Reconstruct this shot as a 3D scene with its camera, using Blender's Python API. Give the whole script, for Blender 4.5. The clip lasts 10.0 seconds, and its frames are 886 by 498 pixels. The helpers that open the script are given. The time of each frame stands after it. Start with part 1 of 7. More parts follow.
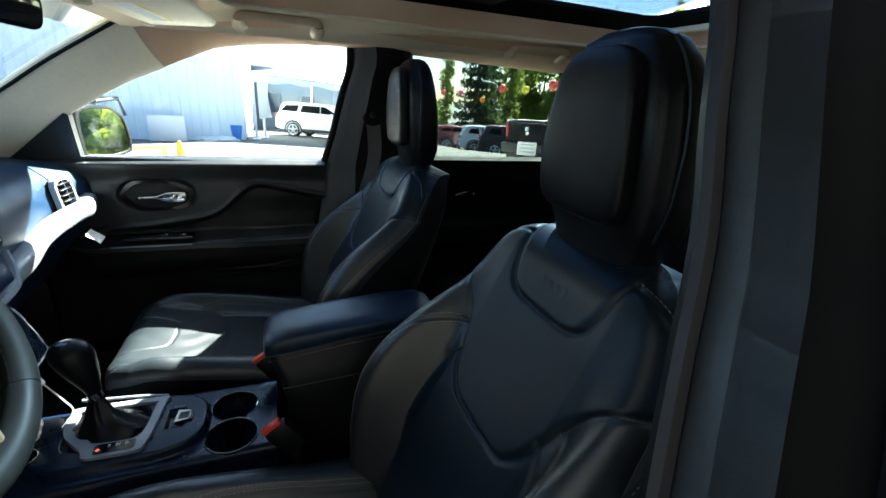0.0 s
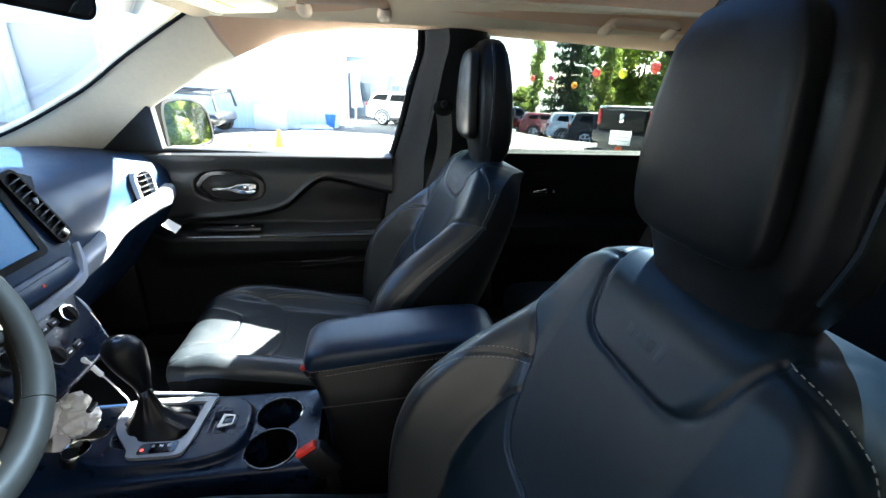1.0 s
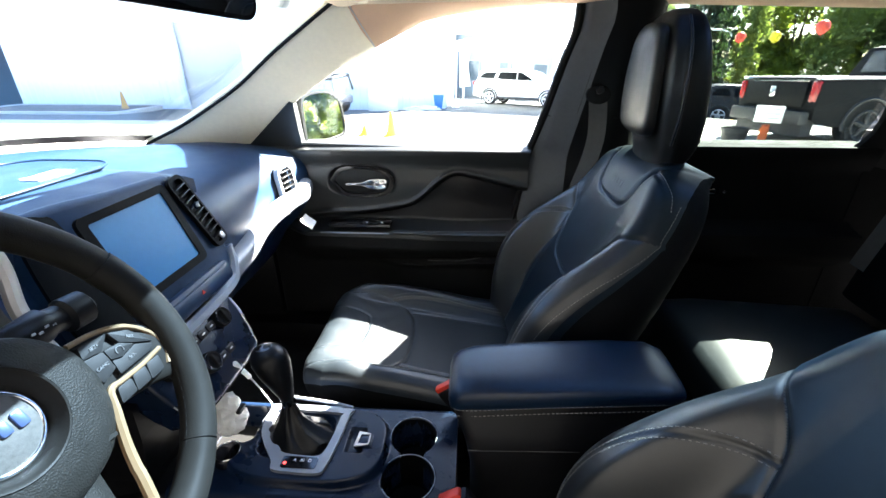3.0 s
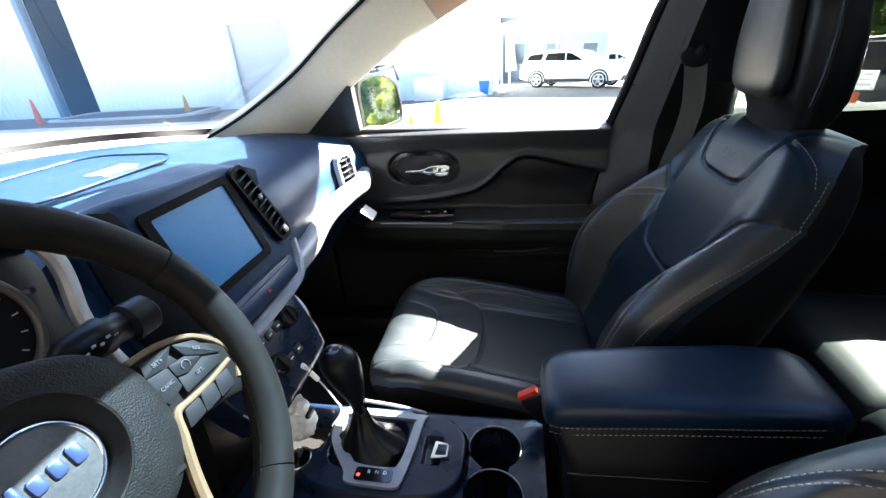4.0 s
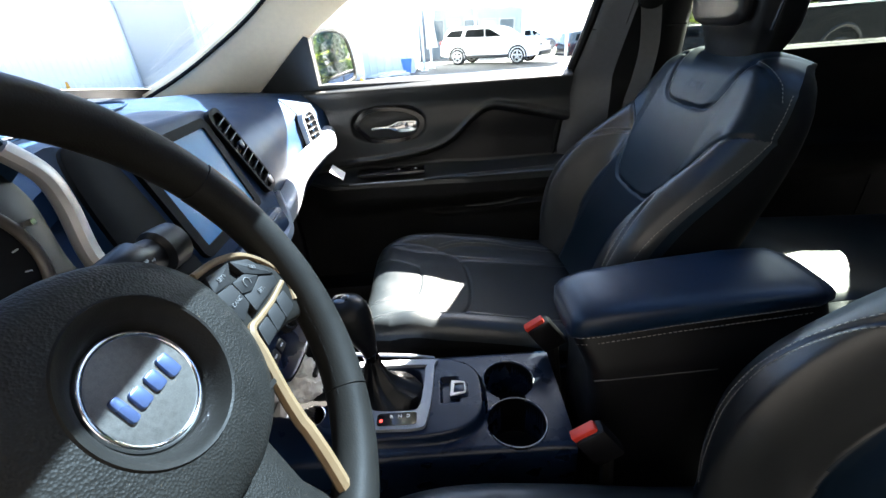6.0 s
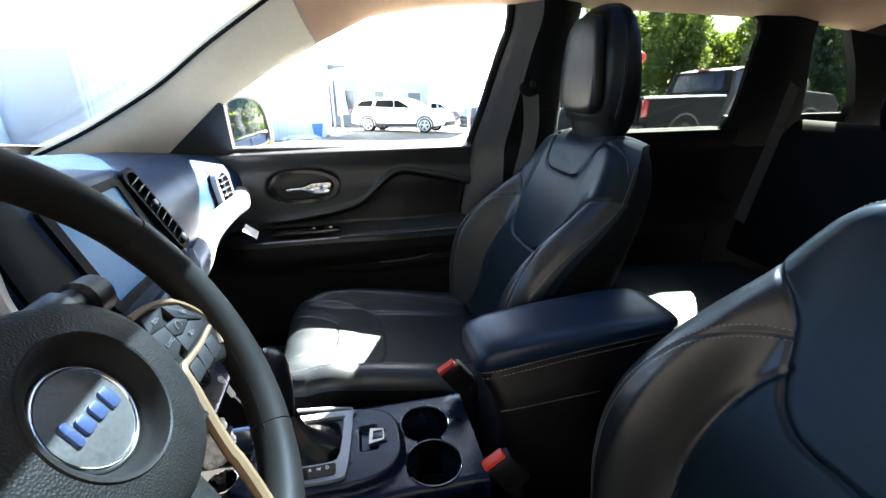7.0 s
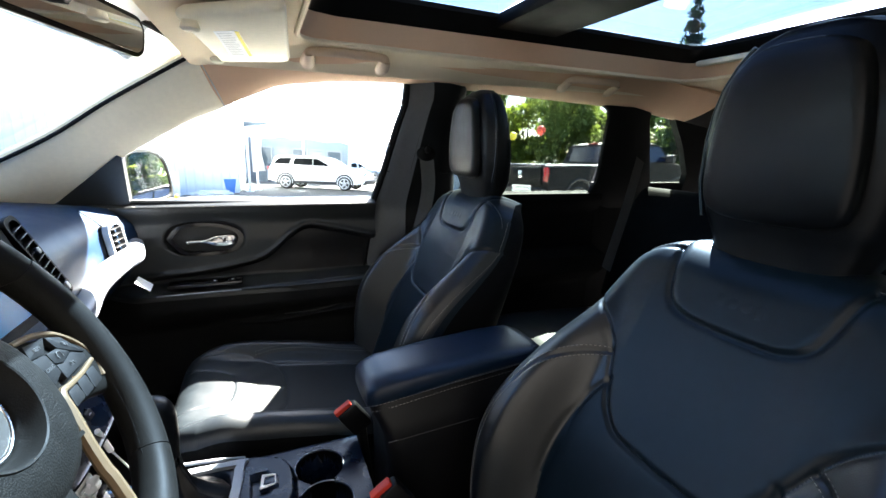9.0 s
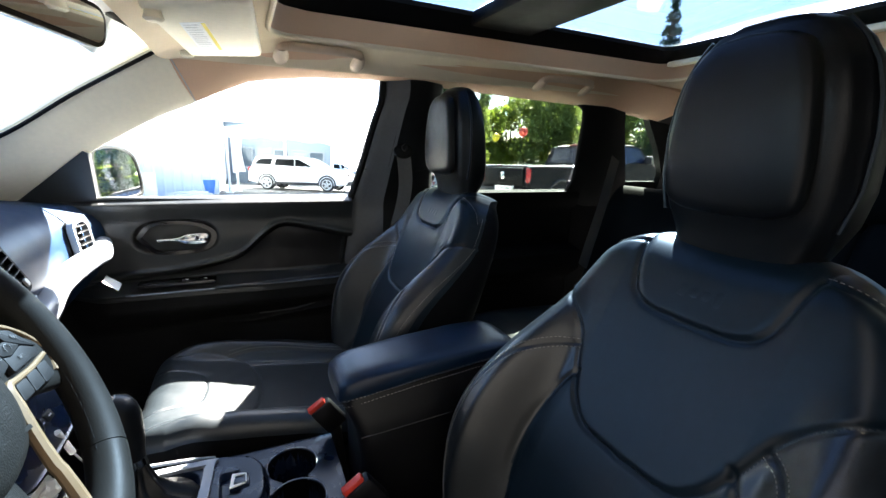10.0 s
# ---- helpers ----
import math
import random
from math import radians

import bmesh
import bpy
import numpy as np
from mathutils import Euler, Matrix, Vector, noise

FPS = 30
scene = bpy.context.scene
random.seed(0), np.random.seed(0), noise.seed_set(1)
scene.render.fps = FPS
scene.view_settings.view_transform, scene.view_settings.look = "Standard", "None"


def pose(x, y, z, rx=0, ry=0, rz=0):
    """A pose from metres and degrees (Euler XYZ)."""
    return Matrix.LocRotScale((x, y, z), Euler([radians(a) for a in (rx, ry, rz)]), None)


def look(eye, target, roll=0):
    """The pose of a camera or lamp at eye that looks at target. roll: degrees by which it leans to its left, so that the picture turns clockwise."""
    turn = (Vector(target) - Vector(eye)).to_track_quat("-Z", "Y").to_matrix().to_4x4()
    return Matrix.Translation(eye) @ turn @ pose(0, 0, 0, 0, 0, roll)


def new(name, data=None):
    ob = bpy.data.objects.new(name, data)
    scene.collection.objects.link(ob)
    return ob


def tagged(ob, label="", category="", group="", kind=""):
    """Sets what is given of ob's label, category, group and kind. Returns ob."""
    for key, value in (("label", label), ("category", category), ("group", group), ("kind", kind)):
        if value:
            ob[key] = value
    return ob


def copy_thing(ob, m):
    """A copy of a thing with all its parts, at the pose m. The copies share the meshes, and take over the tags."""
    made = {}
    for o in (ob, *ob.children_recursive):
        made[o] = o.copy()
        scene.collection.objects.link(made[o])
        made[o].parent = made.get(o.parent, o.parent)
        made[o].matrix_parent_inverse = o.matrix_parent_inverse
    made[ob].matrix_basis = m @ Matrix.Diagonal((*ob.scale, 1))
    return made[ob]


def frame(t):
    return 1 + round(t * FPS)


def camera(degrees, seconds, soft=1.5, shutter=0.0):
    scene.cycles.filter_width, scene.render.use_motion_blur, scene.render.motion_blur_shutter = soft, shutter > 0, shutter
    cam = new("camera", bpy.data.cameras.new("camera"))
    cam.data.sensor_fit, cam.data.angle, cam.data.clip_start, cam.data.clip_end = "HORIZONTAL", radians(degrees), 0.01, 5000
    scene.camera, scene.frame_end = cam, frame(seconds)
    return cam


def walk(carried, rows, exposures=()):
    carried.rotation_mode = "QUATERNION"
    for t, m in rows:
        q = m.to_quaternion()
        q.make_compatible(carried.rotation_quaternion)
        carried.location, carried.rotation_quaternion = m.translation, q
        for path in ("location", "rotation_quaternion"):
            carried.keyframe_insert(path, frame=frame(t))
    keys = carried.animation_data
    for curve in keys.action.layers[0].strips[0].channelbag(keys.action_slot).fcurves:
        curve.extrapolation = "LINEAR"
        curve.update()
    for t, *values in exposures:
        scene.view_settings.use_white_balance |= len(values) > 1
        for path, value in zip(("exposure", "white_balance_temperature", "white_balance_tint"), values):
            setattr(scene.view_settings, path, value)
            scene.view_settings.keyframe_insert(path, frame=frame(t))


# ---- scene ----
cam = camera(92.1, 10.0)
PATH = [
    (0, (0.136, -0.858, 1.352), (0.837, 0.891, 0.682), 3.8),
    (0.5, (0.173, -0.778, 1.337), (0.68, 1.012, 0.603), 3.7),
    (1, (0.213, -0.734, 1.351), (0.551, 1.094, 0.612), 2.6),
    (1.5, (0.222, -0.699, 1.375), (0.408, 1.135, 0.599), 1.4),
    (2, (0.207, -0.664, 1.381), (0.301, 1.165, 0.577), 0.6),
    (2.5, (0.158, -0.626, 1.377), (0.151, 1.199, 0.558), 0.6),
    (4, (0.044, -0.504, 1.334), (-0.288, 1.266, 0.463), -4.1),
    (4.5, (0.01, -0.481, 1.307), (-0.389, 1.252, 0.392), -5.9),
    (5, (-0.023, -0.479, 1.287), (-0.406, 1.221, 0.307), -6.8),
    (6.3, (-0.086, -0.564, 1.267), (0.027, 1.207, 0.344), -3.1),
    (6.5, (-0.086, -0.578, 1.27), (0.112, 1.209, 0.394), -2.3),
    (7, (-0.087, -0.612, 1.284), (0.303, 1.212, 0.56), -0.7),
    (7.5, (-0.088, -0.648, 1.297), (0.436, 1.183, 0.685), 0.2),
    (8, (-0.086, -0.681, 1.3), (0.538, 1.142, 0.762), 1.0),
    (8.5, (-0.074, -0.707, 1.298), (0.626, 1.104, 0.819), 1.5),
    (9, (-0.058, -0.724, 1.292), (0.7, 1.067, 0.827), 1.8),
    (9.5, (-0.048, -0.731, 1.283), (0.752, 1.043, 0.821), 2.0),
    (10, (-0.039, -0.737, 1.281), (0.787, 1.026, 0.824), 2.0),
]
EXPOSURE = [(0, 3.88, 6200, -2), (0.4, 4.28, 6300, 2), (0.8, 4.80, 6350, 6), (1.4, 5.1, 6350, 6), (2.5, 5.25, 6450, 8), (3.0, 5.15, 6500, 9), (3.8, 4.9, 6600, 10), (4.5, 4.78, 6650, 10), (6.5, 4.85, 6750, 10), (8, 4.72, 6650, 10), (10, 4.65, 6600, 10)]
walk(cam, [(t, look(eye, target, roll)) for t, eye, target, roll in PATH], EXPOSURE)

# ---- world, sun, exposure ----
SUN = Vector((0.70, 0.745, 1.0)).normalized()
world = bpy.data.worlds.new("sky_world")
scene.world = world
world.use_nodes = True
wn = world.node_tree
sky = wn.nodes.new("ShaderNodeTexSky")
sky.sky_type = "NISHITA"
sky.sun_disc = False
sky.sun_elevation = math.asin(SUN.z)
sky.sun_rotation = math.atan2(SUN.x, SUN.y)
wn.links.new(sky.outputs["Color"], wn.nodes["Background"].inputs["Color"])
wn.nodes["Background"].inputs["Strength"].default_value = 0.05
sky.air_density, sky.dust_density, sky.ozone_density = 0.8, 1.0, 2.0
sun_data = bpy.data.lights.new("sun", "SUN")
sun_data.energy, sun_data.angle, sun_data.color = 5.0, radians(0.5), (1.0, 0.95, 0.87)
sun = new("sun", sun_data)
sun.matrix_basis = look((0, 0, 0), -SUN) @ pose(0, 0, 0)
sun.location = (4, 4, 9)

# ---- materials ----


def material(name, color, rough=0.5, metal=0.0, spec=0.5, vary=0.15, scale=9.0, grain=0.0, grain_scale=400.0, kind="noise", coat=0.0, rough_vary=0.08, fine=90.0, distance=0.001, coat_rough=0.08):
    """Principled surface: colour varied at two scales, roughness varied, fine relief."""
    m = bpy.data.materials.new(name)
    m.use_nodes = True
    nt = m.node_tree
    b = nt.nodes["Principled BSDF"]
    b.inputs["Metallic"].default_value = metal
    b.inputs["Specular IOR Level"].default_value = spec
    b.inputs["Coat Weight"].default_value = coat
    b.inputs["Coat Roughness"].default_value = coat_rough
    tc = nt.nodes.new("ShaderNodeTexCoord")
    n1 = nt.nodes.new("ShaderNodeTexNoise")
    n1.inputs["Scale"].default_value = scale
    n1.inputs["Detail"].default_value = 5
    n2 = nt.nodes.new("ShaderNodeTexNoise")
    n2.inputs["Scale"].default_value = fine
    n2.inputs["Detail"].default_value = 3
    mx = nt.nodes.new("ShaderNodeMath")
    mx.operation = "ADD"
    for n in (n1, n2):
        nt.links.new(tc.outputs["Object"], n.inputs["Vector"])
    nt.links.new(n1.outputs["Fac"], mx.inputs[0])
    nt.links.new(n2.outputs["Fac"], mx.inputs[1])
    ramp = nt.nodes.new("ShaderNodeMapRange")
    ramp.inputs["From Min"].default_value, ramp.inputs["From Max"].default_value = 0.6, 1.4
    nt.links.new(mx.outputs[0], ramp.inputs["Value"])
    mix = nt.nodes.new("ShaderNodeMix")
    mix.data_type = "RGBA"
    mix.inputs[6].default_value = (*[c * (1 - vary) for c in color], 1)
    mix.inputs[7].default_value = (*[min(1, c * (1 + vary)) for c in color], 1)
    nt.links.new(ramp.outputs[0], mix.inputs[0])
    nt.links.new(mix.outputs[2], b.inputs["Base Color"])
    rr = nt.nodes.new("ShaderNodeMapRange")
    rr.inputs["From Min"].default_value, rr.inputs["From Max"].default_value = 0.3, 0.7
    rr.inputs["To Min"].default_value, rr.inputs["To Max"].default_value = max(0.02, rough - rough_vary), min(1, rough + rough_vary)
    nt.links.new(n1.outputs["Fac"], rr.inputs["Value"])
    nt.links.new(rr.outputs[0], b.inputs["Roughness"])
    if grain:
        if kind == "voronoi":
            g = nt.nodes.new("ShaderNodeTexVoronoi")
            g.inputs["Scale"].default_value = grain_scale
            out = g.outputs["Distance"]
        else:
            g = nt.nodes.new("ShaderNodeTexNoise")
            g.inputs["Scale"].default_value = grain_scale
            g.inputs["Detail"].default_value = 4
            out = g.outputs["Fac"]
        nt.links.new(tc.outputs["Object"], g.inputs["Vector"])
        bump = nt.nodes.new("ShaderNodeBump")
        bump.inputs["Strength"].default_value = grain
        bump.inputs["Distance"].default_value = distance
        nt.links.new(out, bump.inputs["Height"])
        nt.links.new(bump.outputs[0], b.inputs["Normal"])
    return m


def glass(name, tint, gloss=0.04):
    """Thin window pane: tinted see-through sheet with a clear reflection."""
    m = bpy.data.materials.new(name)
    m.use_nodes = True
    nt = m.node_tree
    nt.nodes.remove(nt.nodes["Principled BSDF"])
    tr = nt.nodes.new("ShaderNodeBsdfTransparent")
    tr.inputs[0].default_value = (*tint, 1)
    gl = nt.nodes.new("ShaderNodeBsdfGlossy")
    gl.inputs["Roughness"].default_value = 0.02
    lw = nt.nodes.new("ShaderNodeLayerWeight")
    lw.inputs[0].default_value = 0.5
    pw = nt.nodes.new("ShaderNodeMath")
    pw.operation = "POWER"
    pw.inputs[1].default_value = 4.0
    sc = nt.nodes.new("ShaderNodeMath")
    sc.operation = "MULTIPLY_ADD"
    sc.inputs[1].default_value, sc.inputs[2].default_value = 0.5, gloss
    nt.links.new(lw.outputs["Facing"], pw.inputs[0])
    mx = nt.nodes.new("ShaderNodeMixShader")
    nt.links.new(pw.outputs[0], sc.inputs[0])
    nt.links.new(sc.outputs[0], mx.inputs[0])
    nt.links.new(tr.outputs[0], mx.inputs[1])
    nt.links.new(gl.outputs[0], mx.inputs[2])
    nt.links.new(mx.outputs[0], nt.nodes["Material Output"].inputs[0])
    return m


def emitter(name, color, strength):
    m = bpy.data.materials.new(name)
    m.use_nodes = True
    b = m.node_tree.nodes["Principled BSDF"]
    b.inputs["Base Color"].default_value = (*color, 1)
    b.inputs["Emission Color"].default_value = (*color, 1)
    b.inputs["Emission Strength"].default_value = strength
    return m


# black leather; its blue is reflected sky put into the base colour
LEATHER = material("sky_tinted_perforated_leather", (0.0036, 0.0094, 0.0152), 0.42, spec=0.10, vary=0.2, scale=14, grain=0.14, grain_scale=520, kind="voronoi", distance=0.0005, rough_vary=0.04, coat=0.9, coat_rough=0.34)
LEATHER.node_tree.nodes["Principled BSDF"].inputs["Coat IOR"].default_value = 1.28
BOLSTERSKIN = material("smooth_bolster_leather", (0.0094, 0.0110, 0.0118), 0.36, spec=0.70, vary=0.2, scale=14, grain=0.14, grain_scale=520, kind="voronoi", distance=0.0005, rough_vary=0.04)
# seat leather again, base colour lifted to brighten the sunlit cushion front
CUSHIONSKIN = material("sun_lifted_cushion_leather", (0.0100, 0.0145, 0.0180), 0.42, spec=0.35, vary=0.2, scale=14, grain=0.14, grain_scale=520, kind="voronoi", distance=0.0005, rough_vary=0.04, coat=0.40, coat_rough=0.32)
# armrest lid: sky sheen from the roof glass mixed in as blue
LIDSKIN = material("sky_tinted_armrest_leather", (0.0034, 0.0125, 0.0310), 0.40, spec=0.16, vary=0.2, scale=14, grain=0.14, grain_scale=520, kind="voronoi", distance=0.0005, rough_vary=0.04, coat=0.40, coat_rough=0.32)
LEATHER_FINE = material("smooth_black_leather", (0.0040, 0.0046, 0.0056), 0.38, spec=0.24, vary=0.15, scale=20, grain=0.15, grain_scale=650, kind="voronoi", distance=0.0005)
WRAP = material("wheel_leather", (0.014, 0.0133, 0.0118), 0.5, spec=0.10, vary=0.12, scale=25, grain=0.2, grain_scale=700, kind="voronoi", distance=0.0004)
HUBSKIN = material("grained_hub_plastic", (0.0135, 0.0130, 0.0115), 0.52, spec=0.14, vary=0.15, scale=30, grain=0.6, grain_scale=600, kind="voronoi", distance=0.0007)
# dash plastic with the windshield's sky reflection coloured in
DASH = material("sky_tinted_dash_plastic", (0.0085, 0.0260, 0.0600), 0.42, spec=0.25, vary=0.15, scale=12, grain=0.25, grain_scale=900, distance=0.0005)
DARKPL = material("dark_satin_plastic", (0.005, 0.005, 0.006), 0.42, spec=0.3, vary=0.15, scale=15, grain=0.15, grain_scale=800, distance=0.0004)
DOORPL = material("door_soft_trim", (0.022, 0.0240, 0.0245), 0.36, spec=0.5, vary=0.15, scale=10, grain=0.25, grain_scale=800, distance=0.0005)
PIANO = material("gloss_black_plastic", (0.008, 0.008, 0.01), 0.12, vary=0.1, coat=0.4, rough_vary=0.03)
# pillar plastic lightened for the window light on its front facet
PILLARLIT = material("light_lifted_pillar_plastic", (0.060, 0.064, 0.070), 0.38, vary=0.12, scale=12, grain=0.2, grain_scale=800, distance=0.0004)
# console black, tinted blue for the sky it would mirror
CONSOLE = material("sky_tinted_console_plastic", (0.003, 0.009, 0.024), 0.30, spec=0.28, vary=0.15, scale=20, grain=0.2, grain_scale=900, distance=0.0004)
SILVER = material("satin_silver_trim", (0.22, 0.24, 0.27), 0.46, metal=0.25, vary=0.06, scale=30)
BAND = material("pale_satin_band", (0.30, 0.34, 0.40), 0.42, metal=0.2, vary=0.05, scale=30)
GAUGERING = material("brown_satin_ring", (0.14, 0.125, 0.11), 0.42, metal=0.4, vary=0.08, scale=40)
RINGSILVER = material("bright_satin_ring", (0.48, 0.47, 0.46), 0.40, metal=0.5, vary=0.06, scale=40)
CHROME = material("chrome", (0.82, 0.82, 0.83), 0.1, metal=1.0, vary=0.04, rough_vary=0.03)
CHAMP = material("champagne_trim", (0.19, 0.125, 0.065), 0.45, metal=0.1, vary=0.06, scale=30)
BEIGE = material("beige_headliner_cloth", (0.72, 0.61, 0.46), 0.92, spec=0.15, vary=0.07, scale=8, grain=0.35, grain_scale=1100, fine=500, distance=0.0006)
# cream trim raised for the strong light on the windshield pillar
BEIGEPL = material("light_lifted_beige_plastic", (0.92, 0.84, 0.67), 0.7, spec=0.3, vary=0.05, scale=8, grain=0.2, grain_scale=900, distance=0.0004)
# the same cream, with warm bounced light put in as tan
BEIGERAIL = material("bounce_tan_cloth", (0.64, 0.43, 0.30), 0.92, spec=0.15, vary=0.07, scale=8, grain=0.35, grain_scale=1100, fine=500, distance=0.0006)
CARPET = material("black_carpet", (0.012, 0.012, 0.013), 0.95, spec=0.1, vary=0.3, scale=60, grain=0.8, grain_scale=700, distance=0.003)
THREAD = material("grey_thread", (0.20, 0.19, 0.175), 0.8, vary=0.1)
WEBGREY = material("grey_belt_webbing", (0.05, 0.05, 0.05), 0.75, vary=0.15, scale=40, grain=0.5, grain_scale=500)
BELTGREY = material("sunlit_belt_webbing", (0.055, 0.054, 0.051), 0.75, vary=0.15, scale=40, grain=0.5, grain_scale=500)
RED = material("red_plastic", (0.6, 0.04, 0.022), 0.4, vary=0.05)
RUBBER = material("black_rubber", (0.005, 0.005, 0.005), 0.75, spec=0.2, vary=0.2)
# near-zero black: cabin shade put into seat sides and rear trim
SHADEBLACK = material("shade_black_vinyl", (0.003, 0.003, 0.0032), 0.75, spec=0.12, vary=0.2, grain=0.2, grain_scale=700, distance=0.0004)
FRIT = material("black_glass_edge", (0.003, 0.003, 0.0035), 0.5, spec=0.15, vary=0.1)
# near-zero black, deep shade put into the colour
VOID = material("deep_shade_plastic", (0.0015, 0.0015, 0.0016), 0.6, spec=0.08, vary=0.2)
PAPER = material("white_paper", (0.85, 0.85, 0.83), 0.8, vary=0.03)
YELLOWP = material("yellow_print", (0.85, 0.7, 0.12), 0.7, vary=0.03)
PALEP = material("pale_grey_print", (0.66, 0.66, 0.66), 0.8, vary=0.03)
TANPL = material("tan_handle_plastic", (0.56, 0.43, 0.33), 0.6, spec=0.3, vary=0.05, grain=0.15, grain_scale=900)
GREYP = material("grey_print", (0.45, 0.46, 0.47), 0.8, vary=0.03)
# the blue is the sky's reflection, put into the dark display's base colour
SCREEN = material("sky_reflection_display_glass", (0.038, 0.19, 0.39), 0.32, spec=0.20, vary=0.05, coat=0.0, rough_vary=0.03)
MIRROR = material("mirror_silver", (0.9, 0.9, 0.9), 0.015, metal=1.0, vary=0.0, rough_vary=0.01)
DIMINK = material("dim_grey_print", (0.13, 0.13, 0.13), 0.7, vary=0.03)
WHITEINK = material("white_print", (0.75, 0.76, 0.78), 0.6, vary=0.03)
REDLED = emitter("red_indicator", (1.0, 0.08, 0.06), 0.08)
PANE = glass("window_glass", (0.93, 0.96, 0.95))
TINTED = glass("privacy_glass", (0.46, 0.50, 0.48))
SHIELD = glass("windshield_glass", (0.80, 0.84, 0.86))
ROOFGLASS = glass("roof_glass", (0.37, 0.45, 0.53))

# ---- building helpers ----


def thing(name, label, category, base=(0, 0, 0), group="", kind=""):
    ob = new(name)
    ob.empty_display_size = 0.05
    ob.matrix_basis = Matrix.Translation(base)
    return tagged(ob, label, category, group, kind)


def part(name, bm, mat, parent=None, label="", smooth=True, sharp=38, kind=""):
    """Links a bmesh as one mesh object, under a thing or a part."""
    bmesh.ops.recalc_face_normals(bm, faces=bm.faces)
    me = bpy.data.meshes.new(name)
    bm.to_mesh(me)
    bm.free()
    return from_mesh(name, me, mat, parent, label, smooth, sharp, kind)


def from_mesh(name, me, mat, parent=None, label="", smooth=True, sharp=38, kind=""):
    me.materials.append(mat)
    if smooth:
        me.polygons.foreach_set("use_smooth", [True] * len(me.polygons))
        me.set_sharp_from_angle(angle=radians(sharp))
    ob = new(name, me)
    if parent:
        ob.parent = parent
        ob.matrix_parent_inverse = (Matrix.Identity(4) if parent.parent or parent.data else parent.matrix_basis).inverted()
    return tagged(ob, label, "", "", kind)


def rbox(bm, center, size, r=0.005, seg=2, m=None):
    """Adds a box with rounded edges."""
    tmp = bmesh.new()
    bmesh.ops.create_cube(tmp, size=1, matrix=Matrix.Diagonal((*size, 1)))
    r = min(r, min(size) * 0.49)
    if r > 0:
        bmesh.ops.bevel(tmp, geom=tmp.edges[:], offset=r, segments=seg, profile=0.5, affect="EDGES")
    join(bm, tmp, (Matrix.Identity(4) if m is None else m) @ Matrix.Translation(center))
    return bm


def join(bm, tmp, m=None):
    if m is not None:
        bmesh.ops.transform(tmp, matrix=m, verts=tmp.verts)
    me = bpy.data.meshes.new("tmp")
    tmp.to_mesh(me)
    tmp.free()
    bm.from_mesh(me)
    bpy.data.meshes.remove(me)


def box(center, size, r=0.005, seg=2, m=None):
    return rbox(bmesh.new(), center, size, r, seg, m)


def loft(rings, closed=True, caps=True, bm=None):
    """Skin over rings of equally many points."""
    bm = bm or bmesh.new()
    vs = [[bm.verts.new(p) for p in ring] for ring in rings]
    k = len(rings[0])
    for a, b in zip(vs, vs[1:]):
        for i in range(k if closed else k - 1):
            j = (i + 1) % k
            bm.faces.new((a[i], a[j], b[j], b[i]))
    if caps and closed:
        bm.faces.new(vs[0])
        bm.faces.new(list(reversed(vs[-1])))
    return bm


def slab(grid, thick):
    """A curved sheet (rows of points) given a thickness along the vector thick."""
    t = Vector(thick)
    bm = bmesh.new()
    n, k = len(grid), len(grid[0])
    f = [[bm.verts.new(p) for p in row] for row in grid]
    b = [[bm.verts.new(Vector(p) + t) for p in row] for row in grid]
    for i in range(n - 1):
        for j in range(k - 1):
            bm.faces.new((f[i][j], f[i][j + 1], f[i + 1][j + 1], f[i + 1][j]))
            bm.faces.new((b[i][j], b[i + 1][j], b[i + 1][j + 1], b[i][j + 1]))
    edge = [(0, j) for j in range(k)] + [(i, k - 1) for i in range(1, n)] + [(n - 1, j) for j in range(k - 2, -1, -1)] + [(i, 0) for i in range(n - 2, 0, -1)]
    for (a, c), (d, e) in zip(edge, edge[1:] + edge[:1]):
        bm.faces.new((f[a][c], b[a][c], b[d][e], f[d][e]))
    return bm


def spline(pts, n=12, closed=False):
    """A smooth line through points (Catmull-Rom)."""
    P = [Vector(p) for p in pts]
    out = []
    k = len(P)
    for i in range(k if closed else k - 1):
        if closed:
            a, b, c, d = P[i - 1], P[i], P[(i + 1) % k], P[(i + 2) % k]
        else:
            a, b, c, d = P[max(i - 1, 0)], P[i], P[i + 1], P[min(i + 2, k - 1)]
        for s in range(n):
            t = s / n
            out.append(0.5 * (2 * b + (c - a) * t + (2 * a - 5 * b + 4 * c - d) * t * t + (3 * b - a - 3 * c + d) * t ** 3))
    if not closed:
        out.append(P[-1])
    return out


def tube(pts, r, seg=8, closed=False, flat=1.0, bm=None):
    """A round bar along a line; r is a number or one per point."""
    P = [Vector(p) for p in pts]
    k = len(P)
    R = r if isinstance(r, (list, tuple)) else [r] * k
    rings, up = [], None
    for i in range(k):
        if closed:
            d = P[(i + 1) % k] - P[i - 1]
        else:
            d = P[min(i + 1, k - 1)] - P[max(i - 1, 0)]
        d.normalize()
        if up is None:
            up = d.orthogonal().normalized()
        up = (up - d * up.dot(d)).normalized()
        s = d.cross(up)
        rings.append([P[i] + (up * math.cos(2 * math.pi * j / seg) + s * flat * math.sin(2 * math.pi * j / seg)) * R[i] for j in range(seg)])
    if closed:
        rings.append(rings[0])
        bm = loft(rings, True, False, bm)
        bmesh.ops.remove_doubles(bm, verts=bm.verts, dist=1e-6)
        return bm
    return loft(rings, True, True, bm)


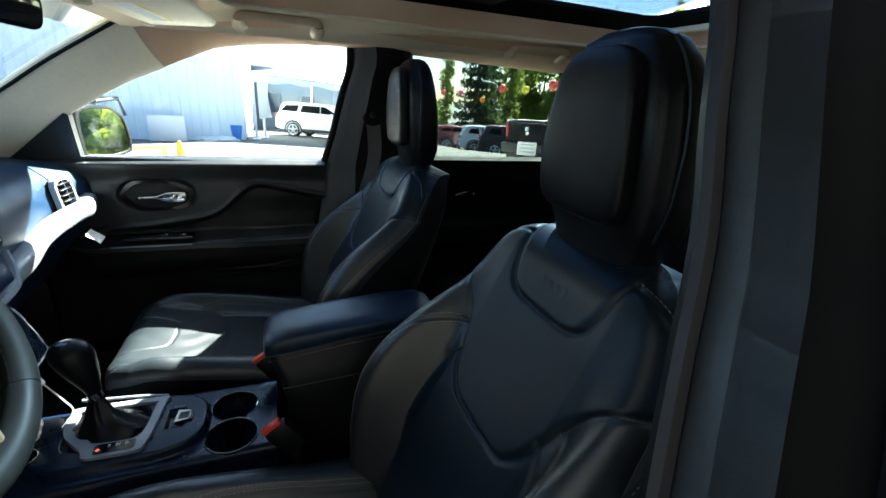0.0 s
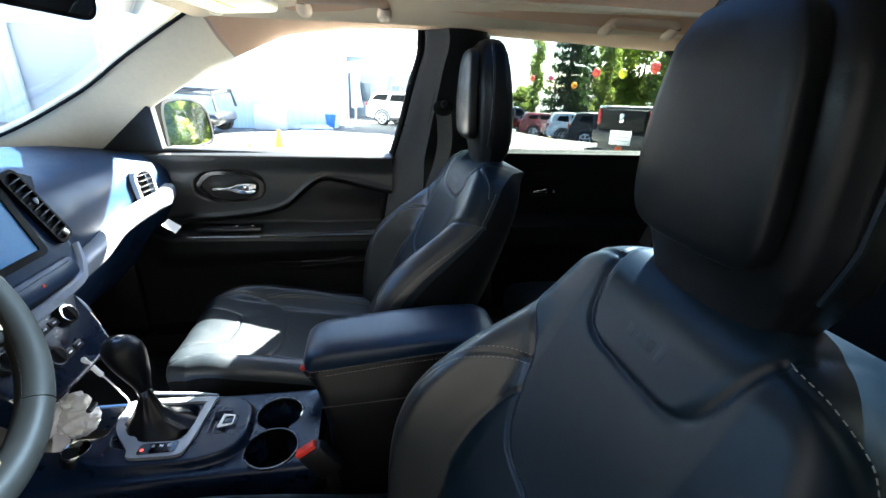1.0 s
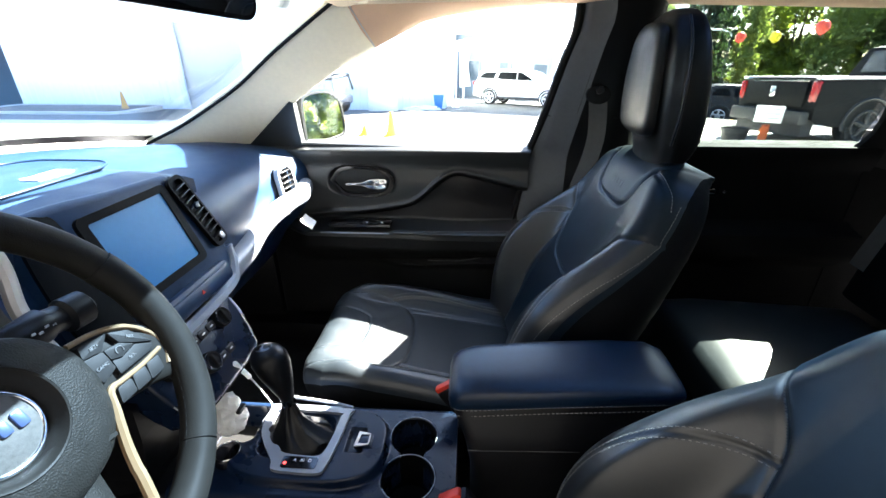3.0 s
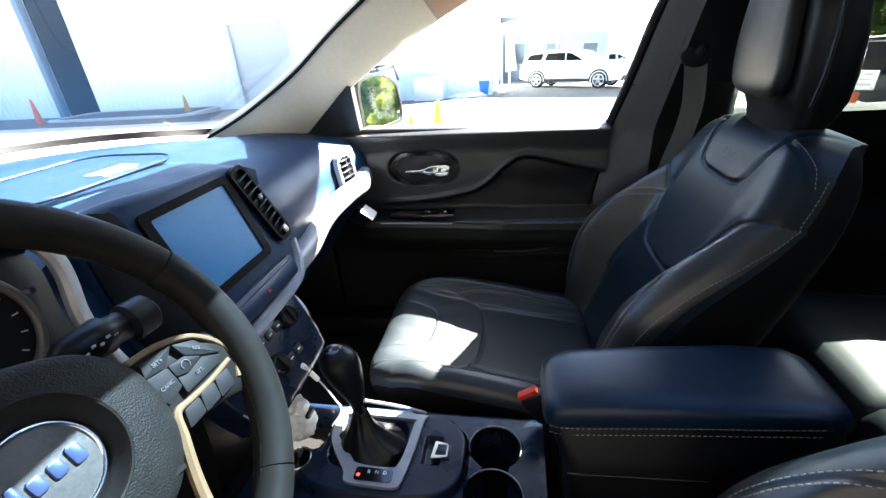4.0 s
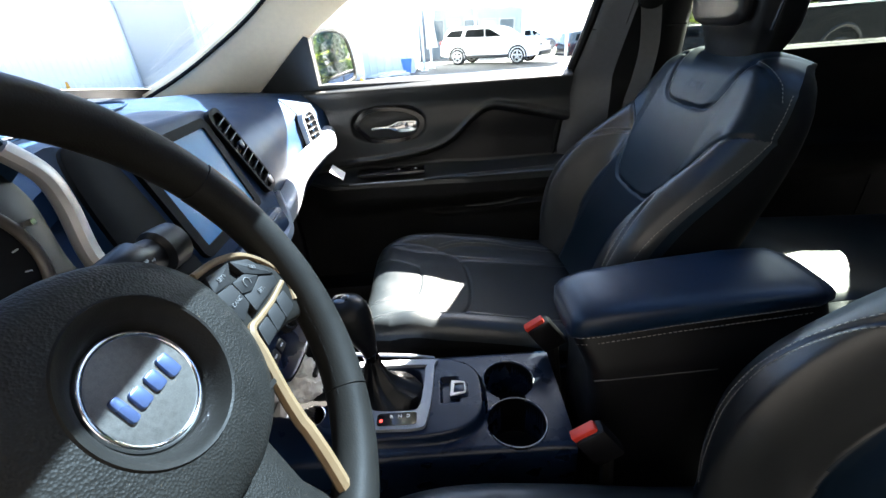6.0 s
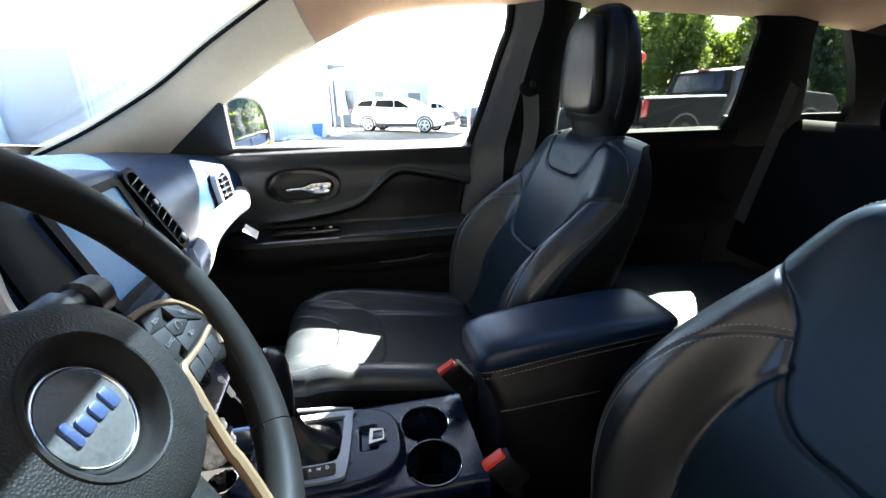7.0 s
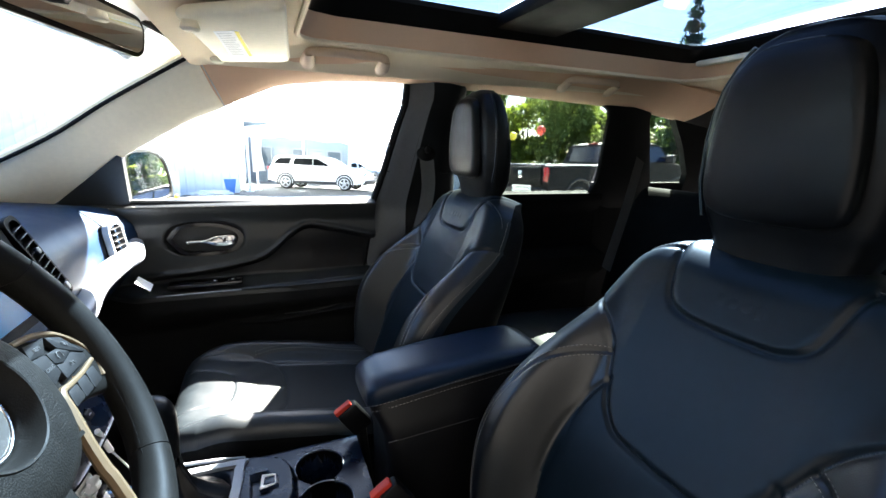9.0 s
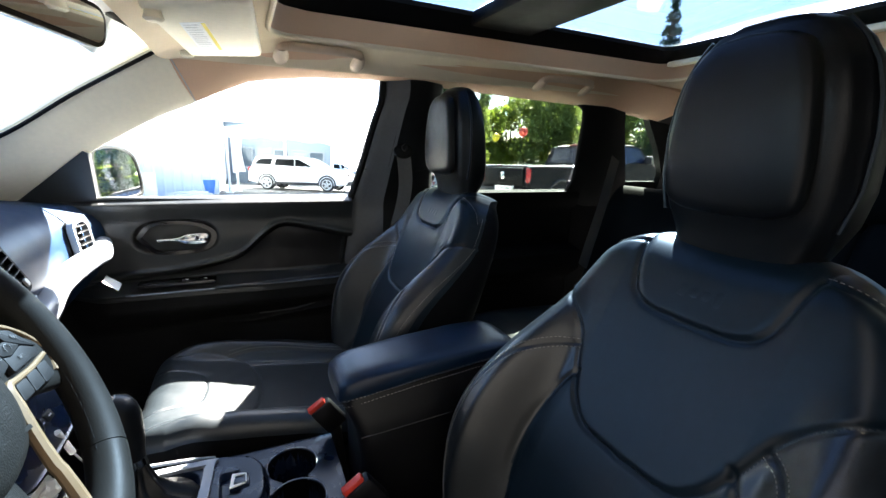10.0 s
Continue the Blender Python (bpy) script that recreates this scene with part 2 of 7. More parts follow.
def prism(outline, m, depth, r=0.0, seg=2):
    """A flat outline (x, y) raised by depth along z, its upper edge rounded, placed by m."""
    bm = bmesh.new()
    vs = [bm.verts.new((x, y, 0)) for x, y in outline]
    f = bm.faces.new(vs)
    ext = bmesh.ops.extrude_face_region(bm, geom=[f])
    top = [v for v in ext["geom"] if isinstance(v, bmesh.types.BMVert)]
    bmesh.ops.translate(bm, vec=(0, 0, depth), verts=top)
    if r > 0:
        tops = set(top)
        es = [e for e in bm.edges if e.verts[0] in tops and e.verts[1] in tops]
        bmesh.ops.bevel(bm, geom=es, offset=r, segments=seg, profile=0.5, affect="EDGES")
    bmesh.ops.transform(bm, matrix=m, verts=bm.verts)
    return bm


def rounded(w, h, r, n=6, cx=0.0, cy=0.0):
    """Outline of a rounded rectangle."""
    out = []
    for sx, sy, a0 in ((1, 1, 0), (-1, 1, 90), (-1, -1, 180), (1, -1, 270)):
        for i in range(n + 1):
            a = radians(a0 + 90 * i / n)
            out.append((cx + sx * (w / 2 - r) + r * math.cos(a), cy + sy * (h / 2 - r) + r * math.sin(a)))
    return out


def round_poly(pts, r, n=5):
    """Outline of a polygon with its corners rounded by about r."""
    P = [Vector((x, y, 0)) for x, y in pts]
    out = []
    for i, p in enumerate(P):
        a, b = P[i - 1] - p, P[(i + 1) % len(P)] - p
        ra, rb = min(r, a.length * 0.45), min(r, b.length * 0.45)
        a, b = p + a.normalized() * ra, p + b.normalized() * rb
        for k in range(n + 1):
            t = k / n
            q = a * (1 - t) ** 2 + p * 2 * t * (1 - t) + b * t * t
            out.append((q.x, q.y))
    return out


def circle(r, n=32, cx=0.0, cy=0.0):
    return [(cx + r * math.cos(2 * math.pi * i / n), cy + r * math.sin(2 * math.pi * i / n)) for i in range(n)]


def ringplate(outer, inner, m, depth, bm=None):
    """A flat frame between two outlines of equally many points."""
    bm = bm or bmesh.new()
    lo = [bm.verts.new(m @ Vector((x, y, 0))) for x, y in outer]
    hi = [bm.verts.new(m @ Vector((x, y, depth))) for x, y in outer]
    li = [bm.verts.new(m @ Vector((x, y, 0))) for x, y in inner]
    hi2 = [bm.verts.new(m @ Vector((x, y, depth))) for x, y in inner]
    k = len(outer)
    for i in range(k):
        j = (i + 1) % k
        bm.faces.new((lo[i], lo[j], hi[j], hi[i]))
        bm.faces.new((hi[i], hi[j], hi2[j], hi2[i]))
        bm.faces.new((hi2[i], hi2[j], li[j], li[i]))
        bm.faces.new((li[i], li[j], lo[j], lo[i]))
    return bm


def interp(x, xs, ys):
    return float(np.interp(x, xs, ys))


def smooth(a, b, x):
    t = np.clip((x - a) / (b - a), 0, 1)
    return t * t * (3 - 2 * t)


def line_distance(A, V, pts):
    """Distance of grid points (A, V) from a polyline."""
    best = np.full(A.shape, 1e9)
    for (x0, y0), (x1, y1) in zip(pts, pts[1:]):
        dx, dy = x1 - x0, y1 - y0
        t = np.clip(((A - x0) * dx + (V - y0) * dy) / (dx * dx + dy * dy + 1e-12), 0, 1)
        best = np.minimum(best, np.hypot(A - x0 - t * dx, V - y0 - t * dy))
    return best


def soft_line(pts, n=8):
    return [(p.x, p.y) for p in spline([(a, b, 0) for a, b in pts], n)]


def stitches(lines, mat, parent, length=0.0042, gap=0.003, width=0.0005, name="stitching"):
    """Rows of short threads laid along lines of points."""
    bm = bmesh.new()
    for pts in lines:
        P = [Vector(p) for p in pts]
        run = 0.0
        for a, b in zip(P, P[1:]):
            d = (b - a).length
            if d < 1e-6:
                continue
            u = (b - a) / d
            s = 0.0
            while s < d:
                ph = (run + s) % (length + gap)
                if ph < length:
                    e = min(d, s + length - ph)
                    if e - s > 0.001:
                        c, h = a + u * (s + e) / 2, (e - s) / 2
                        side = u.orthogonal().normalized() * width
                        up = u.cross(side.normalized()) * width
                        vs = [bm.verts.new(c + u * sx * h + side * sy + up * sz) for sx in (-1, 1) for sy in (-1, 1) for sz in (-1, 1)]
                        for q in ((0, 1, 3, 2), (4, 6, 7, 5), (0, 4, 5, 1), (2, 3, 7, 6), (0, 2, 6, 4), (1, 5, 7, 3)):
                            bm.faces.new([vs[i] for i in q])
                    s = e + 1e-4
                else:
                    s += length + gap - ph + 1e-4
            run += d
    return part(name, bm, mat, parent, "pale grey double stitching", smooth=False, kind="stuff")


def letters(text, size, m, mat, parent, name="lettering", depth=0.0003):
    cu = bpy.data.curves.new("text", "FONT")
    cu.body, cu.size, cu.extrude = text, size, depth
    cu.align_x, cu.align_y = "CENTER", "CENTER"
    tmp = bpy.data.objects.new("tmp_text", cu)
    scene.collection.objects.link(tmp)
    me = bpy.data.meshes.new_from_object(tmp.evaluated_get(bpy.context.evaluated_depsgraph_get()))
    bpy.data.objects.remove(tmp)
    me.transform(m)
    return from_mesh(name, me, mat, parent, "", smooth=False)


def side_y(z):
    """Half-width of the cabin at the side glass."""
    return 0.753 - 0.36 * (z - 1.09)

# ---- cabin shell ----
SIDE = [(-0.60, 1.10), (-0.50, 1.165), (-0.415, 1.232), (-0.249, 1.333), (-0.145, 1.382), (0.0, 1.446), (0.156, 1.467), (0.321, 1.479)]


INNER = [(-0.86, 0.665, 1.125), (-0.75, 0.662, 1.172), (-0.65, 0.652, 1.222), (-0.52, 0.625, 1.292), (-0.40, 0.597, 1.372), (-0.30, 0.572, 1.432), (-0.194, 0.546, 1.494)]
floor = part("floor", box((0.35, 0, 0.37), (2.9, 1.5, 0.06), 0.01), CARPET, None, "black carpeted vehicle floor", kind="structure")
tagged(floor, category="floor")

# pillars and roof rails, both sides
PILLAR_LOW = spline([(x, side_y(z), z) for x, z in SIDE[:5]], 8)
PILLAR_TOP = spline(INNER, 8)


def resample(pts, n):
    P = [Vector(p) for p in pts]
    d = [0.0]
    for a, b in zip(P, P[1:]):
        d.append(d[-1] + (b - a).length)
    out = []
    for i in range(n):
        s = d[-1] * i / (n - 1)
        k = min(max(np.searchsorted(d, s) - 1, 0), len(P) - 2)
        t = (s - d[k]) / max(d[k + 1] - d[k], 1e-9)
        out.append(P[k].lerp(P[k + 1], float(t)))
    return out


def flip(p, side):
    return Vector((p[0], p[1] * side, p[2]))


for side in (1, -1):
    low, top = resample(PILLAR_LOW, 28), resample(PILLAR_TOP, 28)
    grid = []
    for a, b in zip(low, top):
        row = []
        for i in range(9):
            t = i / 8
            p = a.lerp(b, t)
            bulge = math.sin(math.pi * t) * 0.012
            row.append(flip(p + Vector((0.35, -0.75, -0.35)).normalized() * bulge, side))
        row.insert(0, flip(a + Vector((-0.012, 0.02, -0.006)), side))
        row.append(flip(b + Vector((-0.005, 0.002, 0.008)), side))
        grid.append(row)
    pil = part("pillar_trim", slab(grid, (0, 0.012 * side, 0.012)), BEIGEPL, None, "pale beige plastic trim of the windshield pillar", kind="structure")
    tagged(pil, category="pillar")
    seam = [p + Vector((0.002, -0.002 * side, -0.001)) for p in spline([grid[-1][j] for j in range(1, 10)], 4)]
    part("seam", tube(seam, 0.0016, 6), GREYP, pil)
    # roof rail from windshield pillar to the rear
    grid = []
    for f in np.linspace(0, 1, 44):
        xl, xt = -0.1445 + 1.9245 * f, -0.1935 + 1.9735 * f
        zt = interp(xl, [-0.145, -0.09, 0.0, 0.156, 0.32, 0.58, 1.17, 1.45, 1.8], [1.382, 1.407, 1.446, 1.467, 1.477, 1.474, 1.460, 1.442, 1.40])
        hz = interp(xt, [-0.194, -0.09, 0.1, 1.3, 1.8], [1.494, 1.508, 1.534, 1.536, 1.49])
        hy = interp(xt, [-0.194, -0.09, 0.1, 1.8], [0.546, 0.520, 0.455, 0.445])
        a, b = Vector((xl, side_y(zt) + 0.003 * min(1, f * 8), zt)), Vector((xt, hy, hz))
        row = [flip(a + Vector((0, 0.02, 0.004)), side)]
        for i in range(8):
            t = i / 7
            p = a.lerp(b, t) + Vector((0, -0.6, -0.6)) * (math.sin(math.pi * t) * 0.016)
            row.append(flip(p, side))
        grid.append(row)
    k = next(n for n, r in enumerate(grid) if r[0].x > 1.62)
    rail = part("roof_rail_trim", slab(grid[:k], (0, 0.01 * side, 0.014)), BEIGERAIL, None, "beige cloth covered roof rail above the doors", kind="structure")
    tagged(rail, category="trim")
    rail = part("rear_rail_trim", slab(grid[k - 1:], (0, 0.01 * side, 0.014)), RUBBER, None, "black roof rail trim beside the rear seat", kind="structure")
    tagged(rail, category="trim")

# headliner round the roof opening


def roof_z(x, y):
    """Height of the cabin ceiling."""
    zc = interp(x, [-0.22, -0.1, 0.1, 0.8, 1.4, 1.8], [1.50, 1.535, 1.572, 1.585, 1.575, 1.53])
    return zc - 0.10 * abs(y) ** 2.2 - (0.0 if abs(y) < 0.4 else 0.12 * (abs(y) - 0.4))


def roof_ring(x0, x1, w0, w1, r, n=10):
    out = []
    for sx, sy, a0 in ((1, 1, 0), (-1, 1, 90), (-1, -1, 180), (1, -1, 270)):
        for i in range(n + 1):
            a = radians(a0 + 90 * i / n)
            cx = (x1 - r) if sx > 0 else (x0 + r)
            w = w1 if sx > 0 else w0
            out.append((cx + r * math.cos(a), sy * (w - r) + r * math.sin(a)))
    return out


OPEN = roof_ring(0.030, 1.37, 0.430, 0.420, 0.09)
LIP = roof_ring(0.045, 1.36, 0.412, 0.405, 0.09)
EDGE = roof_ring(-0.205, 1.80, 0.545, 0.50, 0.04)
rings = []
for t in np.linspace(0, 1, 9):
    rings.append([Vector((a[0] + (b[0] - a[0]) * t, a[1] + (b[1] - a[1]) * t, 0)) for a, b in zip(OPEN, EDGE)])
rings = [[Vector((p.x, p.y, roof_z(p.x, p.y) - 0.018 * (1 - k / 8) ** 1.5)) for p in r] for k, r in enumerate(rings)]
tops = [[p + Vector((0, 0, 0.02)) for p in r] for r in reversed(rings)]
ceiling = part("ceiling", loft(rings + tops + rings[:1], True, False), BEIGE, None, "beige cloth headliner with a large roof opening", kind="structure")
tagged(ceiling, category="ceiling")
roll = [p + Vector((0, 0, -0.004)) for p in rings[0]]
part("opening_trim", tube(roll, 0.006, 8, True), BEIGE, ceiling)
lip = [Vector((x, y, roof_z(x, y) + 0.026)) for x, y in LIP]
part("opening_lining", loft([[p + Vector((0, 0, 0.002)) for p in rings[0]], lip, [p + Vector((0, 0, 0.004)) for p in lip]], True, False), BEIGERAIL, ceiling, "cloth lining of the roof opening, warm bounce put in as tan")

# panoramic roof: black frame, two panes
sunroof = thing("sunroof", "panoramic glass roof with a black frame and two panes", "sunroof", (0.7, 0, 1.6))
FR_IN = roof_ring(0.10, 1.30, 0.372, 0.372, 0.04)
FR_OUT = roof_ring(0.02, 1.40, 0.44, 0.43, 0.09)
f0 = [Vector((x, y, roof_z(x, y) + 0.022)) for x, y in FR_OUT]
f1 = [Vector((x, y, 1.628)) for x, y in FR_IN]
f2 = [Vector((x, y, 1.64)) for x, y in FR_IN]
f3 = [Vector((x, y, 1.65)) for x, y in FR_OUT]
part("frame", loft([f0, f1, f2, f3], True, False), FRIT, sunroof, "black sunroof frame")
part("cross_bar", box((0.64, 0, 1.622), (0.20, 0.76, 0.04), 0.012), VOID, sunroof, "black cross bar between the panes")
for x0, x1 in ((0.09, 0.55), (0.73, 1.31)):
    grid = [[Vector((x, y, 1.655 - 0.05 * (y / 0.4) ** 2 * 0.3)) for y in np.linspace(-0.385, 0.385, 9)] for x in np.linspace(x0, x1, 6)]
    part("pane", slab(grid, (0, 0, 0.004)), ROOFGLASS, sunroof, "tinted roof glass pane")
part("blind_bar", box((1.335, 0, 1.592), (0.03, 0.78, 0.018), 0.007), BEIGEPL, sunroof, "pale blind rail")

# outer roof skin over the rails and round the glass
rings = []
OUT_E = roof_ring(-0.33, 1.9, 0.63, 0.60, 0.06)
OUT_I = roof_ring(0.02, 1.40, 0.44, 0.43, 0.09)
for t in np.linspace(0, 1, 6):
    r = []
    for a, b in zip(OUT_I, OUT_E):
        x, y = a[0] + (b[0] - a[0]) * t, a[1] + (b[1] - a[1]) * t
        z = 1.665 - 0.5 * max(0, abs(y) - 0.30) ** 2 - 0.9 * max(0, -x) ** 1.6 - 0.3 * max(0, x - 1.3) ** 1.6
        r.append(Vector((x, y, z)))
    rings.append(r)
lows = [[p - Vector((0, 0, 0.012)) for p in r] for r in reversed(rings)]
PAINT = material("white_car_paint", (0.84, 0.85, 0.86), 0.25, vary=0.02, coat=0.8, rough_vary=0.03)
roof = part("roof", loft(rings + lows + rings[:1], True, False), PAINT, None, "white painted steel car roof", kind="structure")
tagged(roof, category="roof")

# windshield
ws = thing("window_1", "clear raked windshield with a thin black edge", "windshield", (-0.7, 0, 1.15), kind="structure")
edge = resample(spline(INNER, 8), 16)


def shield(i, v):
    """Point of the windshield: i along the pillar, v from driver (-1) to passenger (1)."""
    p = edge[i]
    t = i / 15
    bow = (1 - v * v) * (0.12 * (1 - t) + 0.13 * t)
    return Vector((p.x - bow, p.y * v * (1 + 0.0), p.z + (1 - v * v) * (0.03 * t + 0.062 * (1 - t)))) + Vector((-0.02, 0, 0.014))


grid = [[shield(i, v) for v in np.linspace(-1.02, 1.02, 25)] for i in range(16)]
part("pane", slab(grid, (-0.002, 0, 0.004)), SHIELD, ws)
for s in (-1, 1):
    line = [Vector((p.x - 0.002, (p.y - 0.005) * s, p.z - 0.003)) for p in resample(spline(INNER, 8), 24)]
    part("edge_seal", tube(line, 0.0045, 8), FRIT, ws, "black edge seal")
part("edge_band", slab([[shield(0, v).lerp(shield(1, v), f) + Vector((0.006, 0, -0.006)) for f in (-0.2, 0.3, 0.75)] for v in np.linspace(-1.02, 1.02, 40)], (-0.002, 0, 0.003)), FRIT, ws, "black band along the foot of the glass")
part("edge_seal", tube([shield(15, v) + Vector((0.01, 0, 0.002)) for v in np.linspace(-1, 1, 30)], 0.008, 8), FRIT, ws, "black upper edge band")


# ---- doors on the passenger side ----
def sheet(fn, xs, zs, back, mat, name, parent, label="", sharp=50, inlay=None):
    """A panel facing the cabin: y = fn(x, z) over a grid, closed behind at y = back."""
    X, Z = np.meshgrid(xs, zs, indexing="ij")
    Yv = fn(X, Z)
    n, k = X.shape
    v = np.stack([X, Yv, Z], -1).reshape(-1, 3)
    vb = np.stack([X, np.full_like(X, back), Z], -1).reshape(-1, 3)
    ids = np.arange(n * k).reshape(n, k)
    faces, inner = [], []
    for i in range(n - 1):
        for j in range(k - 1):
            quad = (ids[i, j], ids[i + 1, j], ids[i + 1, j + 1], ids[i, j + 1])
            if inlay and inlay[0](X[i, j], Z[i, j]):
                inner.append(tuple(int(q) for q in quad))
            else:
                faces.append(quad)
    if inner:
        used = sorted({q for f in inner for q in f})
        at = {q: n for n, q in enumerate(used)}
        me = bpy.data.meshes.new(inlay[2])
        me.from_pydata([v[q].tolist() for q in used], [], [tuple(at[q] for q in f) for f in inner])
        from_mesh(inlay[2], me, inlay[1], parent, inlay[3], sharp=sharp)
    rim = [ids[0, j] for j in range(k)] + [ids[i, k - 1] for i in range(1, n)] + [ids[n - 1, j] for j in range(k - 2, -1, -1)] + [ids[i, 0] for i in range(n - 2, 0, -1)]
    off = n * k
    for a, b in zip(rim, rim[1:] + rim[:1]):
        faces.append((a, b, b + off, a + off))
    faces.append([r + off for r in rim])
    me = bpy.data.meshes.new(name)
    me.from_pydata(np.concatenate([v, vb]).tolist(), [], [tuple(int(i) for i in f) for f in faces])
    me.validate()
    bm = bmesh.new()
    bm.from_mesh(me)
    loose = [q for q in bm.verts if not q.link_faces]
    bmesh.ops.delete(bm, geom=loose, context="VERTS")
    bpy.data.meshes.remove(me)
    return part(name, bm, mat, parent, label, sharp=sharp)


CREASE = soft_line([(-0.48, 0.865), (-0.37, 0.882), (-0.26, 0.889), (-0.135, 0.908), (-0.06, 0.933), (0.013, 0.998), (0.06, 1.025), (0.115, 1.022), (0.27, 0.985), (0.34, 0.97)])
CX, CZ = [p[0] for p in CREASE], [p[1] for p in CREASE]


def door_face(X, Z):
    y = 0.742 + 0.0 * X
    y = y - 0.025 * smooth(1.03, 1.10, Z) * (1 - smooth(1.095, 1.11, Z))
    y = y - 0.012 * np.exp(-((Z - 0.99) / 0.05) ** 2)
    cz = np.interp(X, CX, CZ)
    # scooped field below the crease
    below = smooth(0.0, 0.016, cz - Z)
    y = y + 0.016 * below * (1 - smooth(0.03, 0.16, cz - Z))
    y = y - 0.009 * np.exp(-((Z - cz - 0.006) / 0.008) ** 2)
    # armrest ledge
    top = 0.853 + 0.01 * X
    ledge = smooth(top + 0.014, top - 0.004, Z) * (1 - smooth(0.80, 0.70, Z))
    y = y - 0.085 * ledge * smooth(-0.55, -0.40, X)
    y = y - 0.004 * np.exp(-((Z - top + 0.006) / 0.003) ** 2)
    # map pocket
    pk = 0.735 + 0.14 * (np.maximum(X + 0.03, 0)) + 0.0 * X
    inside = smooth(pk, pk - 0.02, Z)
    y = y - 0.04 * inside * smooth(-0.25, -0.05, X)
    y = y - 0.006 * np.exp(-((Z - pk) / 0.003) ** 2) * smooth(-0.10, -0.03, X) * (1 - smooth(0.22, 0.27, X))
    # recess round the handle
    a, b = (X + 0.232) / 0.112, (Z - 0.995) / 0.055
    rec = 1 - smooth(0.75, 1.0, np.sqrt(np.abs(a) ** 2.6 + np.abs(b) ** 2.6))
    y = y + 0.032 * rec
    return y


door1 = thing("door_1", "black soft-trimmed front passenger door, closed, with a chrome pull", "door", (0.0, 0.75, 0.45), kind="structure")
# the scoop under the crease gets a blacker material as painted shade
sheet(door_face, np.linspace(-0.62, 0.295, 190), np.linspace(0.828, 1.108, 110), 0.84, DOORPL, "inner_panel", door1, inlay=(lambda x, z: 0.872 < z < np.interp(x, CX, CZ) - 0.004 and x > -0.33, DARKPL, "door_inlay", "scooped field below the crease, shade put into its black"))
# same door face below the ledge, near-black for the shade there
sheet(door_face, np.linspace(-0.62, 0.295, 150), np.concatenate([np.linspace(0.44, 0.66, 12), np.linspace(0.665, 0.827, 56)]), 0.84, RUBBER, "lower_panel", door1, "lower door panel with a map pocket, shade put in as black")
# rear edge slants with the pillar: filler between panel and pillar
part("belt_cap", tube(spline([(-0.46, 0.742, 1.112), (-0.2, 0.744, 1.104), (0.1, 0.748, 1.099), (0.30, 0.75, 1.096)], 8), 0.008, 8), DOORPL, door1, "soft black sill under the window glass")
# handle bezel and pull
M = Matrix(((1, 0, 0, -0.232), (0, 0, -1, 0.735), (0, 1, 0, 0.995), (0, 0, 0, 1)))
bez_o = [(x, z) for x, z in soft_line([(-0.102, 0.005), (-0.062, 0.046), (0.03, 0.048), (0.092, 0.026), (0.105, -0.006), (0.07, -0.044), (-0.045, -0.050), (-0.082, -0.022), (-0.102, 0.005)], 5)][:-1]
bez_i = [(x * 0.86, z * 0.80) for x, z in bez_o]
part("handle_bezel", ringplate(bez_o, bez_i, M, 0.006), PIANO, door1, "gloss black bezel round the pull")
pull = part("handle", prism(soft_line([(-0.048, -0.012), (0.0, -0.012), (0.03, -0.022), (0.075, -0.020), (0.086, 0.0), (0.075, 0.012), (0.03, 0.010), (0.0, 0.0), (-0.048, -0.003), (-0.048, -0.012)], 4)[:-1], M @ Matrix.Translation((0.0, 0.002, 0.008)), 0.014, 0.004), CHROME, door1, "chrome door pull")
part("lock_knob", prism(rounded(0.028, 0.018, 0.006, 4, 0.062, 0.0), M @ Matrix.Translation((0, 0, 0.022)), 0.005, 0.002), CHROME, pull)
# armrest switch panel
part("switch_panel", box((-0.235, 0.690, 0.868), (0.20, 0.05, 0.012), 0.004), PIANO, door1, "gloss black switch panel")
for dx in (-0.215, -0.166):
    part("window_switch", box((dx, 0.684, 0.877), (0.022, 0.024, 0.006), 0.003), PIANO, door1, "small black window switch")
    part("switch_mark", box((dx + 0.004, 0.6715, 0.880), (0.007, 0.001, 0.0025), 0.0), WHITEINK, door1, "white switch mark", smooth=False)
ledge = [Vector((x, 0.655, 0.858 + 0.03 * x)) for x in np.linspace(-0.12, 0.24, 20)]
stitches([ledge], THREAD, door1)
part("pocket_edge", tube(spline([(-0.02, 0.685, 0.743), (0.057, 0.684, 0.744), (0.12, 0.684, 0.751), (0.212, 0.685, 0.774)], 6), 0.0022, 6), WEBGREY, door1, "thin pale rim of the map pocket")
part("ledge_trim", tube([(x, 0.656, 0.848) for x in np.linspace(-0.36, -0.14, 8)], 0.0028, 6), SILVER, door1, "thin bright edge of the switch panel")
# mirror corner triangle
tri = [Vector((x, side_y(z) - 0.012, z)) for x, z in ((-0.585, 1.105), (-0.415, 1.243), (-0.405, 1.238), (-0.412, 1.105))]
tri2 = [p + Vector((0, 0.03, 0)) for p in tri]
part("corner_trim", loft([tri, tri2]), DOORPL, door1, "black corner trim behind the outside mirror", smooth=False)
# front glass
xs = [(-0.62, 1.06), (-0.40, 1.06), (-0.1, 1.06), (0.30, 1.06)]
tops = [(-0.62, 1.075), (-0.40, 1.25), (-0.1, 1.41), (0.34, 1.49)]
grid = [[Vector((b[0] + (t[0] - b[0]) * k / 6, side_y(b[1] + (t[1] - b[1]) * k / 6) + 0.022, b[1] + (t[1] - b[1]) * k / 6)) for k in range(7)] for b, t in zip(xs, tops)]
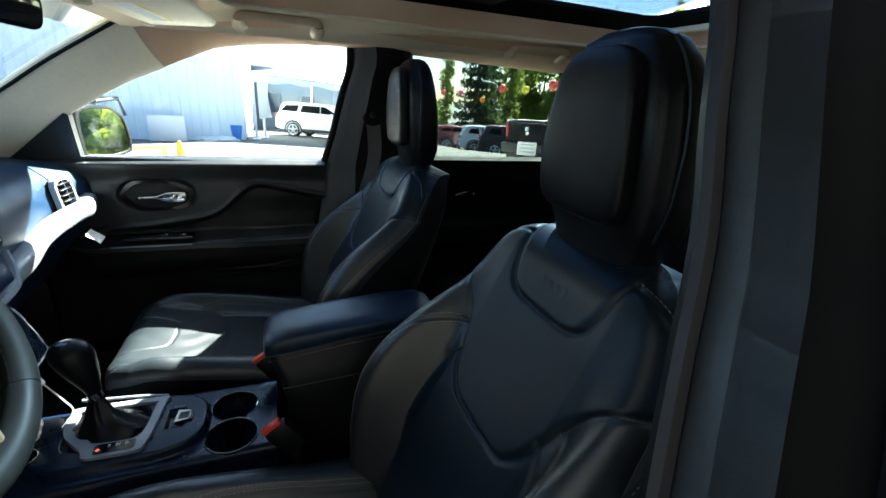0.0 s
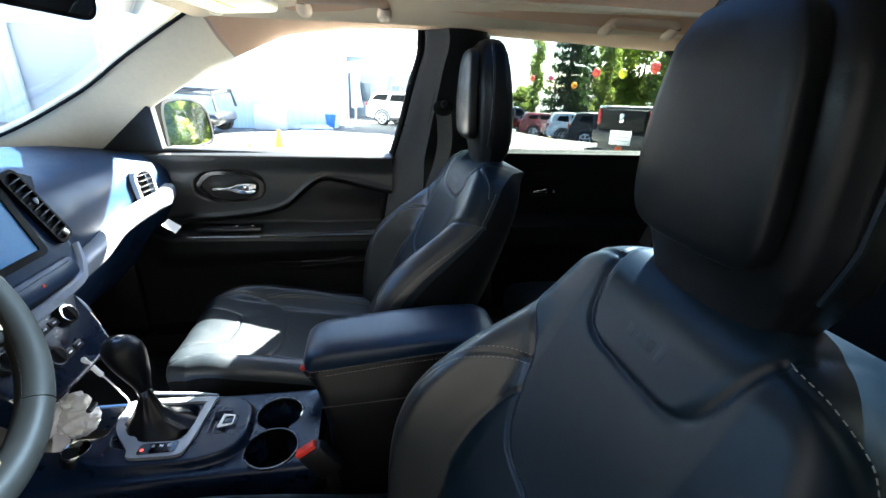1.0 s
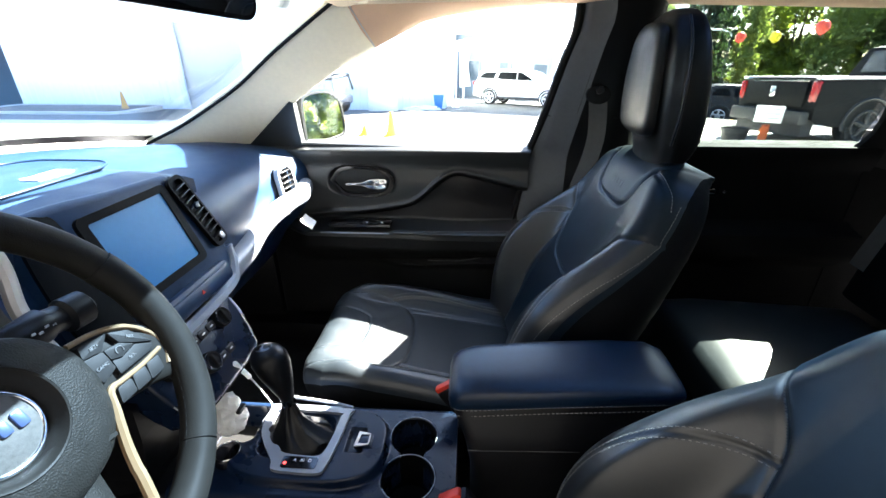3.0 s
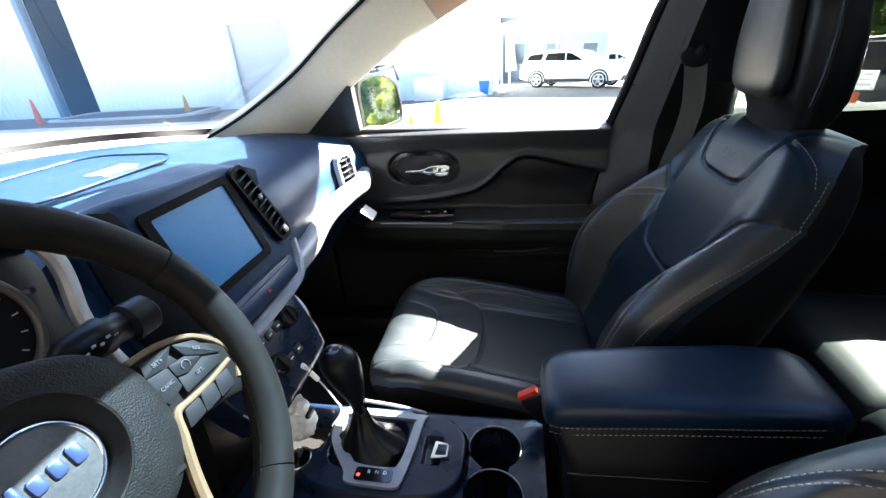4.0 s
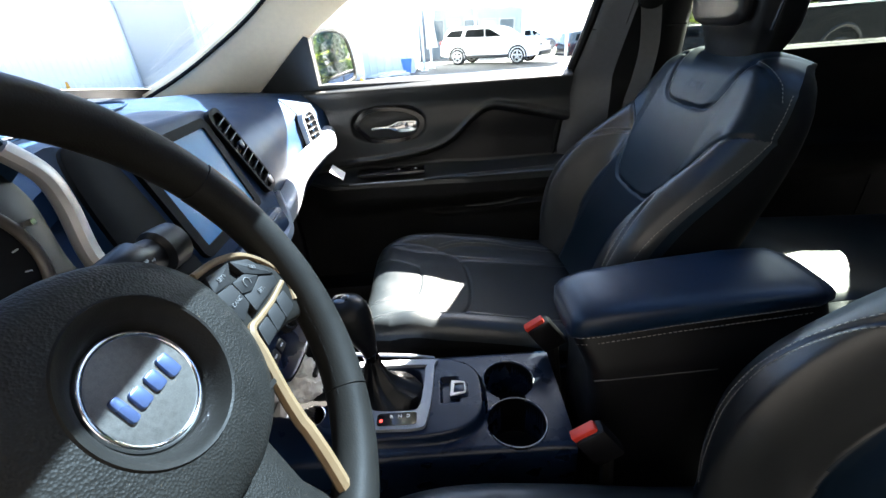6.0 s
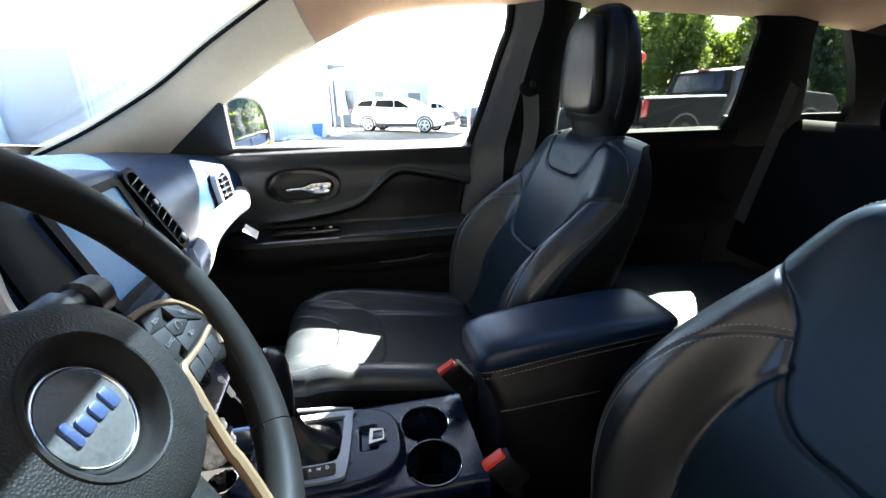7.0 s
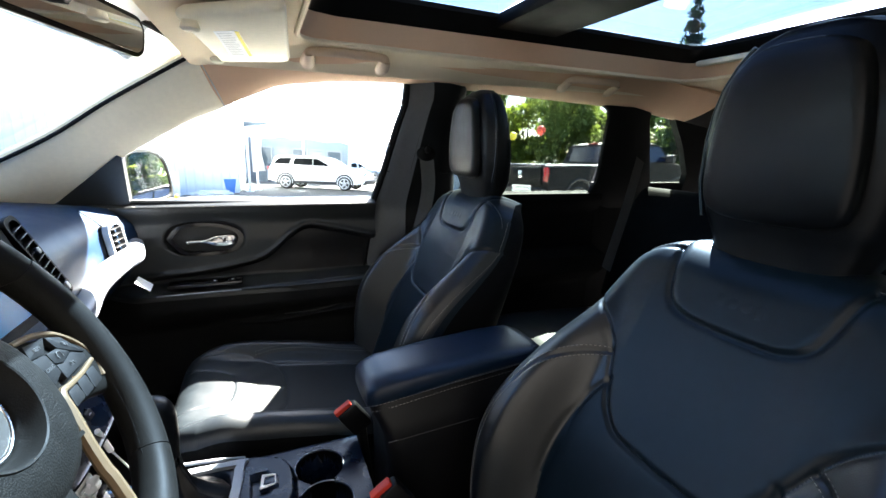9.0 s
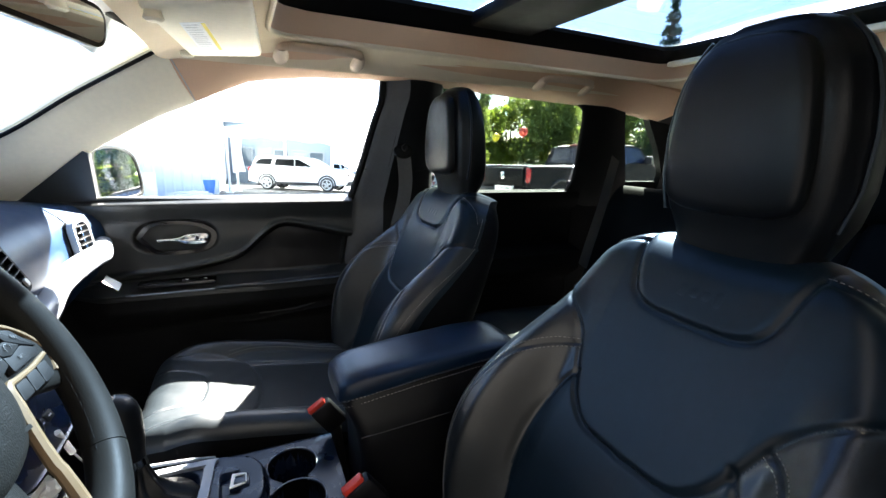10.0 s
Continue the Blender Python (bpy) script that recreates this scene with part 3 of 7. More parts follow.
g = part("window_glass", slab(grid, (0, 0.004, 0.001)), PANE, door1)
g.visible_shadow = False

# B-pillar trims, both sides

def pillar_front(z, side):
    """Front edge of the middle pillar; the driver side shows its rearmost stop."""
    if side > 0:
        return interp(z, [0.45, 0.80, 1.097, 1.20, 1.385, 1.445, 1.49], [0.245, 0.25, 0.298, 0.326, 0.366, 0.386, 0.372])
    return interp(z, [0.45, 0.80, 1.097, 1.20, 1.28, 1.385, 1.445, 1.49], [0.245, 0.26, 0.310, 0.345, 0.375, 0.395, 0.410, 0.40])


for side in (1, -1):
    pil = thing("pillar_cover", "black plastic cover of the middle pillar", "pillar", (0.4, 0.7 * side, 0.5), kind="structure")
    rows = []
    for z in np.linspace(0.45, 1.485, 40):
        xf = pillar_front(z, side)
        xb = interp(z, [0.45, 0.9, 1.1, 1.20, 1.49], [0.72, 0.66, 0.60, 0.585, 0.575])
        y0 = side_y(z) if z > 1.09 else 0.753 + 0.0 * z
        row = []
        for t, d in ((0, -0.03), (0.0, 0.0), (0.04, 0.010), (0.12, 0.018), (0.26, 0.03), (0.34, 0.042), (0.6, 0.046), (0.9, 0.03), (1.0, 0.0), (1.0, -0.03)):
            row.append(Vector((xf + (xb - xf) * t, side * (y0 - d), z)))
        rows.append(row)
    # lit copy on the passenger side, darker copy on the driver side
    part("cover", slab([r[:6] for r in rows], (0, 0.03 * side, 0)), PILLARLIT if side > 0 else DOORPL, pil, sharp=50)
    part("rear_cover", slab([r[5:] for r in rows], (0, 0.03 * side, 0)), DARKPL, pil, "black rear half of the pillar cover", sharp=50)
    if side < 0:
        outer, face = [], []
        for z in np.linspace(0.45, 1.485, 40):
            xf = pillar_front(z, side)
            y0 = side_y(z) if z > 1.09 else 0.753
            outer.append([Vector((xf + dx, -(y0 + dy), z)) for dx, dy in ((0.0, 0.0), (0.004, 0.02), (0.016, 0.045), (0.034, 0.068), (0.042, 0.072), (0.044, 0.080), (0.052, 0.086), (0.060, 0.084))])
            face.append([Vector((xf + dx, -(y0 + dy), z)) for dx, dy in ((0.058, 0.078), (0.075, 0.088), (0.16, 0.094), (0.34, 0.096))])
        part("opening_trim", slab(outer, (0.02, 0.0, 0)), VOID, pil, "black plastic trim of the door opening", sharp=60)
        part("opening_seal", tube([r[5] + Vector((0.0, -0.004, 0)) for r in outer], 0.007, 8), DARKPL, pil, "black rubber opening seal")
        # outer skin of a white car, blackened to stand for its shade
        part("pillar_face", slab(face, (0.0, 0.02, 0)), VOID, pil, "outer face of the middle pillar, darkness put in as black", sharp=60)
    # belt height adjuster slot and bright line
    if side > 0:
        part("adjuster_edge", tube([(0.432, 0.610, 1.40), (0.405, 0.668, 1.215)], 0.0011, 6), WEBGREY, pil, "thin pale seam")
        part("lower_cover_seam", tube([(0.33, 0.705, 1.205), (0.45, 0.672, 1.205), (0.56, 0.672, 1.205)], 0.002, 6), DARKPL, pil)
    part("door_seal", tube(spline([(pillar_front(z, side) - 0.004, side * ((side_y(z) if z > 1.09 else 0.753) + 0.004), z) for z in np.linspace(0.5, 1.48, 16)], 3), 0.012 if side > 0 else 0.008, 8), RUBBER if side > 0 else DARKPL, pil, "black rubber door seal")

# rear door, quarter panel, rear of the cabin
door2 = thing("door_2", "black rear passenger door, closed, deep shade put into its colour", "door", (0.9, 0.75, 0.45), kind="structure")


def rear_face(X, Z):
    y = 0.745 - 0.02 * smooth(1.03, 1.10, Z)
    y = y - 0.07 * smooth(0.88, 0.86, Z) * (1 - smooth(0.80, 0.72, Z))
    return y


# panel colour carries the deep shade of the rear cabin
sheet(rear_face, np.linspace(0.60, 1.30, 40), np.linspace(0.45, 1.118, 50), 0.84, SHADEBLACK, "inner_panel", door2)
HM = Matrix(((1, 0, 0, 0.842), (0, 0, -1, 0.742), (0, 1, 0, 0.985), (0, 0, 0, 1)))
part("handle_bezel", ringplate(rounded(0.082, 0.046, 0.014), rounded(0.074, 0.038, 0.011), HM, 0.005), CHROME, door2, "thin bright bezel")
part("handle", prism(soft_line([(-0.030, -0.012), (0.0, -0.012), (0.02, -0.012), (0.026, -0.004), (0.02, 0.006), (0.0, 0.002), (-0.030, -0.003), (-0.030, -0.012)], 4)[:-1], HM @ Matrix.Translation((0, 0, 0.004)), 0.012, 0.003), CHROME, door2, "chrome rear door pull")
part("lock_knob", prism(circle(0.006, 14, 0.054, -0.006), HM, 0.008, 0.002), CHROME, door2, "small bright lock knob")
grid = [[Vector((x + dx, side_y(z) + 0.022, z)) for z, dx in ((1.08, 0), (1.3, 0), (1.48, 0))] for x in (0.55, 0.9, 1.25)]
g = part("window_glass", slab(grid, (0, 0.004, 0.001)), TINTED, door2)
# C pillar between rear glass and quarter glass
for side in (1, -1):
    rows = []
    for z in np.linspace(1.05, 1.475, 16):
        xa = interp(z, [1.05, 1.115, 1.15, 1.20, 1.42, 1.455, 1.475], [1.20, 1.225, 1.248, 1.245, 1.195, 1.175, 1.12])
        xb = interp(z, [1.05, 1.166, 1.42, 1.475], [1.60, 1.568, 1.418, 1.40])
        rows.append([Vector((xa + (xb - xa) * t, side * (side_y(z) - d), z)) for t, d in ((0, 0), (0.01, 0.008), (0.08, 0.015), (0.5, 0.03), (0.92, 0.015), (1, 0), (1, -0.02))])
    cp = part("rear_pillar_cover", slab(rows, (0, 0.005 * side, 0)), RUBBER, None, "black plastic cover of the rear pillar", kind="structure")
    tagged(cp, category="pillar")
    rows = []
    for z in np.linspace(1.05, 1.475, 12):
        xa = interp(z, [1.05, 1.20, 1.33, 1.40, 1.475], [1.80, 1.775, 1.66, 1.58, 1.50])
        rows.append([Vector((x, side * side_y(z) * 0.99, z)) for x in (xa, 1.85, 1.99)])
    qp = part("rear_corner_cover", slab(rows, (0, 0.03 * side, 0)), RUBBER, None, "black rear corner trim of the cabin", kind="structure")
    tagged(qp, category="trim")
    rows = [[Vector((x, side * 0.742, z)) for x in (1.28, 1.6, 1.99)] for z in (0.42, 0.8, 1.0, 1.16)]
    qs = part("rear_side_trim", slab(rows, (0, 0.05 * side, 0)), SHADEBLACK, None, "plastic trim beside the rear seat, shade put into its black", kind="structure")
    tagged(qs, category="trim")
    wq = part("window_3", slab([[Vector((x, side * (side_y(z) + 0.024), z)) for z in (1.12, 1.3, 1.45)] for x in (1.4, 1.6, 1.82)], (0, 0.004 * side, 0.001)), TINTED, None, "small tinted rear quarter window", kind="structure")
    tagged(wq, category="window")
tagged(part("wall_rear", box((2.02, 0, 1.0), (0.06, 1.44, 1.24), 0.02), DARKPL, None, "dark closed tailgate trim", kind="structure"), category="wall")
tagged(part("wall_front", box((-0.92, 0, 0.72), (0.06, 1.46, 0.66), 0.02), CARPET, None, "dark carpeted footwell bulkhead", kind="structure"), category="wall")
tagged(part("sill", box((0.75, 0.735, 0.42), (3.0, 0.14, 0.14), 0.03), DARKPL, None, "black door sill on the passenger side", kind="structure"), category="sill")
tagged(part("kick_panel", box((-0.74, 0.735, 0.77), (0.36, 0.04, 0.68), 0.015), DARKPL, None, "black kick panel in the passenger footwell", kind="structure"), category="panel")
tagged(part("sill", box((0.75, -0.735, 0.42), (3.0, 0.14, 0.14), 0.03), DARKPL, None, "black door sill under the open driver opening", kind="structure"), category="sill")
tagged(part("kick_panel", box((-0.70, -0.735, 0.76), (0.40, 0.04, 0.64), 0.015), DARKPL, None, "black kick panel in the driver footwell", kind="structure"), category="panel")
rd = part("wall_left_rear", slab([[Vector((x, -0.75, z)) for x in (0.62, 1.3)] for z in (0.42, 1.1)], (0, -0.08, 0)), DARKPL, None, "black rear driver-side door trim", kind="structure")
tagged(rd, category="door")
g = part("window_2", slab([[Vector((x, -side_y(z) - 0.02, z)) for z in (1.08, 1.3, 1.48)] for x in (0.55, 0.9, 1.25)], (0, -0.004, 0.001)), TINTED, None, "tinted rear window on the driver side", kind="structure")
tagged(g, category="window")
# hood seen through the windshield
grid = [[Vector((x, y, 1.07 - 0.16 * ((-0.95 - x) / 1.0) ** 1.5 - 0.05 * (y / 0.7) ** 2)) for y in np.linspace(-0.82, 0.82, 15)] for x in np.linspace(-0.98, -1.95, 10)]
tagged(part("hood", slab(grid, (0, 0, -0.03)), PAINT, None, "white painted engine hood in bright sun", kind="structure"), category="hood")
part_c = part("cowl", box((-1.03, 0, 1.045), (0.16, 1.3, 0.03), 0.01), DARKPL, None, "black cowl panel below the windshield", kind="structure")
tagged(part_c, category="cowl")


# ---- seats ----
LEAN = radians(25)
SU, SN = Vector((math.sin(LEAN), 0, math.cos(LEAN))), Vector((-math.cos(LEAN), 0, math.sin(LEAN)))
SEAT_Y = 0.38
BASE = Vector((0.228, SEAT_Y, 0.64))
HB = 0.612
PANEL = soft_line([(0.235, 0.475), (0.205, 0.453), (0.172, 0.427), (0.148, 0.398), (0.128, 0.352), (0.108, 0.310), (0.090, 0.290), (0.066, 0.277), (0.0, 0.273)])
BOLSTER = soft_line([(0.140, 0.380), (0.165, 0.366), (0.188, 0.338), (0.206, 0.300), (0.220, 0.25), (0.228, 0.20), (0.229, 0.14), (0.222, 0.08), (0.212, 0.02)])
INSERT = soft_line([(0.118, 0.345), (0.138, 0.306), (0.150, 0.24), (0.150, 0.155), (0.142, 0.10), (0.135, 0.0)])
NOTCH = soft_line([(0.122, 0.605), (0.113, 0.574), (0.099, 0.512), (0.086, 0.488), (0.060, 0.476), (0.0, 0.474)])
EDGE_SEAM = soft_line([(0.236, 0.03), (0.250, 0.08), (0.2545, 0.15), (0.2535, 0.22), (0.246, 0.30), (0.238, 0.37), (0.224, 0.44), (0.209, 0.50), (0.192, 0.545)])
CROWN = soft_line([(0.113, 0.572), (0.150, 0.564), (0.182, 0.546), (0.200, 0.520)])


def eased(v, xs, ys, half=0.03):
    """Interpolation with its corners rounded off."""
    v = np.asarray(v, float)
    return sum(np.interp(v + d, xs, ys) for d in np.linspace(-half, half, 9)) / 9


BACK_V = [0, 0.06, 0.10, 0.15, 0.20, 0.25, 0.30, 0.35, 0.40, 0.45, 0.50, 0.55, 0.585, 0.605, 0.612, 0.65]
BACK_W = [0.235, 0.252, 0.260, 0.265, 0.265, 0.260, 0.253, 0.248, 0.238, 0.226, 0.214, 0.193, 0.160, 0.125, 0.10, 0.06]


def back_front(A, V):
    """Height of the backrest's face above its plane."""
    B = np.abs(A)
    w = eased(V, BACK_V, BACK_W, 0.022)
    b = eased(V, [0, 0.06, 0.15, 0.24, 0.30, 0.35, 0.40, 0.45, 0.50, 0.58], [0.045, 0.070, 0.088, 0.088, 0.074, 0.054, 0.030, 0.006, 0.0, 0.0])
    n = b * smooth(0.140, 0.200, B)
    n = n - 0.008 * (1 - np.clip(B / 0.12, 0, 1) ** 2) + 0.012 * np.exp(-((V - 0.2) / 0.12) ** 2)
    r = 0.05
    o = np.clip((B - (w - r)) / r, 0, 0.995)
    n = n - r * 1.1 * (1 - np.sqrt(1 - o * o))
    rt = 0.08
    o = np.clip((V - (HB - rt)) / rt, 0, 0.995)
    n = n - rt * (1 - np.sqrt(1 - o * o))
    for ln, dep, wd in ((PANEL, 0.004, 0.004), (BOLSTER, 0.0035, 0.003), (INSERT, 0.004, 0.004), (NOTCH, 0.004, 0.0042), (CROWN, 0.003, 0.003), (EDGE_SEAM, 0.0025, 0.0025)):
        n = n - dep * np.exp(-(line_distance(B, V, ln) / wd) ** 2)
    # the notch stands slightly proud
    nx = np.interp(V, [0.474, 0.476, 0.488, 0.512, 0.574, 0.605], [0.0, 0.060, 0.086, 0.099, 0.113, 0.122], left=-1)
    n = n + 0.003 * smooth(0, 0.016, nx - B)
    px = np.interp(V, [0.273, 0.277, 0.290, 0.310, 0.352, 0.398, 0.427, 0.453, 0.475, 0.5], [0.0, 0.066, 0.090, 0.108, 0.128, 0.148, 0.172, 0.205, 0.235, 0.3], left=-1)
    n = n + 0.003 * smooth(0, 0.015, px - B)
    return n


def back_point(a, v, lift=0.0):
    n = float(back_front(np.array([a]), np.array([v]))[0]) + lift
    return BASE + SU * v + SN * n + Vector((0, a, 0))


def shell(front, back_at, name, mat, parent, label="", side=None, side_name="side_cover", split=2):
    """A cushion: a fine front grid closed by a coarser back; side names another material for what lies behind the edge roll."""
    n, k = front.shape[:2]
    verts = front.reshape(-1, 3).tolist()
    ids = np.arange(n * k).reshape(n, k)
    faces = [(int(ids[i, j]), int(ids[i, j + 1]), int(ids[i + 1, j + 1]), int(ids[i + 1, j])) for i in range(n - 1) for j in range(k - 1)]
    rim = [ids[0, j] for j in range(k)] + [ids[i, k - 1] for i in range(1, n)] + [ids[n - 1, j] for j in range(k - 2, -1, -1)] + [ids[i, 0] for i in range(n - 2, 0, -1)]
    prev = [int(r) for r in rim]
    for step, f in enumerate((0.04, 0.10, 0.2, 0.4, 0.6, 0.8, 0.93, 1.0)):
        cur = []
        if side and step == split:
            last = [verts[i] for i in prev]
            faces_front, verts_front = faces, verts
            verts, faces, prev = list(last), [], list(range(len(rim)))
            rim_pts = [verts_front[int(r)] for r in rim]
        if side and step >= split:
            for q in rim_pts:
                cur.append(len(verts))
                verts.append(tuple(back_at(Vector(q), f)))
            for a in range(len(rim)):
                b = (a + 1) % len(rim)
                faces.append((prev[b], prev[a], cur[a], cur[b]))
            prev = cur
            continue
        for r in rim:
            p = back_at(Vector(verts[r]), f)
            cur.append(len(verts))
            verts.append(tuple(p))
        for a in range(len(rim)):
            b = (a + 1) % len(rim)
            faces.append((prev[b], prev[a], cur[a], cur[b]))
        prev = cur
    faces.append(tuple(prev))
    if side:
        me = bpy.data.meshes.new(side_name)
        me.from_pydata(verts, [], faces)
        from_mesh(side_name, me, side, parent, "side and back cover, shade put into its black", sharp=85)
        verts, faces = verts_front, faces_front
    me = bpy.data.meshes.new(name)
    me.from_pydata(verts, [], faces)
    return from_mesh(name, me, mat, parent, label, sharp=85)


def noise_field(X, Y):
    """Soft wrinkles of worn leather over a grid."""
    return np.sin(58 * X + 31 * Y + 1.7 * np.sin(40 * Y)) * 0.5 + np.sin(91 * Y - 22 * X + 2.1 * np.sin(33 * X)) * 0.5


def make_seat():
    seat = thing("front_seat", "black leather front seat with pale double stitching and bolsters", "car seat", (0.0, SEAT_Y, 0.43), "front seats")
    # backrest
    U = np.linspace(-1, 1, 211)
    Vv = np.linspace(0, HB, 251)
    wv = eased(Vv, BACK_V, BACK_W, 0.022)
    A = wv[:, None] * U[None, :]
    V = np.repeat(Vv[:, None], len(U), 1)
    N = back_front(A, V)
    front = np.array(BASE)[None, None] + V[..., None] * np.array(SU) + N[..., None] * np.array(SN) + A[..., None] * np.array((0, 1, 0))

    def behind(p, f):
        rel = p - BASE
        v, n = rel.dot(SU), rel.dot(SN)
        depth = interp(v, [0, 0.3, 0.612], [0.14, 0.14, 0.125])
        q = p + SN * (-(n + depth) * f)
        q -= SU * (0.020 * f ** 2.2 * min(1.0, max(0.0, (v - 0.40) / 0.18)))
        c = BASE + SU * v + Vector((0, 0, 0))
        shrink = 1 + 0.10 * f * (1 - f) - 0.02 * f * f - 0.16 * max(0, f - 0.55) ** 2 / 0.2
        q.y = SEAT_Y + (q.y - SEAT_Y) * shrink
        return q

    bk = shell(front, behind, "backrest", LEATHER, seat, side=SHADEBLACK, side_name="back_cover", split=2)
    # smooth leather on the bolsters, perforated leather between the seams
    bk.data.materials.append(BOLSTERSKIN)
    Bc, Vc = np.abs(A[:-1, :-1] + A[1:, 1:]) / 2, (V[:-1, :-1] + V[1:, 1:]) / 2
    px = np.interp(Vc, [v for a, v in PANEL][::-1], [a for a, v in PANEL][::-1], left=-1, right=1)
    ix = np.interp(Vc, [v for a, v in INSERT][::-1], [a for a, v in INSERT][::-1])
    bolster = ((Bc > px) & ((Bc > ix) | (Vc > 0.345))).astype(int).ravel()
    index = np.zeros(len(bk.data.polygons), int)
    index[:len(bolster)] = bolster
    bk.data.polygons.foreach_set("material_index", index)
    lines = []
    for s in (1, -1):
        for off in (-0.0055, 0.0055):
            pts = [(a + off * 0.8, v + off * min(1.0, max(0.0, (v - 0.22) / 0.12))) for a, v in BOLSTER]
            lines.append([back_point(s * a, v, 0.0005) for a, v in pts])
        lines.append([back_point(s * a, v, 0.0005) for a, v in [(a, v + 0.006) for a, v in CROWN]])
        lines.append([back_point(s * (a + 0.004), v, 0.0005) for a, v in EDGE_SEAM])
    stitches(lines, THREAD, seat)
    for k, (aw, ah) in enumerate(((0.010, 0.022), (0.012, 0.014), (0.012, 0.014), (0.012, 0.018))):
        ac = -0.026 + 0.0165 * k
        ring = [[back_point(ac + x * sc, 0.515 + y * sc, lf) for x, y in rounded(aw, ah, 0.004, 3)] for lf, sc in ((-0.002, 1.0), (0.0001, 0.95), (0.0005, 0.7))]
        part("embossed_bar", loft(ring), LEATHER, seat)
    # cushion: tilted back, a rounded front roll, low bolsters
    X = np.linspace(-0.292, 0.30, 190)
    hw = np.interp(X, [-0.292, -0.27, -0.22, -0.1, 0.2, 0.3], [0.150, 0.192, 0.214, 0.226, 0.235, 0.230])
    U = np.linspace(-1, 1, 181)
    Yl = hw[:, None] * U[None, :]
    XX = np.repeat(X[:, None], len(U), 1)
    B = np.abs(Yl)
    Z = eased(XX, [-0.292, -0.2, -0.05, 0.1, 0.3], [0.694, 0.692, 0.658, 0.632, 0.610])
    bol = eased(XX, [-0.292, -0.24, -0.17, -0.05, 0.05, 0.15, 0.3], [0.0, 0.008, 0.034, 0.044, 0.044, 0.036, 0.034])
    Z = Z + bol * smooth(0.135, 0.185, B) - 0.006 * (1 - np.clip(B / 0.14, 0, 1) ** 2)
    o = np.clip((B - (hw[:, None] - 0.038)) / 0.038, 0, 0.995)
    Z = Z - 0.036 * (1 - np.sqrt(1 - o * o))
    o = np.clip((-0.292 + 0.055 - XX) / 0.055, 0, 0.995)
    Z = Z - 0.040 * (1 - np.sqrt(1 - o * o))
    PAD = soft_line([(0.108, -0.292), (0.088, -0.225), (0.074, -0.185), (0.055, -0.164), (0.0, -0.158)])
    WELT = soft_line([(0.172, -0.285), (0.163, -0.215), (0.155, -0.13), (0.143, -0.086), (0.126, -0.060), (0.09, -0.042), (0.04, -0.034), (0.0, -0.033)])
    SIDE_SEAM = soft_line([(0.150, -0.11), (0.162, -0.04), (0.164, 0.06), (0.158, 0.2), (0.150, 0.3)])
    INNER_SEAM = soft_line([(0.118, -0.055), (0.124, 0.0), (0.126, 0.1), (0.12, 0.3)])
    for ln, dep, wd in ((PAD, 0.0026, 0.0028), (WELT, 0.0034, 0.0032), (SIDE_SEAM, 0.003, 0.003), (INNER_SEAM, 0.003, 0.004)):
        Z = Z - dep * np.exp(-(line_distance(B, XX, ln) / wd) ** 2)
    creases = noise_field(XX, Yl)
    Z = Z + 0.0012 * creases * (1 - smooth(-0.12, -0.02, XX))
    front = np.stack([XX, Yl + SEAT_Y, Z], -1)

    def under(p, f):
        q = p.copy()
        q.z = p.z + (0.50 - p.z) * f
        g = min(1.0, f * 1.6)
        q.y = SEAT_Y + (p.y - SEAT_Y) * (1 + 0.012 * math.sin(math.pi * min(1, f * 3)) - 0.10 * g * g)
        if p.x < -0.2:
            q.x = p.x + 0.05 * g * g
        return q

    shell(front, under, "seat", CUSHIONSKIN, seat, side=SHADEBLACK, side_name="seat_skirt", split=1)
    rows = []
    for s in (1, -1):
        for off in (0.005, 0.011):
            rows.append([Vector((x, SEAT_Y + s * (b + off), float(np.interp(b + off, B[(np.abs(X - x)).argmin()][90:], Z[(np.abs(X - x)).argmin()][90:])) + 0.0006)) for b, x in SIDE_SEAM])
    stitches(rows, THREAD, seat)
    # side shields and base
    for s in (1, -1):
        part("side_shield", box((0.06, SEAT_Y + s * 0.226, 0.535), (0.48, 0.03, 0.10), 0.014), DARKPL, seat, "black plastic side shield")
    part("base", box((0.03, SEAT_Y, 0.475), (0.46, 0.40, 0.10), 0.02), DARKPL, seat, "dark seat base")
    for s in (1, -1):
        part("rail", box((0.03, SEAT_Y + s * 0.17, 0.415), (0.56, 0.04, 0.03), 0.006), DARKPL, seat)
    # headrest
    hr = []
    for z, hwid, xf, xb in ((1.135, 0.07, 0.495, 0.532), (1.15, 0.085, 0.488, 0.545), (1.175, 0.095, 0.485, 0.560), (1.192, 0.102, 0.482, 0.566), (1.21, 0.110, 0.476, 0.569), (1.25, 0.118, 0.470, 0.568), (1.31, 0.119, 0.466, 0.562), (1.35, 0.114, 0.466, 0.556), (1.38, 0.106, 0.468, 0.551), (1.41, 0.090, 0.473, 0.545), (1.43, 0.071, 0.480, 0.538), (1.441, 0.047, 0.490, 0.530), (1.445, 0.022, 0.500, 0.520)):
        ring = []
        for i in range(56):
            t = 2 * math.pi * i / 56
            c, s = math.cos(t), math.sin(t)
            e = 0.55
            px = (xf + xb) / 2 + (xb - xf) / 2 * math.copysign(abs(c) ** e, c)
            py = hwid * math.copysign(abs(s) ** 0.75, s)
            groove = 0.006 * math.exp(-((abs(py) - hwid * 0.93) / 0.006) ** 2) if c < 0 else 0.0
            px -= 0.0 if c > 0 else -groove
            ring.append(Vector((px, SEAT_Y + py, z)))
        hr.append(ring)
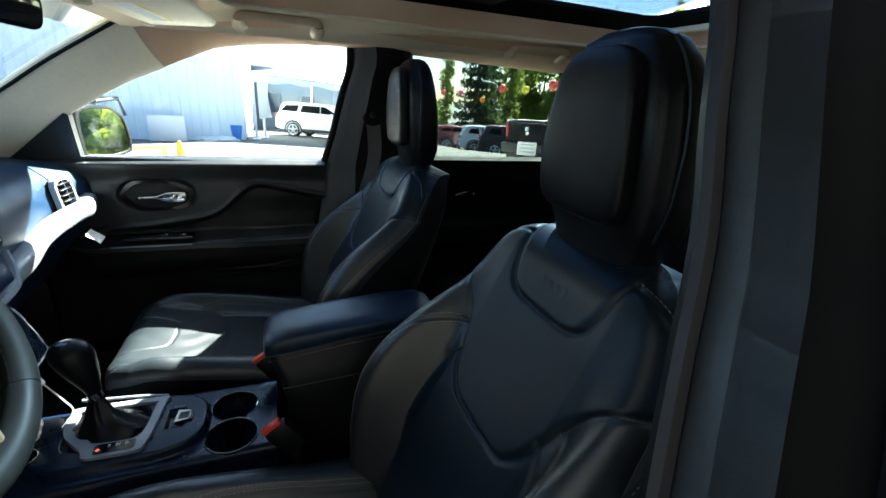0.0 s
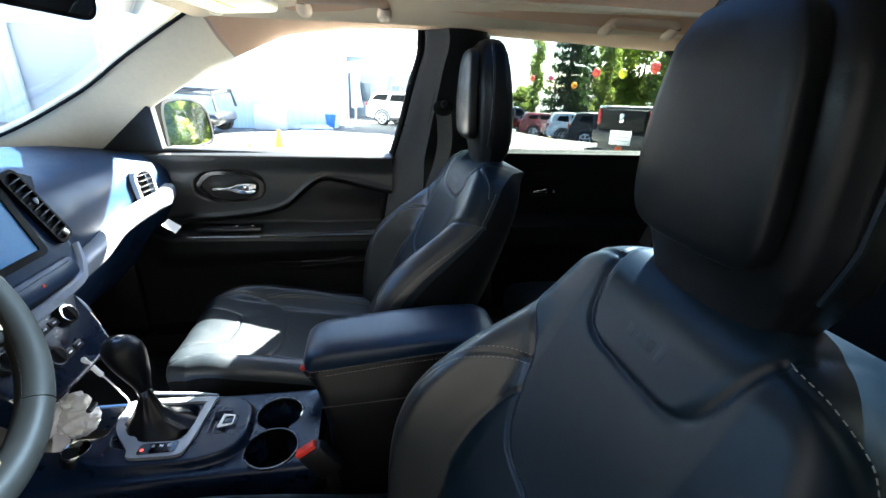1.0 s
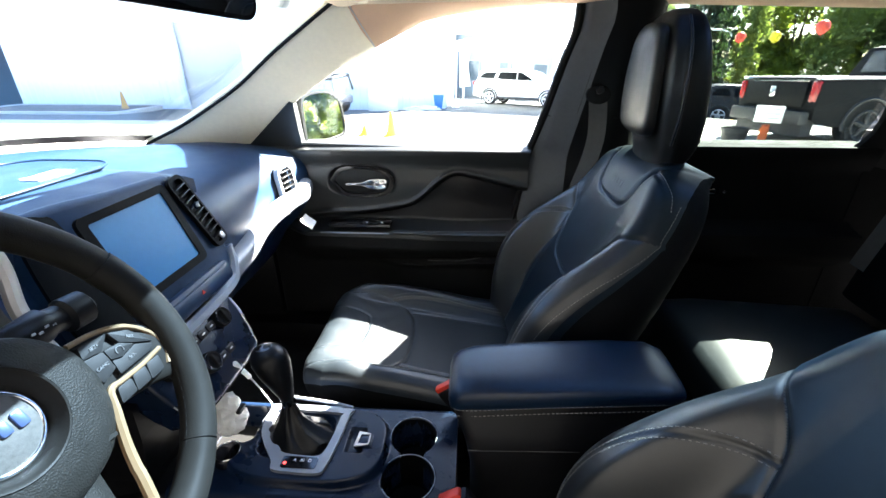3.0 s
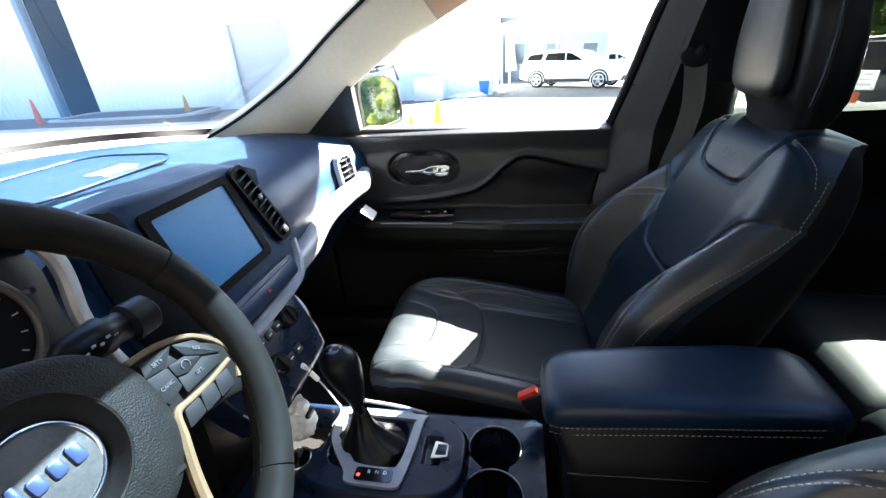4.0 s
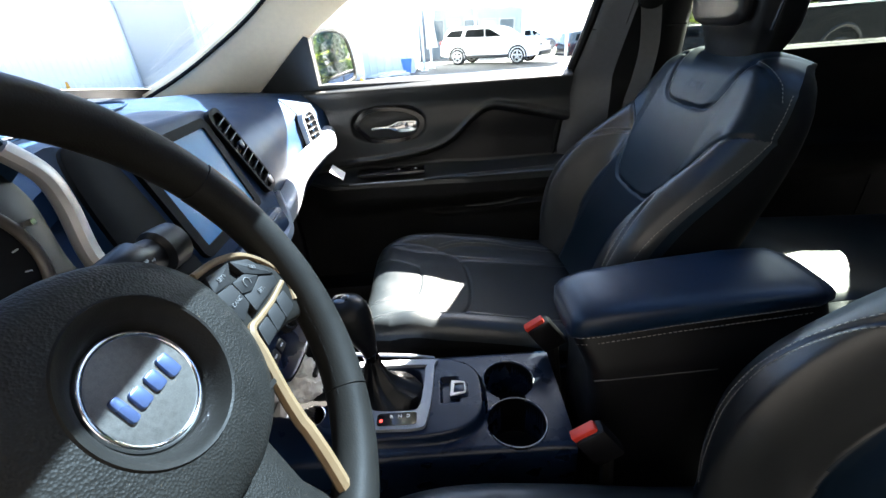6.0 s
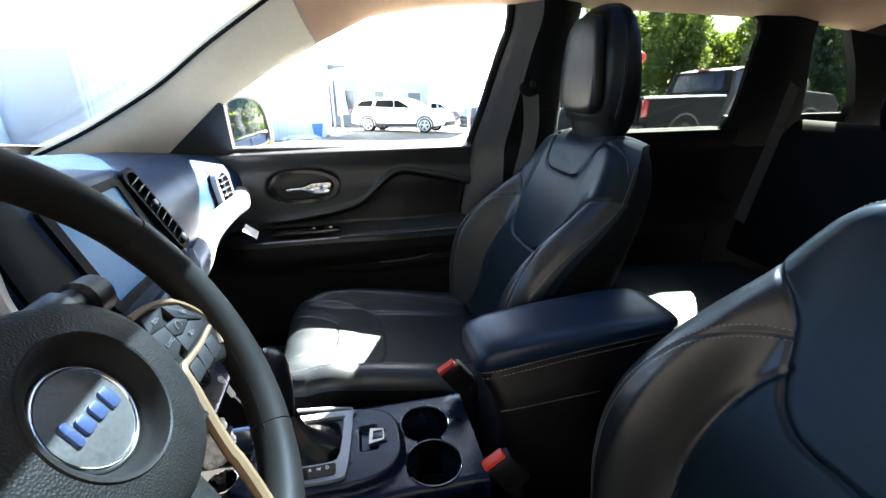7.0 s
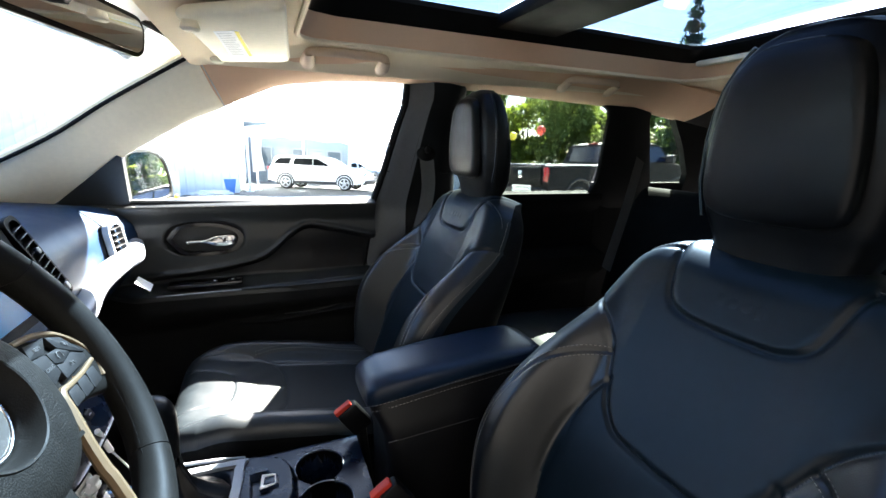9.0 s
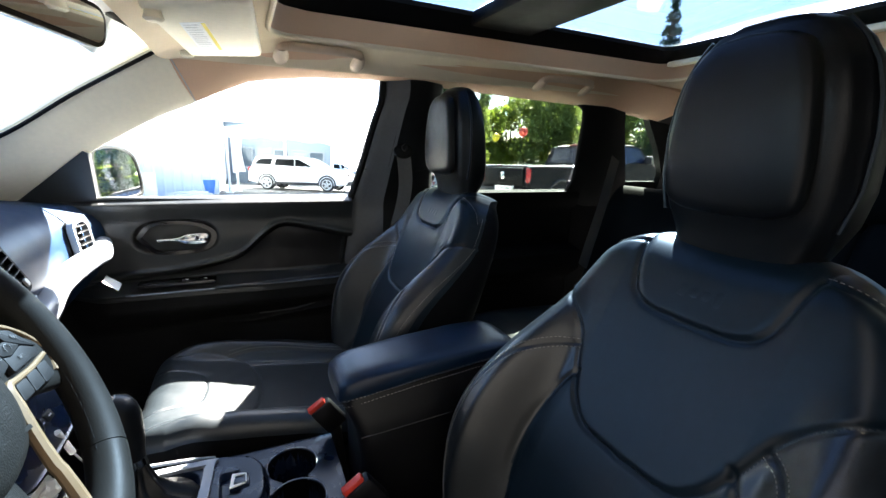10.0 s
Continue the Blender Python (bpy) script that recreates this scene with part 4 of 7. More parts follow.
    rings2 = []
    for a, b in zip(hr, hr[1:]):
        for f in (0, 0.33, 0.66):
            rings2.append([p.lerp(q, f) for p, q in zip(a, b)])
    rings2.append(hr[-1])
    head = part("headrest", loft(rings2), LEATHER_FINE, seat, sharp=70)
    pad = []
    for d, sc in ((0.0, 1.0), (0.008, 1.0), (0.013, 0.98), (0.0165, 0.94), (0.0185, 0.82), (0.0195, 0.5), (0.020, 0.1)):
        pad.append([Vector((0.472 - d - 0.012 * max(0, 1 - ((zz - 1.315) / 0.16) ** 2) + 0.008, SEAT_Y + yy, zz)) for yy, zz in [(x * sc, 1.313 + y * sc) for x, y in soft_line([(0.068, 0.08), (0.083, 0.0), (0.084, -0.075), (0.06, -0.098), (0.0, -0.102), (-0.06, -0.098), (-0.084, -0.075), (-0.083, 0.0), (-0.068, 0.08), (-0.044, 0.104), (0.0, 0.110), (0.044, 0.104), (0.068, 0.08)], 5)[:-1]]])
    part("headrest_pad", loft(pad), LEATHER_FINE, head, "raised front pad of the headrest", sharp=60)
    for s in (1, -1):
        line = [Vector((0.498, SEAT_Y + s * interp(z, [1.2, 1.25, 1.31, 1.35, 1.38, 1.41, 1.43], [0.106, 0.1185, 0.1195, 0.1145, 0.1065, 0.0905, 0.073]), z)) for z in np.linspace(1.205, 1.43, 20)]
        part("piping", tube(line, 0.0028, 6), LEATHER, head)
    return seat


seat = make_seat()
driver = copy_thing(seat, Matrix.Translation((0.047, -0.396, 0.43)))
tagged(driver, "black leather driver seat with pale double stitching, beside the open door")
tagged(seat, "black leather front passenger seat with sunlit cushion front")


def buckle(x, y, z, tilt, label):
    b = thing("seat_buckle", label, "seat belt", (x, y, z - 0.1), "front belt buckles")
    m = pose(x, y, z, 0, tilt, 0)
    part("housing", rbox(bmesh.new(), (0, 0, -0.035), (0.05, 0.026, 0.07), 0.008, 2, m), DARKPL, b)
    part("release_button", rbox(bmesh.new(), (-0.004, 0, 0.002), (0.040, 0.016, 0.012), 0.003, 2, m), RED, b, "red release button")
    part("stalk", tube([m @ Vector((0, 0, -0.06)), Vector((x + 0.05, y, z - 0.2))], 0.011, 8), RUBBER, b)
    return b


buckle(0.075, 0.105, 0.738, -35, "black belt buckle with red button beside the passenger seat")
buckle(0.098, -0.13, 0.728, -35, "black belt buckle with red button beside the driver seat")

# ---- dashboard ----
dash = thing("dashboard", "dark soft plastic dashboard, partly sunlit, with silver trim", "dashboard", (-0.6, 0, 0.8))


def dash_section(y):
    """Outline (x, z) of the dashboard at y, from the glass over the top and down the face."""
    t = abs(y) / 0.7
    xw = -0.985 + 0.17 * t ** 2
    xr = -0.50 + 0.02 * (1 - t)
    top = 1.128 - 0.012 * t ** 2
    hump = 0.03 * math.exp(-((y + 0.37) / 0.15) ** 4)
    rise = 0.066 * max(0.0, 1 - t * t)
    return [(xw, 1.09), (xw, 1.112 + rise), (xw + 0.16, 1.122 + rise * 0.75), (xr - 0.12, top + 0.004 + rise * 0.25 + hump * 0.7), (xr - 0.04, top + hump), (xr + 0.005, top - 0.010 + hump), (xr + 0.035, top - 0.035), (xr + 0.055, 1.06), (xr + 0.062, 1.02), (xr + 0.066, 0.975), (xr + 0.06, 0.945), (xr + 0.03, 0.90), (xr - 0.01, 0.82), (xr - 0.06, 0.74), (xr - 0.14, 0.66), (xw, 0.66)]


rings = []
for y in np.linspace(-0.735, 0.62, 46):
    pts = dash_section(y)
    rings.append([Vector((x, y, z)) for x, z in pts])
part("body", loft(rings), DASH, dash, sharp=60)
# passenger end facet with the round vent
rings = []
for y in np.linspace(0.60, 0.728, 10):
    t = (y - 0.60) / 0.128
    pts = dash_section(0.62)
    sh = 0.004 + 0.028 * t
    rings.append([Vector((x + (sh if i in range(5, 12) else 0), y, z - 0.012 * t * (1 if i < 8 else 0) - (0.0))) for i, (x, z) in enumerate(pts)])
part("end_panel", loft(rings), DASH, dash, sharp=60)
part("upper_pad", slab([[Vector((x, y, 1.163 + 0.012 * math.sin(math.pi * (x + 0.80) / 0.34) - 0.03 * max(0, abs(y - 0.03) / 0.22) ** 4)) for y in np.linspace(-0.19, 0.25, 17)] for x in np.linspace(-0.80, -0.46, 12)], (0, 0, -0.03)), DASH, dash, "raised centre pad of the dash top")
part("tray_rim", tube([(x, y, 1.178) for x, y in rounded(0.21, 0.30, 0.06, 8, -0.675, 0.06)], 0.0022, 6, True), DASH, dash, "rim of the dash top tray")
part("tray", prism(rounded(0.20, 0.29, 0.055, 8, -0.675, 0.06), Matrix.Translation((0, 0, 1.172)), 0.003), DASH, dash)
part("tray_label", box((-0.625, 0.105, 1.1762), (0.035, 0.07, 0.002), 0.0), PAPER, dash, "white card lying in the tray")
part("sensor", box((-0.80, 0.33, 1.150), (0.05, 0.03, 0.006), 0.002), DARKPL, dash)

# side vent
VM = Matrix(((0, 0, 1, -0.424), (1, 0, 0, 0.592), (0, 1, 0, 1.024), (0, 0, 0, 1))) @ pose(0, 0, 0, -8, -6, 0)
vent = part("side_vent", ringplate(rounded(0.085, 0.115, 0.03), rounded(0.066, 0.095, 0.024), VM, 0.014), BAND, dash, "air vent at the end of the dashboard")
part("vent_cavity", prism(rounded(0.072, 0.10, 0.026), VM @ Matrix.Translation((0, 0, -0.012)), 0.008), RUBBER, vent)
for k in range(6):
    part("slat", rbox(bmesh.new(), (0, -0.038 + k * 0.0152, 0.010), (0.066, 0.003, 0.016), 0.001, 1, VM), DARKPL, vent)
# bright lower band from centre stack to vent
line = spline([(-0.405, 0.20, 0.935), (-0.405, 0.30, 0.945), (-0.415, 0.42, 0.965), (-0.40, 0.54, 0.98), (-0.385, 0.62, 0.985), (-0.40, 0.70, 0.99)], 8)
rings = []
for p in line:
    rings.append([p + Vector((0.024 * math.copysign(abs(math.cos(a)) ** 0.8, math.cos(a)) - 0.006, 0, 0.024 * math.copysign(abs(math.sin(a)) ** 0.7, math.sin(a)))) for a in np.linspace(0, 2 * math.pi, 22, endpoint=False)])
part("trim_band", loft(rings), SILVER, dash, "broad satin silver band below the dash pad")
# hanging paper tag
tag = thing("paper_tag", "white paper tag with yellow edge hanging from the dash trim", "tag", (-0.39, 0.56, 0.94))
tm = Matrix.Translation((-0.372, 0.600, 0.906)) @ pose(0, 0, 0, 6, 56, 8)
part("sheet", slab([[tm @ Vector((x, y, 0.006 * math.sin(x * 50))) for y in np.linspace(-0.027, 0.027, 5)] for x in np.linspace(-0.020, 0.020, 7)], (0, 0, 0.001)), PAPER, tag)
part("yellow_edge", slab([[tm @ Vector((x, y, 0.0025)) for y in (-0.026, 0.012)] for x in (0.013, 0.019)], (0, 0, 0.001)), YELLOWP, tag)

# centre stack
ST = radians(20)
e_up, e_n = Vector((-math.sin(ST), 0, math.cos(ST))), Vector((math.cos(ST), 0, math.sin(ST)))
SC = Vector((-0.409, 0.034, 1.087))


def stack_m(off=0.0, origin=SC):
    o = origin + e_n * off
    return Matrix(((0, e_up.x, e_n.x, o.x), (1, e_up.y, e_n.y, o.y), (0, e_up.z, e_n.z, o.z), (0, 0, 0, 1)))


bez = [(x, y) for x, y in soft_line([(-0.155, 0.108), (-0.094, 0.107), (0.0, 0.098), (0.099, 0.092), (0.130, 0.084), (0.150, 0.044), (0.172, -0.044), (0.158, -0.112), (0.115, -0.138), (0.047, -0.142), (-0.06, -0.142), (-0.13, -0.138), (-0.17, -0.112), (-0.182, -0.044), (-0.172, 0.044), (-0.155, 0.108)], 5)[:-1]]
stack = part("screen_panel", prism(bez, stack_m(-0.075), 0.065, 0.012, 3), DASH, dash, "raised dash centre round the display")
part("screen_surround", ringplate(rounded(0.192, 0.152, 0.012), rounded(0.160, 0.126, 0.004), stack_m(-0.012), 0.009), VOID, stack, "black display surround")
part("display", prism(rounded(0.166, 0.134, 0.004), stack_m(-0.010), 0.004), SCREEN, stack, "switched-off touch display, sky reflection put in as blue")
vm = stack_m(-0.008) @ Matrix.Translation((0.136, 0.004, 0)) @ pose(0, 0, 0, 0, 0, 12)
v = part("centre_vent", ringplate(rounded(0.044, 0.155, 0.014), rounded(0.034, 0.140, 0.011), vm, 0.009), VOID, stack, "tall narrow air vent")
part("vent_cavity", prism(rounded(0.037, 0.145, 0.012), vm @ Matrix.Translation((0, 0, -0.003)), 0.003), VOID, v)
for k in range(9):
    part("slat", rbox(bmesh.new(), (0, -0.056 + 0.014 * k, 0.006), (0.034, 0.0025, 0.010), 0.0008, 1, vm), DARKPL, v)
part("vane_knob", prism(circle(0.007, 16, 0, 0.012), vm @ Matrix.Translation((0, 0, 0.010)), 0.005, 0.002), CONSOLE, v)
part("thumb_wheel", prism(rounded(0.011, 0.014, 0.004, 4, 0.004, -0.062), vm @ Matrix.Translation((0, 0, 0.010)), 0.004, 0.0015), RINGSILVER, v, "small vent wheel")
# added plate: stands for the shade that hides the left vent
part("shade_plate", prism(soft_line([(-0.180, -0.10), (-0.186, -0.04), (-0.176, 0.045), (-0.158, 0.098), (-0.125, 0.096), (-0.108, 0.07), (-0.106, -0.09), (-0.12, -0.125), (-0.16, -0.122), (-0.180, -0.10)], 5)[:-1], stack_m(-0.014), 0.0055, 0.001), VOID, stack, "black plate standing for the shade beside the gauges")
# strip below the display
strip = part("button_strip", prism(rounded(0.25, 0.040, 0.014, 6, 0.0, -0.116), stack_m(-0.012), 0.016, 0.004), DASH, stack)
part("soft_button", prism(rounded(0.19, 0.026, 0.010, 6, 0.02, -0.118), stack_m(0.004), 0.004, 0.0015), DASH, strip, "long rocker of soft buttons")
part("hazard_mark", prism([(0.016, -0.121), (0.025, -0.121), (0.0205, -0.114)], stack_m(0.0082), 0.001), RED, strip, "red hazard mark", smooth=False)
b_out = soft_line([(-0.196, -0.080), (-0.180, -0.134), (-0.128, -0.168), (0.106, -0.168), (0.164, -0.143), (0.187, -0.086)], 8)
b_in = soft_line([(-0.178, -0.080), (-0.160, -0.122), (-0.118, -0.144), (0.100, -0.144), (0.145, -0.124), (0.168, -0.086)], 8)
part("silver_band", slab([[stack_m(d) @ Vector((o[0] + (i[0] - o[0]) * f, o[1] + (i[1] - o[1]) * f, 0)) for f, d in ((0.0, -0.030), (0.12, -0.014), (0.3, -0.008), (0.8, -0.006), (1.0, -0.012))] for o, i in zip(b_out, b_in)], e_n * -0.006), BAND, stack, "broad satin silver band under the display")
# climate panel
CM = Matrix.Translation((-0.372, 0.03, 0.865)) @ Matrix(((0, -math.sin(0.5), math.cos(0.5), 0), (1, 0, 0, 0), (0, math.cos(0.5), math.sin(0.5), 0), (0, 0, 0, 1)))
clim = part("climate_panel", prism(soft_line([(-0.11, 0.06), (0.11, 0.06), (0.128, 0.03), (0.115, -0.05), (0.085, -0.075), (-0.085, -0.075), (-0.115, -0.05), (-0.128, 0.03), (-0.11, 0.06)], 5)[:-1], CM @ Matrix.Translation((0, 0, -0.05)), 0.06, 0.008, 3), CONSOLE, dash, "black climate panel with two rotary knobs")
part("panel_edge", tube([CM @ Vector((x, y, 0.008)) for x, y in soft_line([(-0.122, -0.02), (-0.112, -0.05), (-0.083, -0.074), (0.083, -0.074), (0.112, -0.05), (0.124, 0.0)], 6)], 0.0028, 6), CHROME, clim, "thin bright panel edge")
part("end_trim", tube([CM @ Vector((x, y, z)) for x, y, z in spline([(0.110, 0.066, -0.004), (0.130, 0.034, 0.0), (0.124, -0.008, 0.003), (0.106, -0.052, 0.004)], 6)], 0.0062, 10), BAND, clim, "pale satin end of the climate panel")
for kx, ky in ((0.069, 0.026), (-0.018, -0.018), (-0.085, 0.026)):
    kn = part("knob", prism(circle(0.020, 28, kx, ky), CM @ Matrix.Translation((0, 0, 0.008)), 0.013, 0.003), RUBBER, clim)
    part("knob_ring", ringplate(circle(0.0185, 28, kx, ky), circle(0.0150, 28, kx, ky), CM @ Matrix.Translation((0, 0, 0.0208)), 0.0014), CHROME, kn)
    part("knob_grip", prism(rounded(0.005, 0.030, 0.002, 3, kx, ky), CM @ Matrix.Translation((0, 0, 0.021)), 0.006, 0.0015), RUBBER, kn)
for i in range(6):
    for j in range(2):
        bx, by = -0.04 + 0.026 * i - (0.05 if j else 0.0), 0.028 - 0.058 * j
        if (abs(bx + 0.018) < 0.030 and j) or (abs(bx - 0.069) < 0.03 and not j):
            continue
        part("button", prism(rounded(0.022, 0.015, 0.003, 3, bx, by), CM @ Matrix.Translation((0, 0, 0.009)), 0.004, 0.001), DARKPL, clim)
        part("button_mark", prism(rounded(0.009, 0.0025, 0.001, 2, bx, by), CM @ Matrix.Translation((0, 0, 0.0135)), 0.0004), WHITEINK, clim, smooth=False)
part("lower_recess", loft([[Vector((x, 0.03 + sy * w, z)) for x, sy in ((-0.62, -1), (xf, -1), (xf, 1), (-0.62, 1))] for z, xf, w in ((0.50, -0.47, 0.12), (0.66, -0.455, 0.12), (0.78, -0.425, 0.13), (0.86, -0.41, 0.14))]), DARKPL, dash, "dark recess below the climate panel", smooth=False)

# instrument cluster
CLM = Matrix(((0, -math.sin(0.2), math.cos(0.2), -0.43), (1, 0, 0, -0.37), (0, math.cos(0.2), math.sin(0.2), 1.11), (0, 0, 0, 1)))
pod = soft_line([(0.178, 0.075), (0.186, 0.04), (0.178, -0.02), (0.19, -0.075), (0.15, -0.10), (-0.15, -0.10), (-0.19, -0.075), (-0.178, -0.02), (-0.186, 0.04), (-0.178, 0.075), (-0.12, 0.095), (0.0, 0.088), (0.12, 0.095), (0.178, 0.075)], 5)[:-1]
clus = part("cluster_pod", prism(pod, CLM @ Matrix.Translation((0, 0, -0.10)), 0.10, 0.006), DARKPL, dash, "dark pod holding the gauges")
brow = []
for z, sc, up in ((-0.10, 1.0, 0.012), (0.0, 1.02, 0.016), (0.045, 0.98, 0.020), (0.05, 0.96, 0.016), (0.0, 0.96, 0.006), (-0.10, 0.94, 0.0)):
    brow.append([CLM @ Vector((x * sc, y + up, z * (0.35 + 0.65 * max(0, 1 - abs(x / 0.19) ** 4)))) for x, y in soft_line([(-0.186, 0.055), (-0.17, 0.082), (-0.12, 0.097), (0.0, 0.092), (0.12, 0.097), (0.17, 0.082), (0.186, 0.055)], 6)])
bm = loft(brow + brow[:1], False, False)
part("cluster_hood", bm, DASH, clus, "dark hood over the gauges")
for cy in (-0.09, 0.09):
    part("gauge_ring", tube([CLM @ Vector((cy + 0.062 * math.cos(a), 0.012 + 0.062 * math.sin(a), 0.004)) for a in np.linspace(0, 2 * math.pi, 56, endpoint=False)], 0.0048, 10, True), GAUGERING, clus, "satin silver gauge ring")
    face = part("gauge_face", prism(circle(0.058, 40, cy, 0.012), CLM @ Matrix.Translation((0, 0, 0.0005)), 0.0025), RUBBER, clus, "dark gauge face")
    for k in range(13):
        a = radians(-130 + 260 * k / 12) + math.pi / 2
        part("scale_mark", prism(rounded(0.006, 0.0014, 0.0004, 1), CLM @ Matrix.Translation((cy + 0.049 * math.cos(a), 0.012 + 0.049 * math.sin(a), 0.003)) @ pose(0, 0, 0, 0, 0, math.degrees(a)), 0.0004), GREYP, face, smooth=False)
part("cluster_edge", tube(spline([(-0.425, -0.203, 1.20), (-0.415, -0.190, 1.175), (-0.412, -0.187, 1.145), (-0.405, -0.196, 1.10), (-0.392, -0.198, 1.06), (-0.386, -0.192, 1.025), (-0.39, -0.182, 0.99)], 6), 0.0088, 10, False, 1.3), RINGSILVER, clus, "satin silver edge of the gauge pod")
part("reset_stem", tube([CLM @ Vector((0.155, 0.03, 0.0)), CLM @ Vector((0.155, 0.03, 0.018))], 0.003, 8), CHROME, clus)
stem = []
for x, y, z, f in ((-0.345, -0.34, 1.100, 1.0), (-0.342, -0.275, 1.105, 1.05), (-0.341, -0.268, 1.106, 1.5), (-0.339, -0.232, 1.106, 1.65), (-0.337, -0.228, 1.106, 1.3), (-0.336, -0.214, 1.104, 1.3), (-0.335, -0.210, 1.103, 1.75), (-0.334, -0.186, 1.101, 1.7), (-0.334, -0.180, 1.100, 1.1)):
    stem.append([Vector((x, y, z)) + Vector((0.010 * math.cos(a), 0, 0.012 * math.sin(a))) * f for a in np.linspace(0, 2 * math.pi, 16, endpoint=False)])
stalk = part("wiper_stalk", loft(stem), DARKPL, dash, "black wiper stalk with white marks")
for k in range(5):
    y = -0.262 + 0.0075 * k
    part("stalk_mark", box((-0.3235, y, 1.108 + 0.003 * (k % 2)), (0.0012, 0.004, 0.0022), 0.0), GREYP, stalk, smooth=False)

# ---- steering wheel ----
SWITCH = material("dark_grey_switch", (0.010, 0.010, 0.010), 0.6, spec=0.25, vary=0.1, grain=0.1, grain_scale=900)
WT = radians(29)
wr, wu, wnv = Vector((0, 1, 0)), Vector((-math.sin(WT), 0, math.cos(WT))), Vector((math.cos(WT), 0, math.sin(WT)))
WC = Vector((-0.256, -0.365, 1.10))
WM = Matrix(((wr.x, wu.x, wnv.x, WC.x), (wr.y, wu.y, wnv.y, WC.y), (wr.z, wu.z, wnv.z, WC.z), (0, 0, 0, 1))) @ pose(0, 0, 0, 0, 0, -11)
wheel = thing("steering_wheel", "black leather steering wheel with champagne spoke trim, half in sun", "steering wheel", WC)
R = 0.183


def arc(a0, a1, rad, z=0.0, n=24):
    return [WM @ Vector((rad * math.cos(radians(a)), rad * math.sin(radians(a)), z)) for a in np.linspace(a0, a1, n)]


for a0, a1 in ((-42, 33), (33, 147), (147, 222), (222, 318)):
    seg = [p for p in arc(a0 + 0.25, a1 - 0.25, R, 0.0, 30)]
    part("rim", tube(seg, 0.018, 18, False, 1.05), WRAP, wheel, "leather wrapped rim section")
ins = []
for a0, a1 in ((-44, 30), (150, 224)):
    lines = []
    for off in (-0.003, 0.003):
        lines.append([WM @ Vector(((R - 0.0165) * math.cos(radians(a)), (R - 0.0165) * math.sin(radians(a)), off)) for a in np.linspace(a0, a1, 40)])
    ins += lines
stitches(ins, RUBBER, wheel, 0.006, 0.004, 0.0014)
# hub cover
hub = []
for z, sc in ((-0.05, 0.75), (-0.03, 0.97), (-0.012, 1.0), (-0.002, 0.985), (0.004, 0.95), (0.009, 0.85), (0.012, 0.68), (0.013, 0.50)):
    hub.append([WM @ Vector((x * sc, y * sc - 0.004, z)) for x, y in soft_line([(0.092, 0.004), (0.082, 0.040), (0.052, 0.068), (0.0, 0.079), (-0.052, 0.068), (-0.082, 0.040), (-0.092, 0.004), (-0.087, -0.032), (-0.067, -0.065), (-0.03, -0.083), (0.0, -0.086), (0.03, -0.083), (0.067, -0.065), (0.087, -0.032), (0.092, 0.004)], 6)[:-1]])
del hub[-1]
hub.append([WM @ (Vector((p.x, p.y, 0)).normalized() * 0.0497 + Vector((0, 0, 0.0128))) for p in [WM.inverted() @ q for q in hub[-1]]])
hubo = part("hub_cover", loft(hub, True, False), HUBSKIN, wheel, "grained black airbag cover", sharp=70)
# deep dished ring and the round badge sunk in it, with plain bars
SUNK = wr * 0.0043 - wu * 0.0038
dish = []
for z, r, k in ((0.0120, 0.0500, 0), (0.0140, 0.0488, 0), (0.0134, 0.0468, 0.1), (0.0085, 0.0428, 0.4), (0.0010, 0.0392, 0.75), (-0.0060, 0.0368, 1), (-0.0085, 0.0335, 1), (-0.0090, 0.030, 1)):
    dish.append([WM @ Vector((r * math.cos(a), r * math.sin(a), z)) + SUNK * k for a in np.linspace(0, 2 * math.pi, 56, endpoint=False)])
part("badge_dish", loft(dish, True, False), WRAP, hubo, "smooth dished ring round the badge")
BWM = Matrix.Translation(SUNK - wnv * 0.0184) @ WM
BADGE = material("grey_speckled_badge", (0.088, 0.085, 0.079), 0.42, metal=0.2, vary=0.3, scale=300, fine=1500)
part("badge", prism(circle(0.0325, 48), BWM @ Matrix.Translation((0, 0, 0.008)), 0.006, 0.002), BADGE, hubo, "round satin silver badge")
part("badge_ring", tube([BWM @ Vector((0.0338 * math.cos(a), 0.0338 * math.sin(a), 0.0125)) for a in np.linspace(0, 2 * math.pi, 56, endpoint=False)], 0.0024, 10, True), CHROME, hubo, "chrome badge ring")
# chrome bars with a blue sky reflection put into their colour
SKYCHROME = material("sky_painted_chrome", (0.09, 0.13, 0.26), 0.28, metal=0.6, vary=0.05)
for k, (bx, bw, bh) in enumerate(((-0.0185, 0.006, 0.018), (-0.0075, 0.009, 0.012), (0.0055, 0.009, 0.012), (0.0185, 0.009, 0.015))):
    part("badge_bar", prism(rounded(bw, bh, 0.0022, 3, bx, 0.001 if k == 0 else -0.001), BWM @ pose(0, 0, 0.0138, 0, 0, 8), 0.0026, 0.0008), SKYCHROME, hubo)
part("airbag_mark", prism(rounded(0.022, 0.004, 0.001, 2, 0.058, -0.058), WM @ Matrix.Translation((0, 0, 0.0075)), 0.0008), WRAP, hubo)
# spokes


def grow(ol, k):
    """An outline scaled about its middle."""
    cx, cy = sum(p[0] for p in ol) / len(ol), sum(p[1] for p in ol) / len(ol)
    return [(cx + (x - cx) * k, cy + (y - cy) * k) for x, y in ol]


